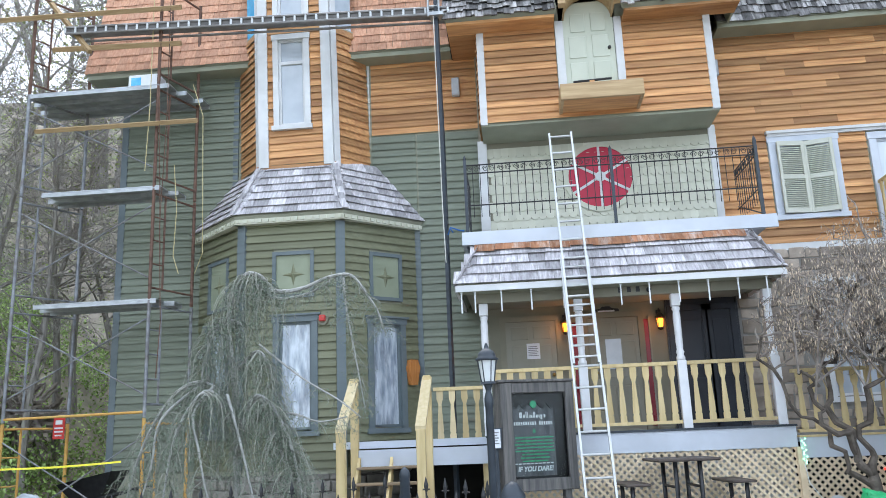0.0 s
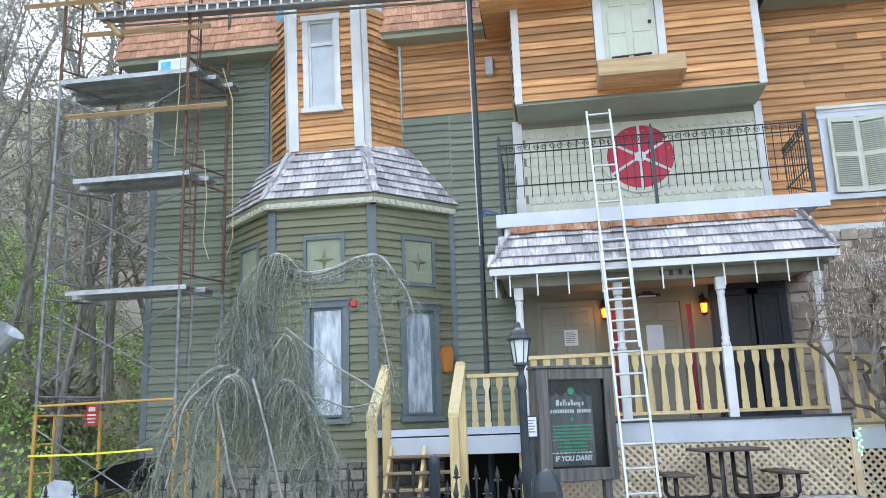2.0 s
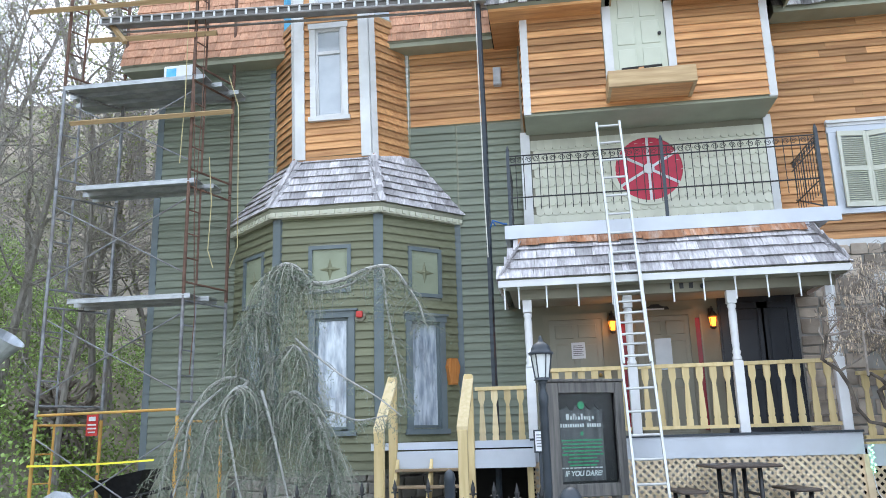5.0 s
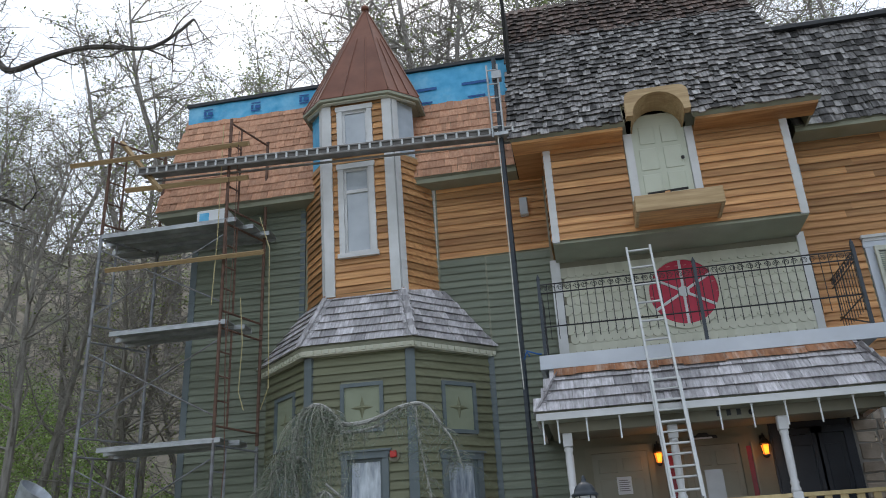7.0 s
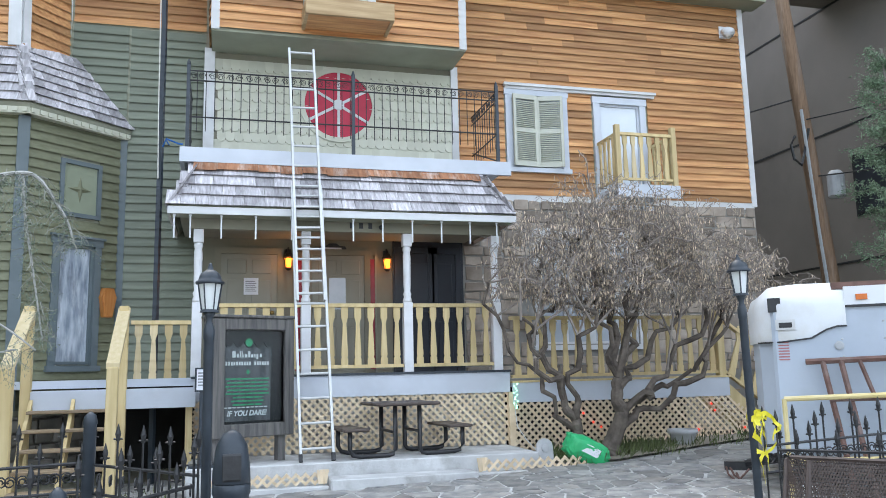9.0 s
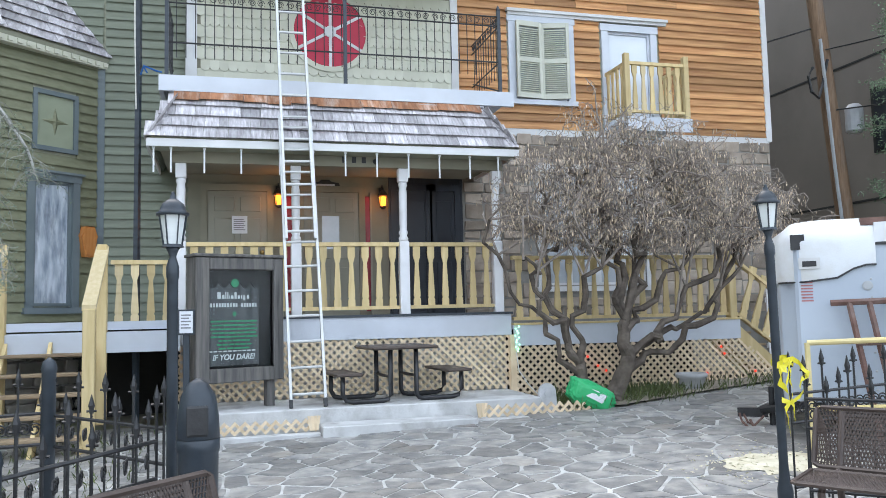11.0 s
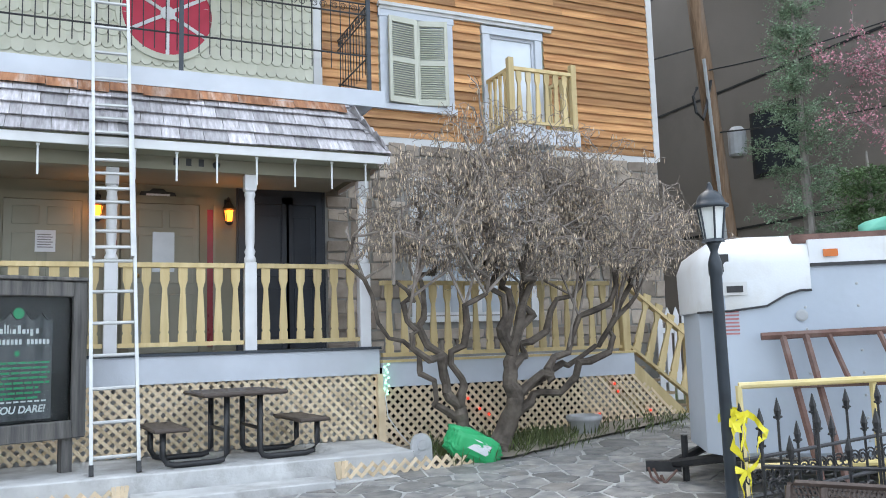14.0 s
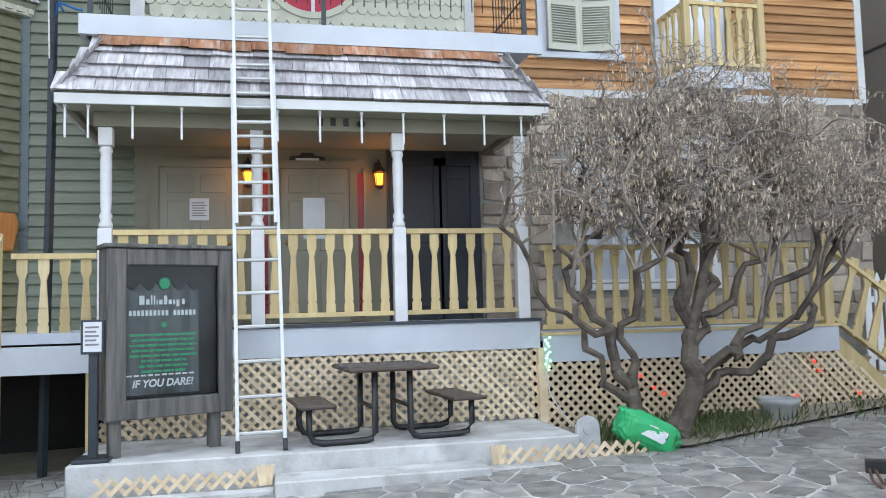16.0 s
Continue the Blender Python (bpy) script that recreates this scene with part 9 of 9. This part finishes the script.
tagged(part("round_topped_board", bm, lamp_skin), "pale grey round-topped board standing on the bank", "board")
wb = thing("wheelbarrow", "black wheelbarrow parked behind the iron fence", "wheelbarrow")
bm = bmesh.new()
lo_ = [(-6.72, -1.0, 0.62), (-6.25, -1.0, 0.66), (-6.25, -0.6, 0.66), (-6.72, -0.6, 0.62)]
hi_ = [(-6.95, -1.12, 0.90), (-6.05, -1.12, 1.08), (-6.05, -0.48, 1.08), (-6.95, -0.48, 0.90)]
va, vb = [bm.verts.new(v) for v in lo_], [bm.verts.new(v) for v in hi_]
bm.faces.new(va)
for k in range(4):
    bm.faces.new((va[k], va[(k + 1) % 4], vb[(k + 1) % 4], vb[k]))
bmesh.ops.solidify(bm, geom=bm.faces[:], thickness=0.015)
part("tray", bm, black_iron, wb)
for dy in (-1.02, -0.58):
    bm = bmesh.new()
    tube(bm, [(-7.15, -0.8 + (dy + 0.8) * 0.3, 0.42), (-6.5, dy, 0.62), (-5.6, dy, 0.82)], 0.018, 6)
    part("handle", bm, black_iron, wb)
    bm = bmesh.new()
    tube(bm, [(-6.35, dy, 0.64), (-6.2, dy, gz(-6.2, dy) - 0.02)], 0.016, 6)
    part("leg", bm, black_iron, wb)
bm = bmesh.new()
tube(bm, [(-7.15, -0.84, 0.36), (-7.15, -0.76, 0.36)], 0.17, 16)
part("wheel", bm, black_iron, wb)
# upturned root plate of a fallen tree
rt = Twigs(77)
rc = Vector((-9.9, 2.4, gz(-9.9, 2.4) + 0.9))
for _ in range(70):
    d = Vector((rt.r.gauss(0, 1), rt.r.gauss(-0.3, 0.5), rt.r.gauss(0.1, 1))).normalized()
    pts, _e = rt.wander(rc + d * 0.1, d, rt.r.uniform(0.5, 1.15), 7, 0.3, (0, 0, 0))
    rt.limb(pts, [0.09 * (1 - 0.8 * i / len(pts)) * rt.r.uniform(0.5, 1.2) + 0.008 for i in range(len(pts))], 5)
rt_me, _ = rt.meshes("root", bark_twist)
tagged(new("tree_root", rt_me), "dark upturned root plate of a fallen tree", "root")
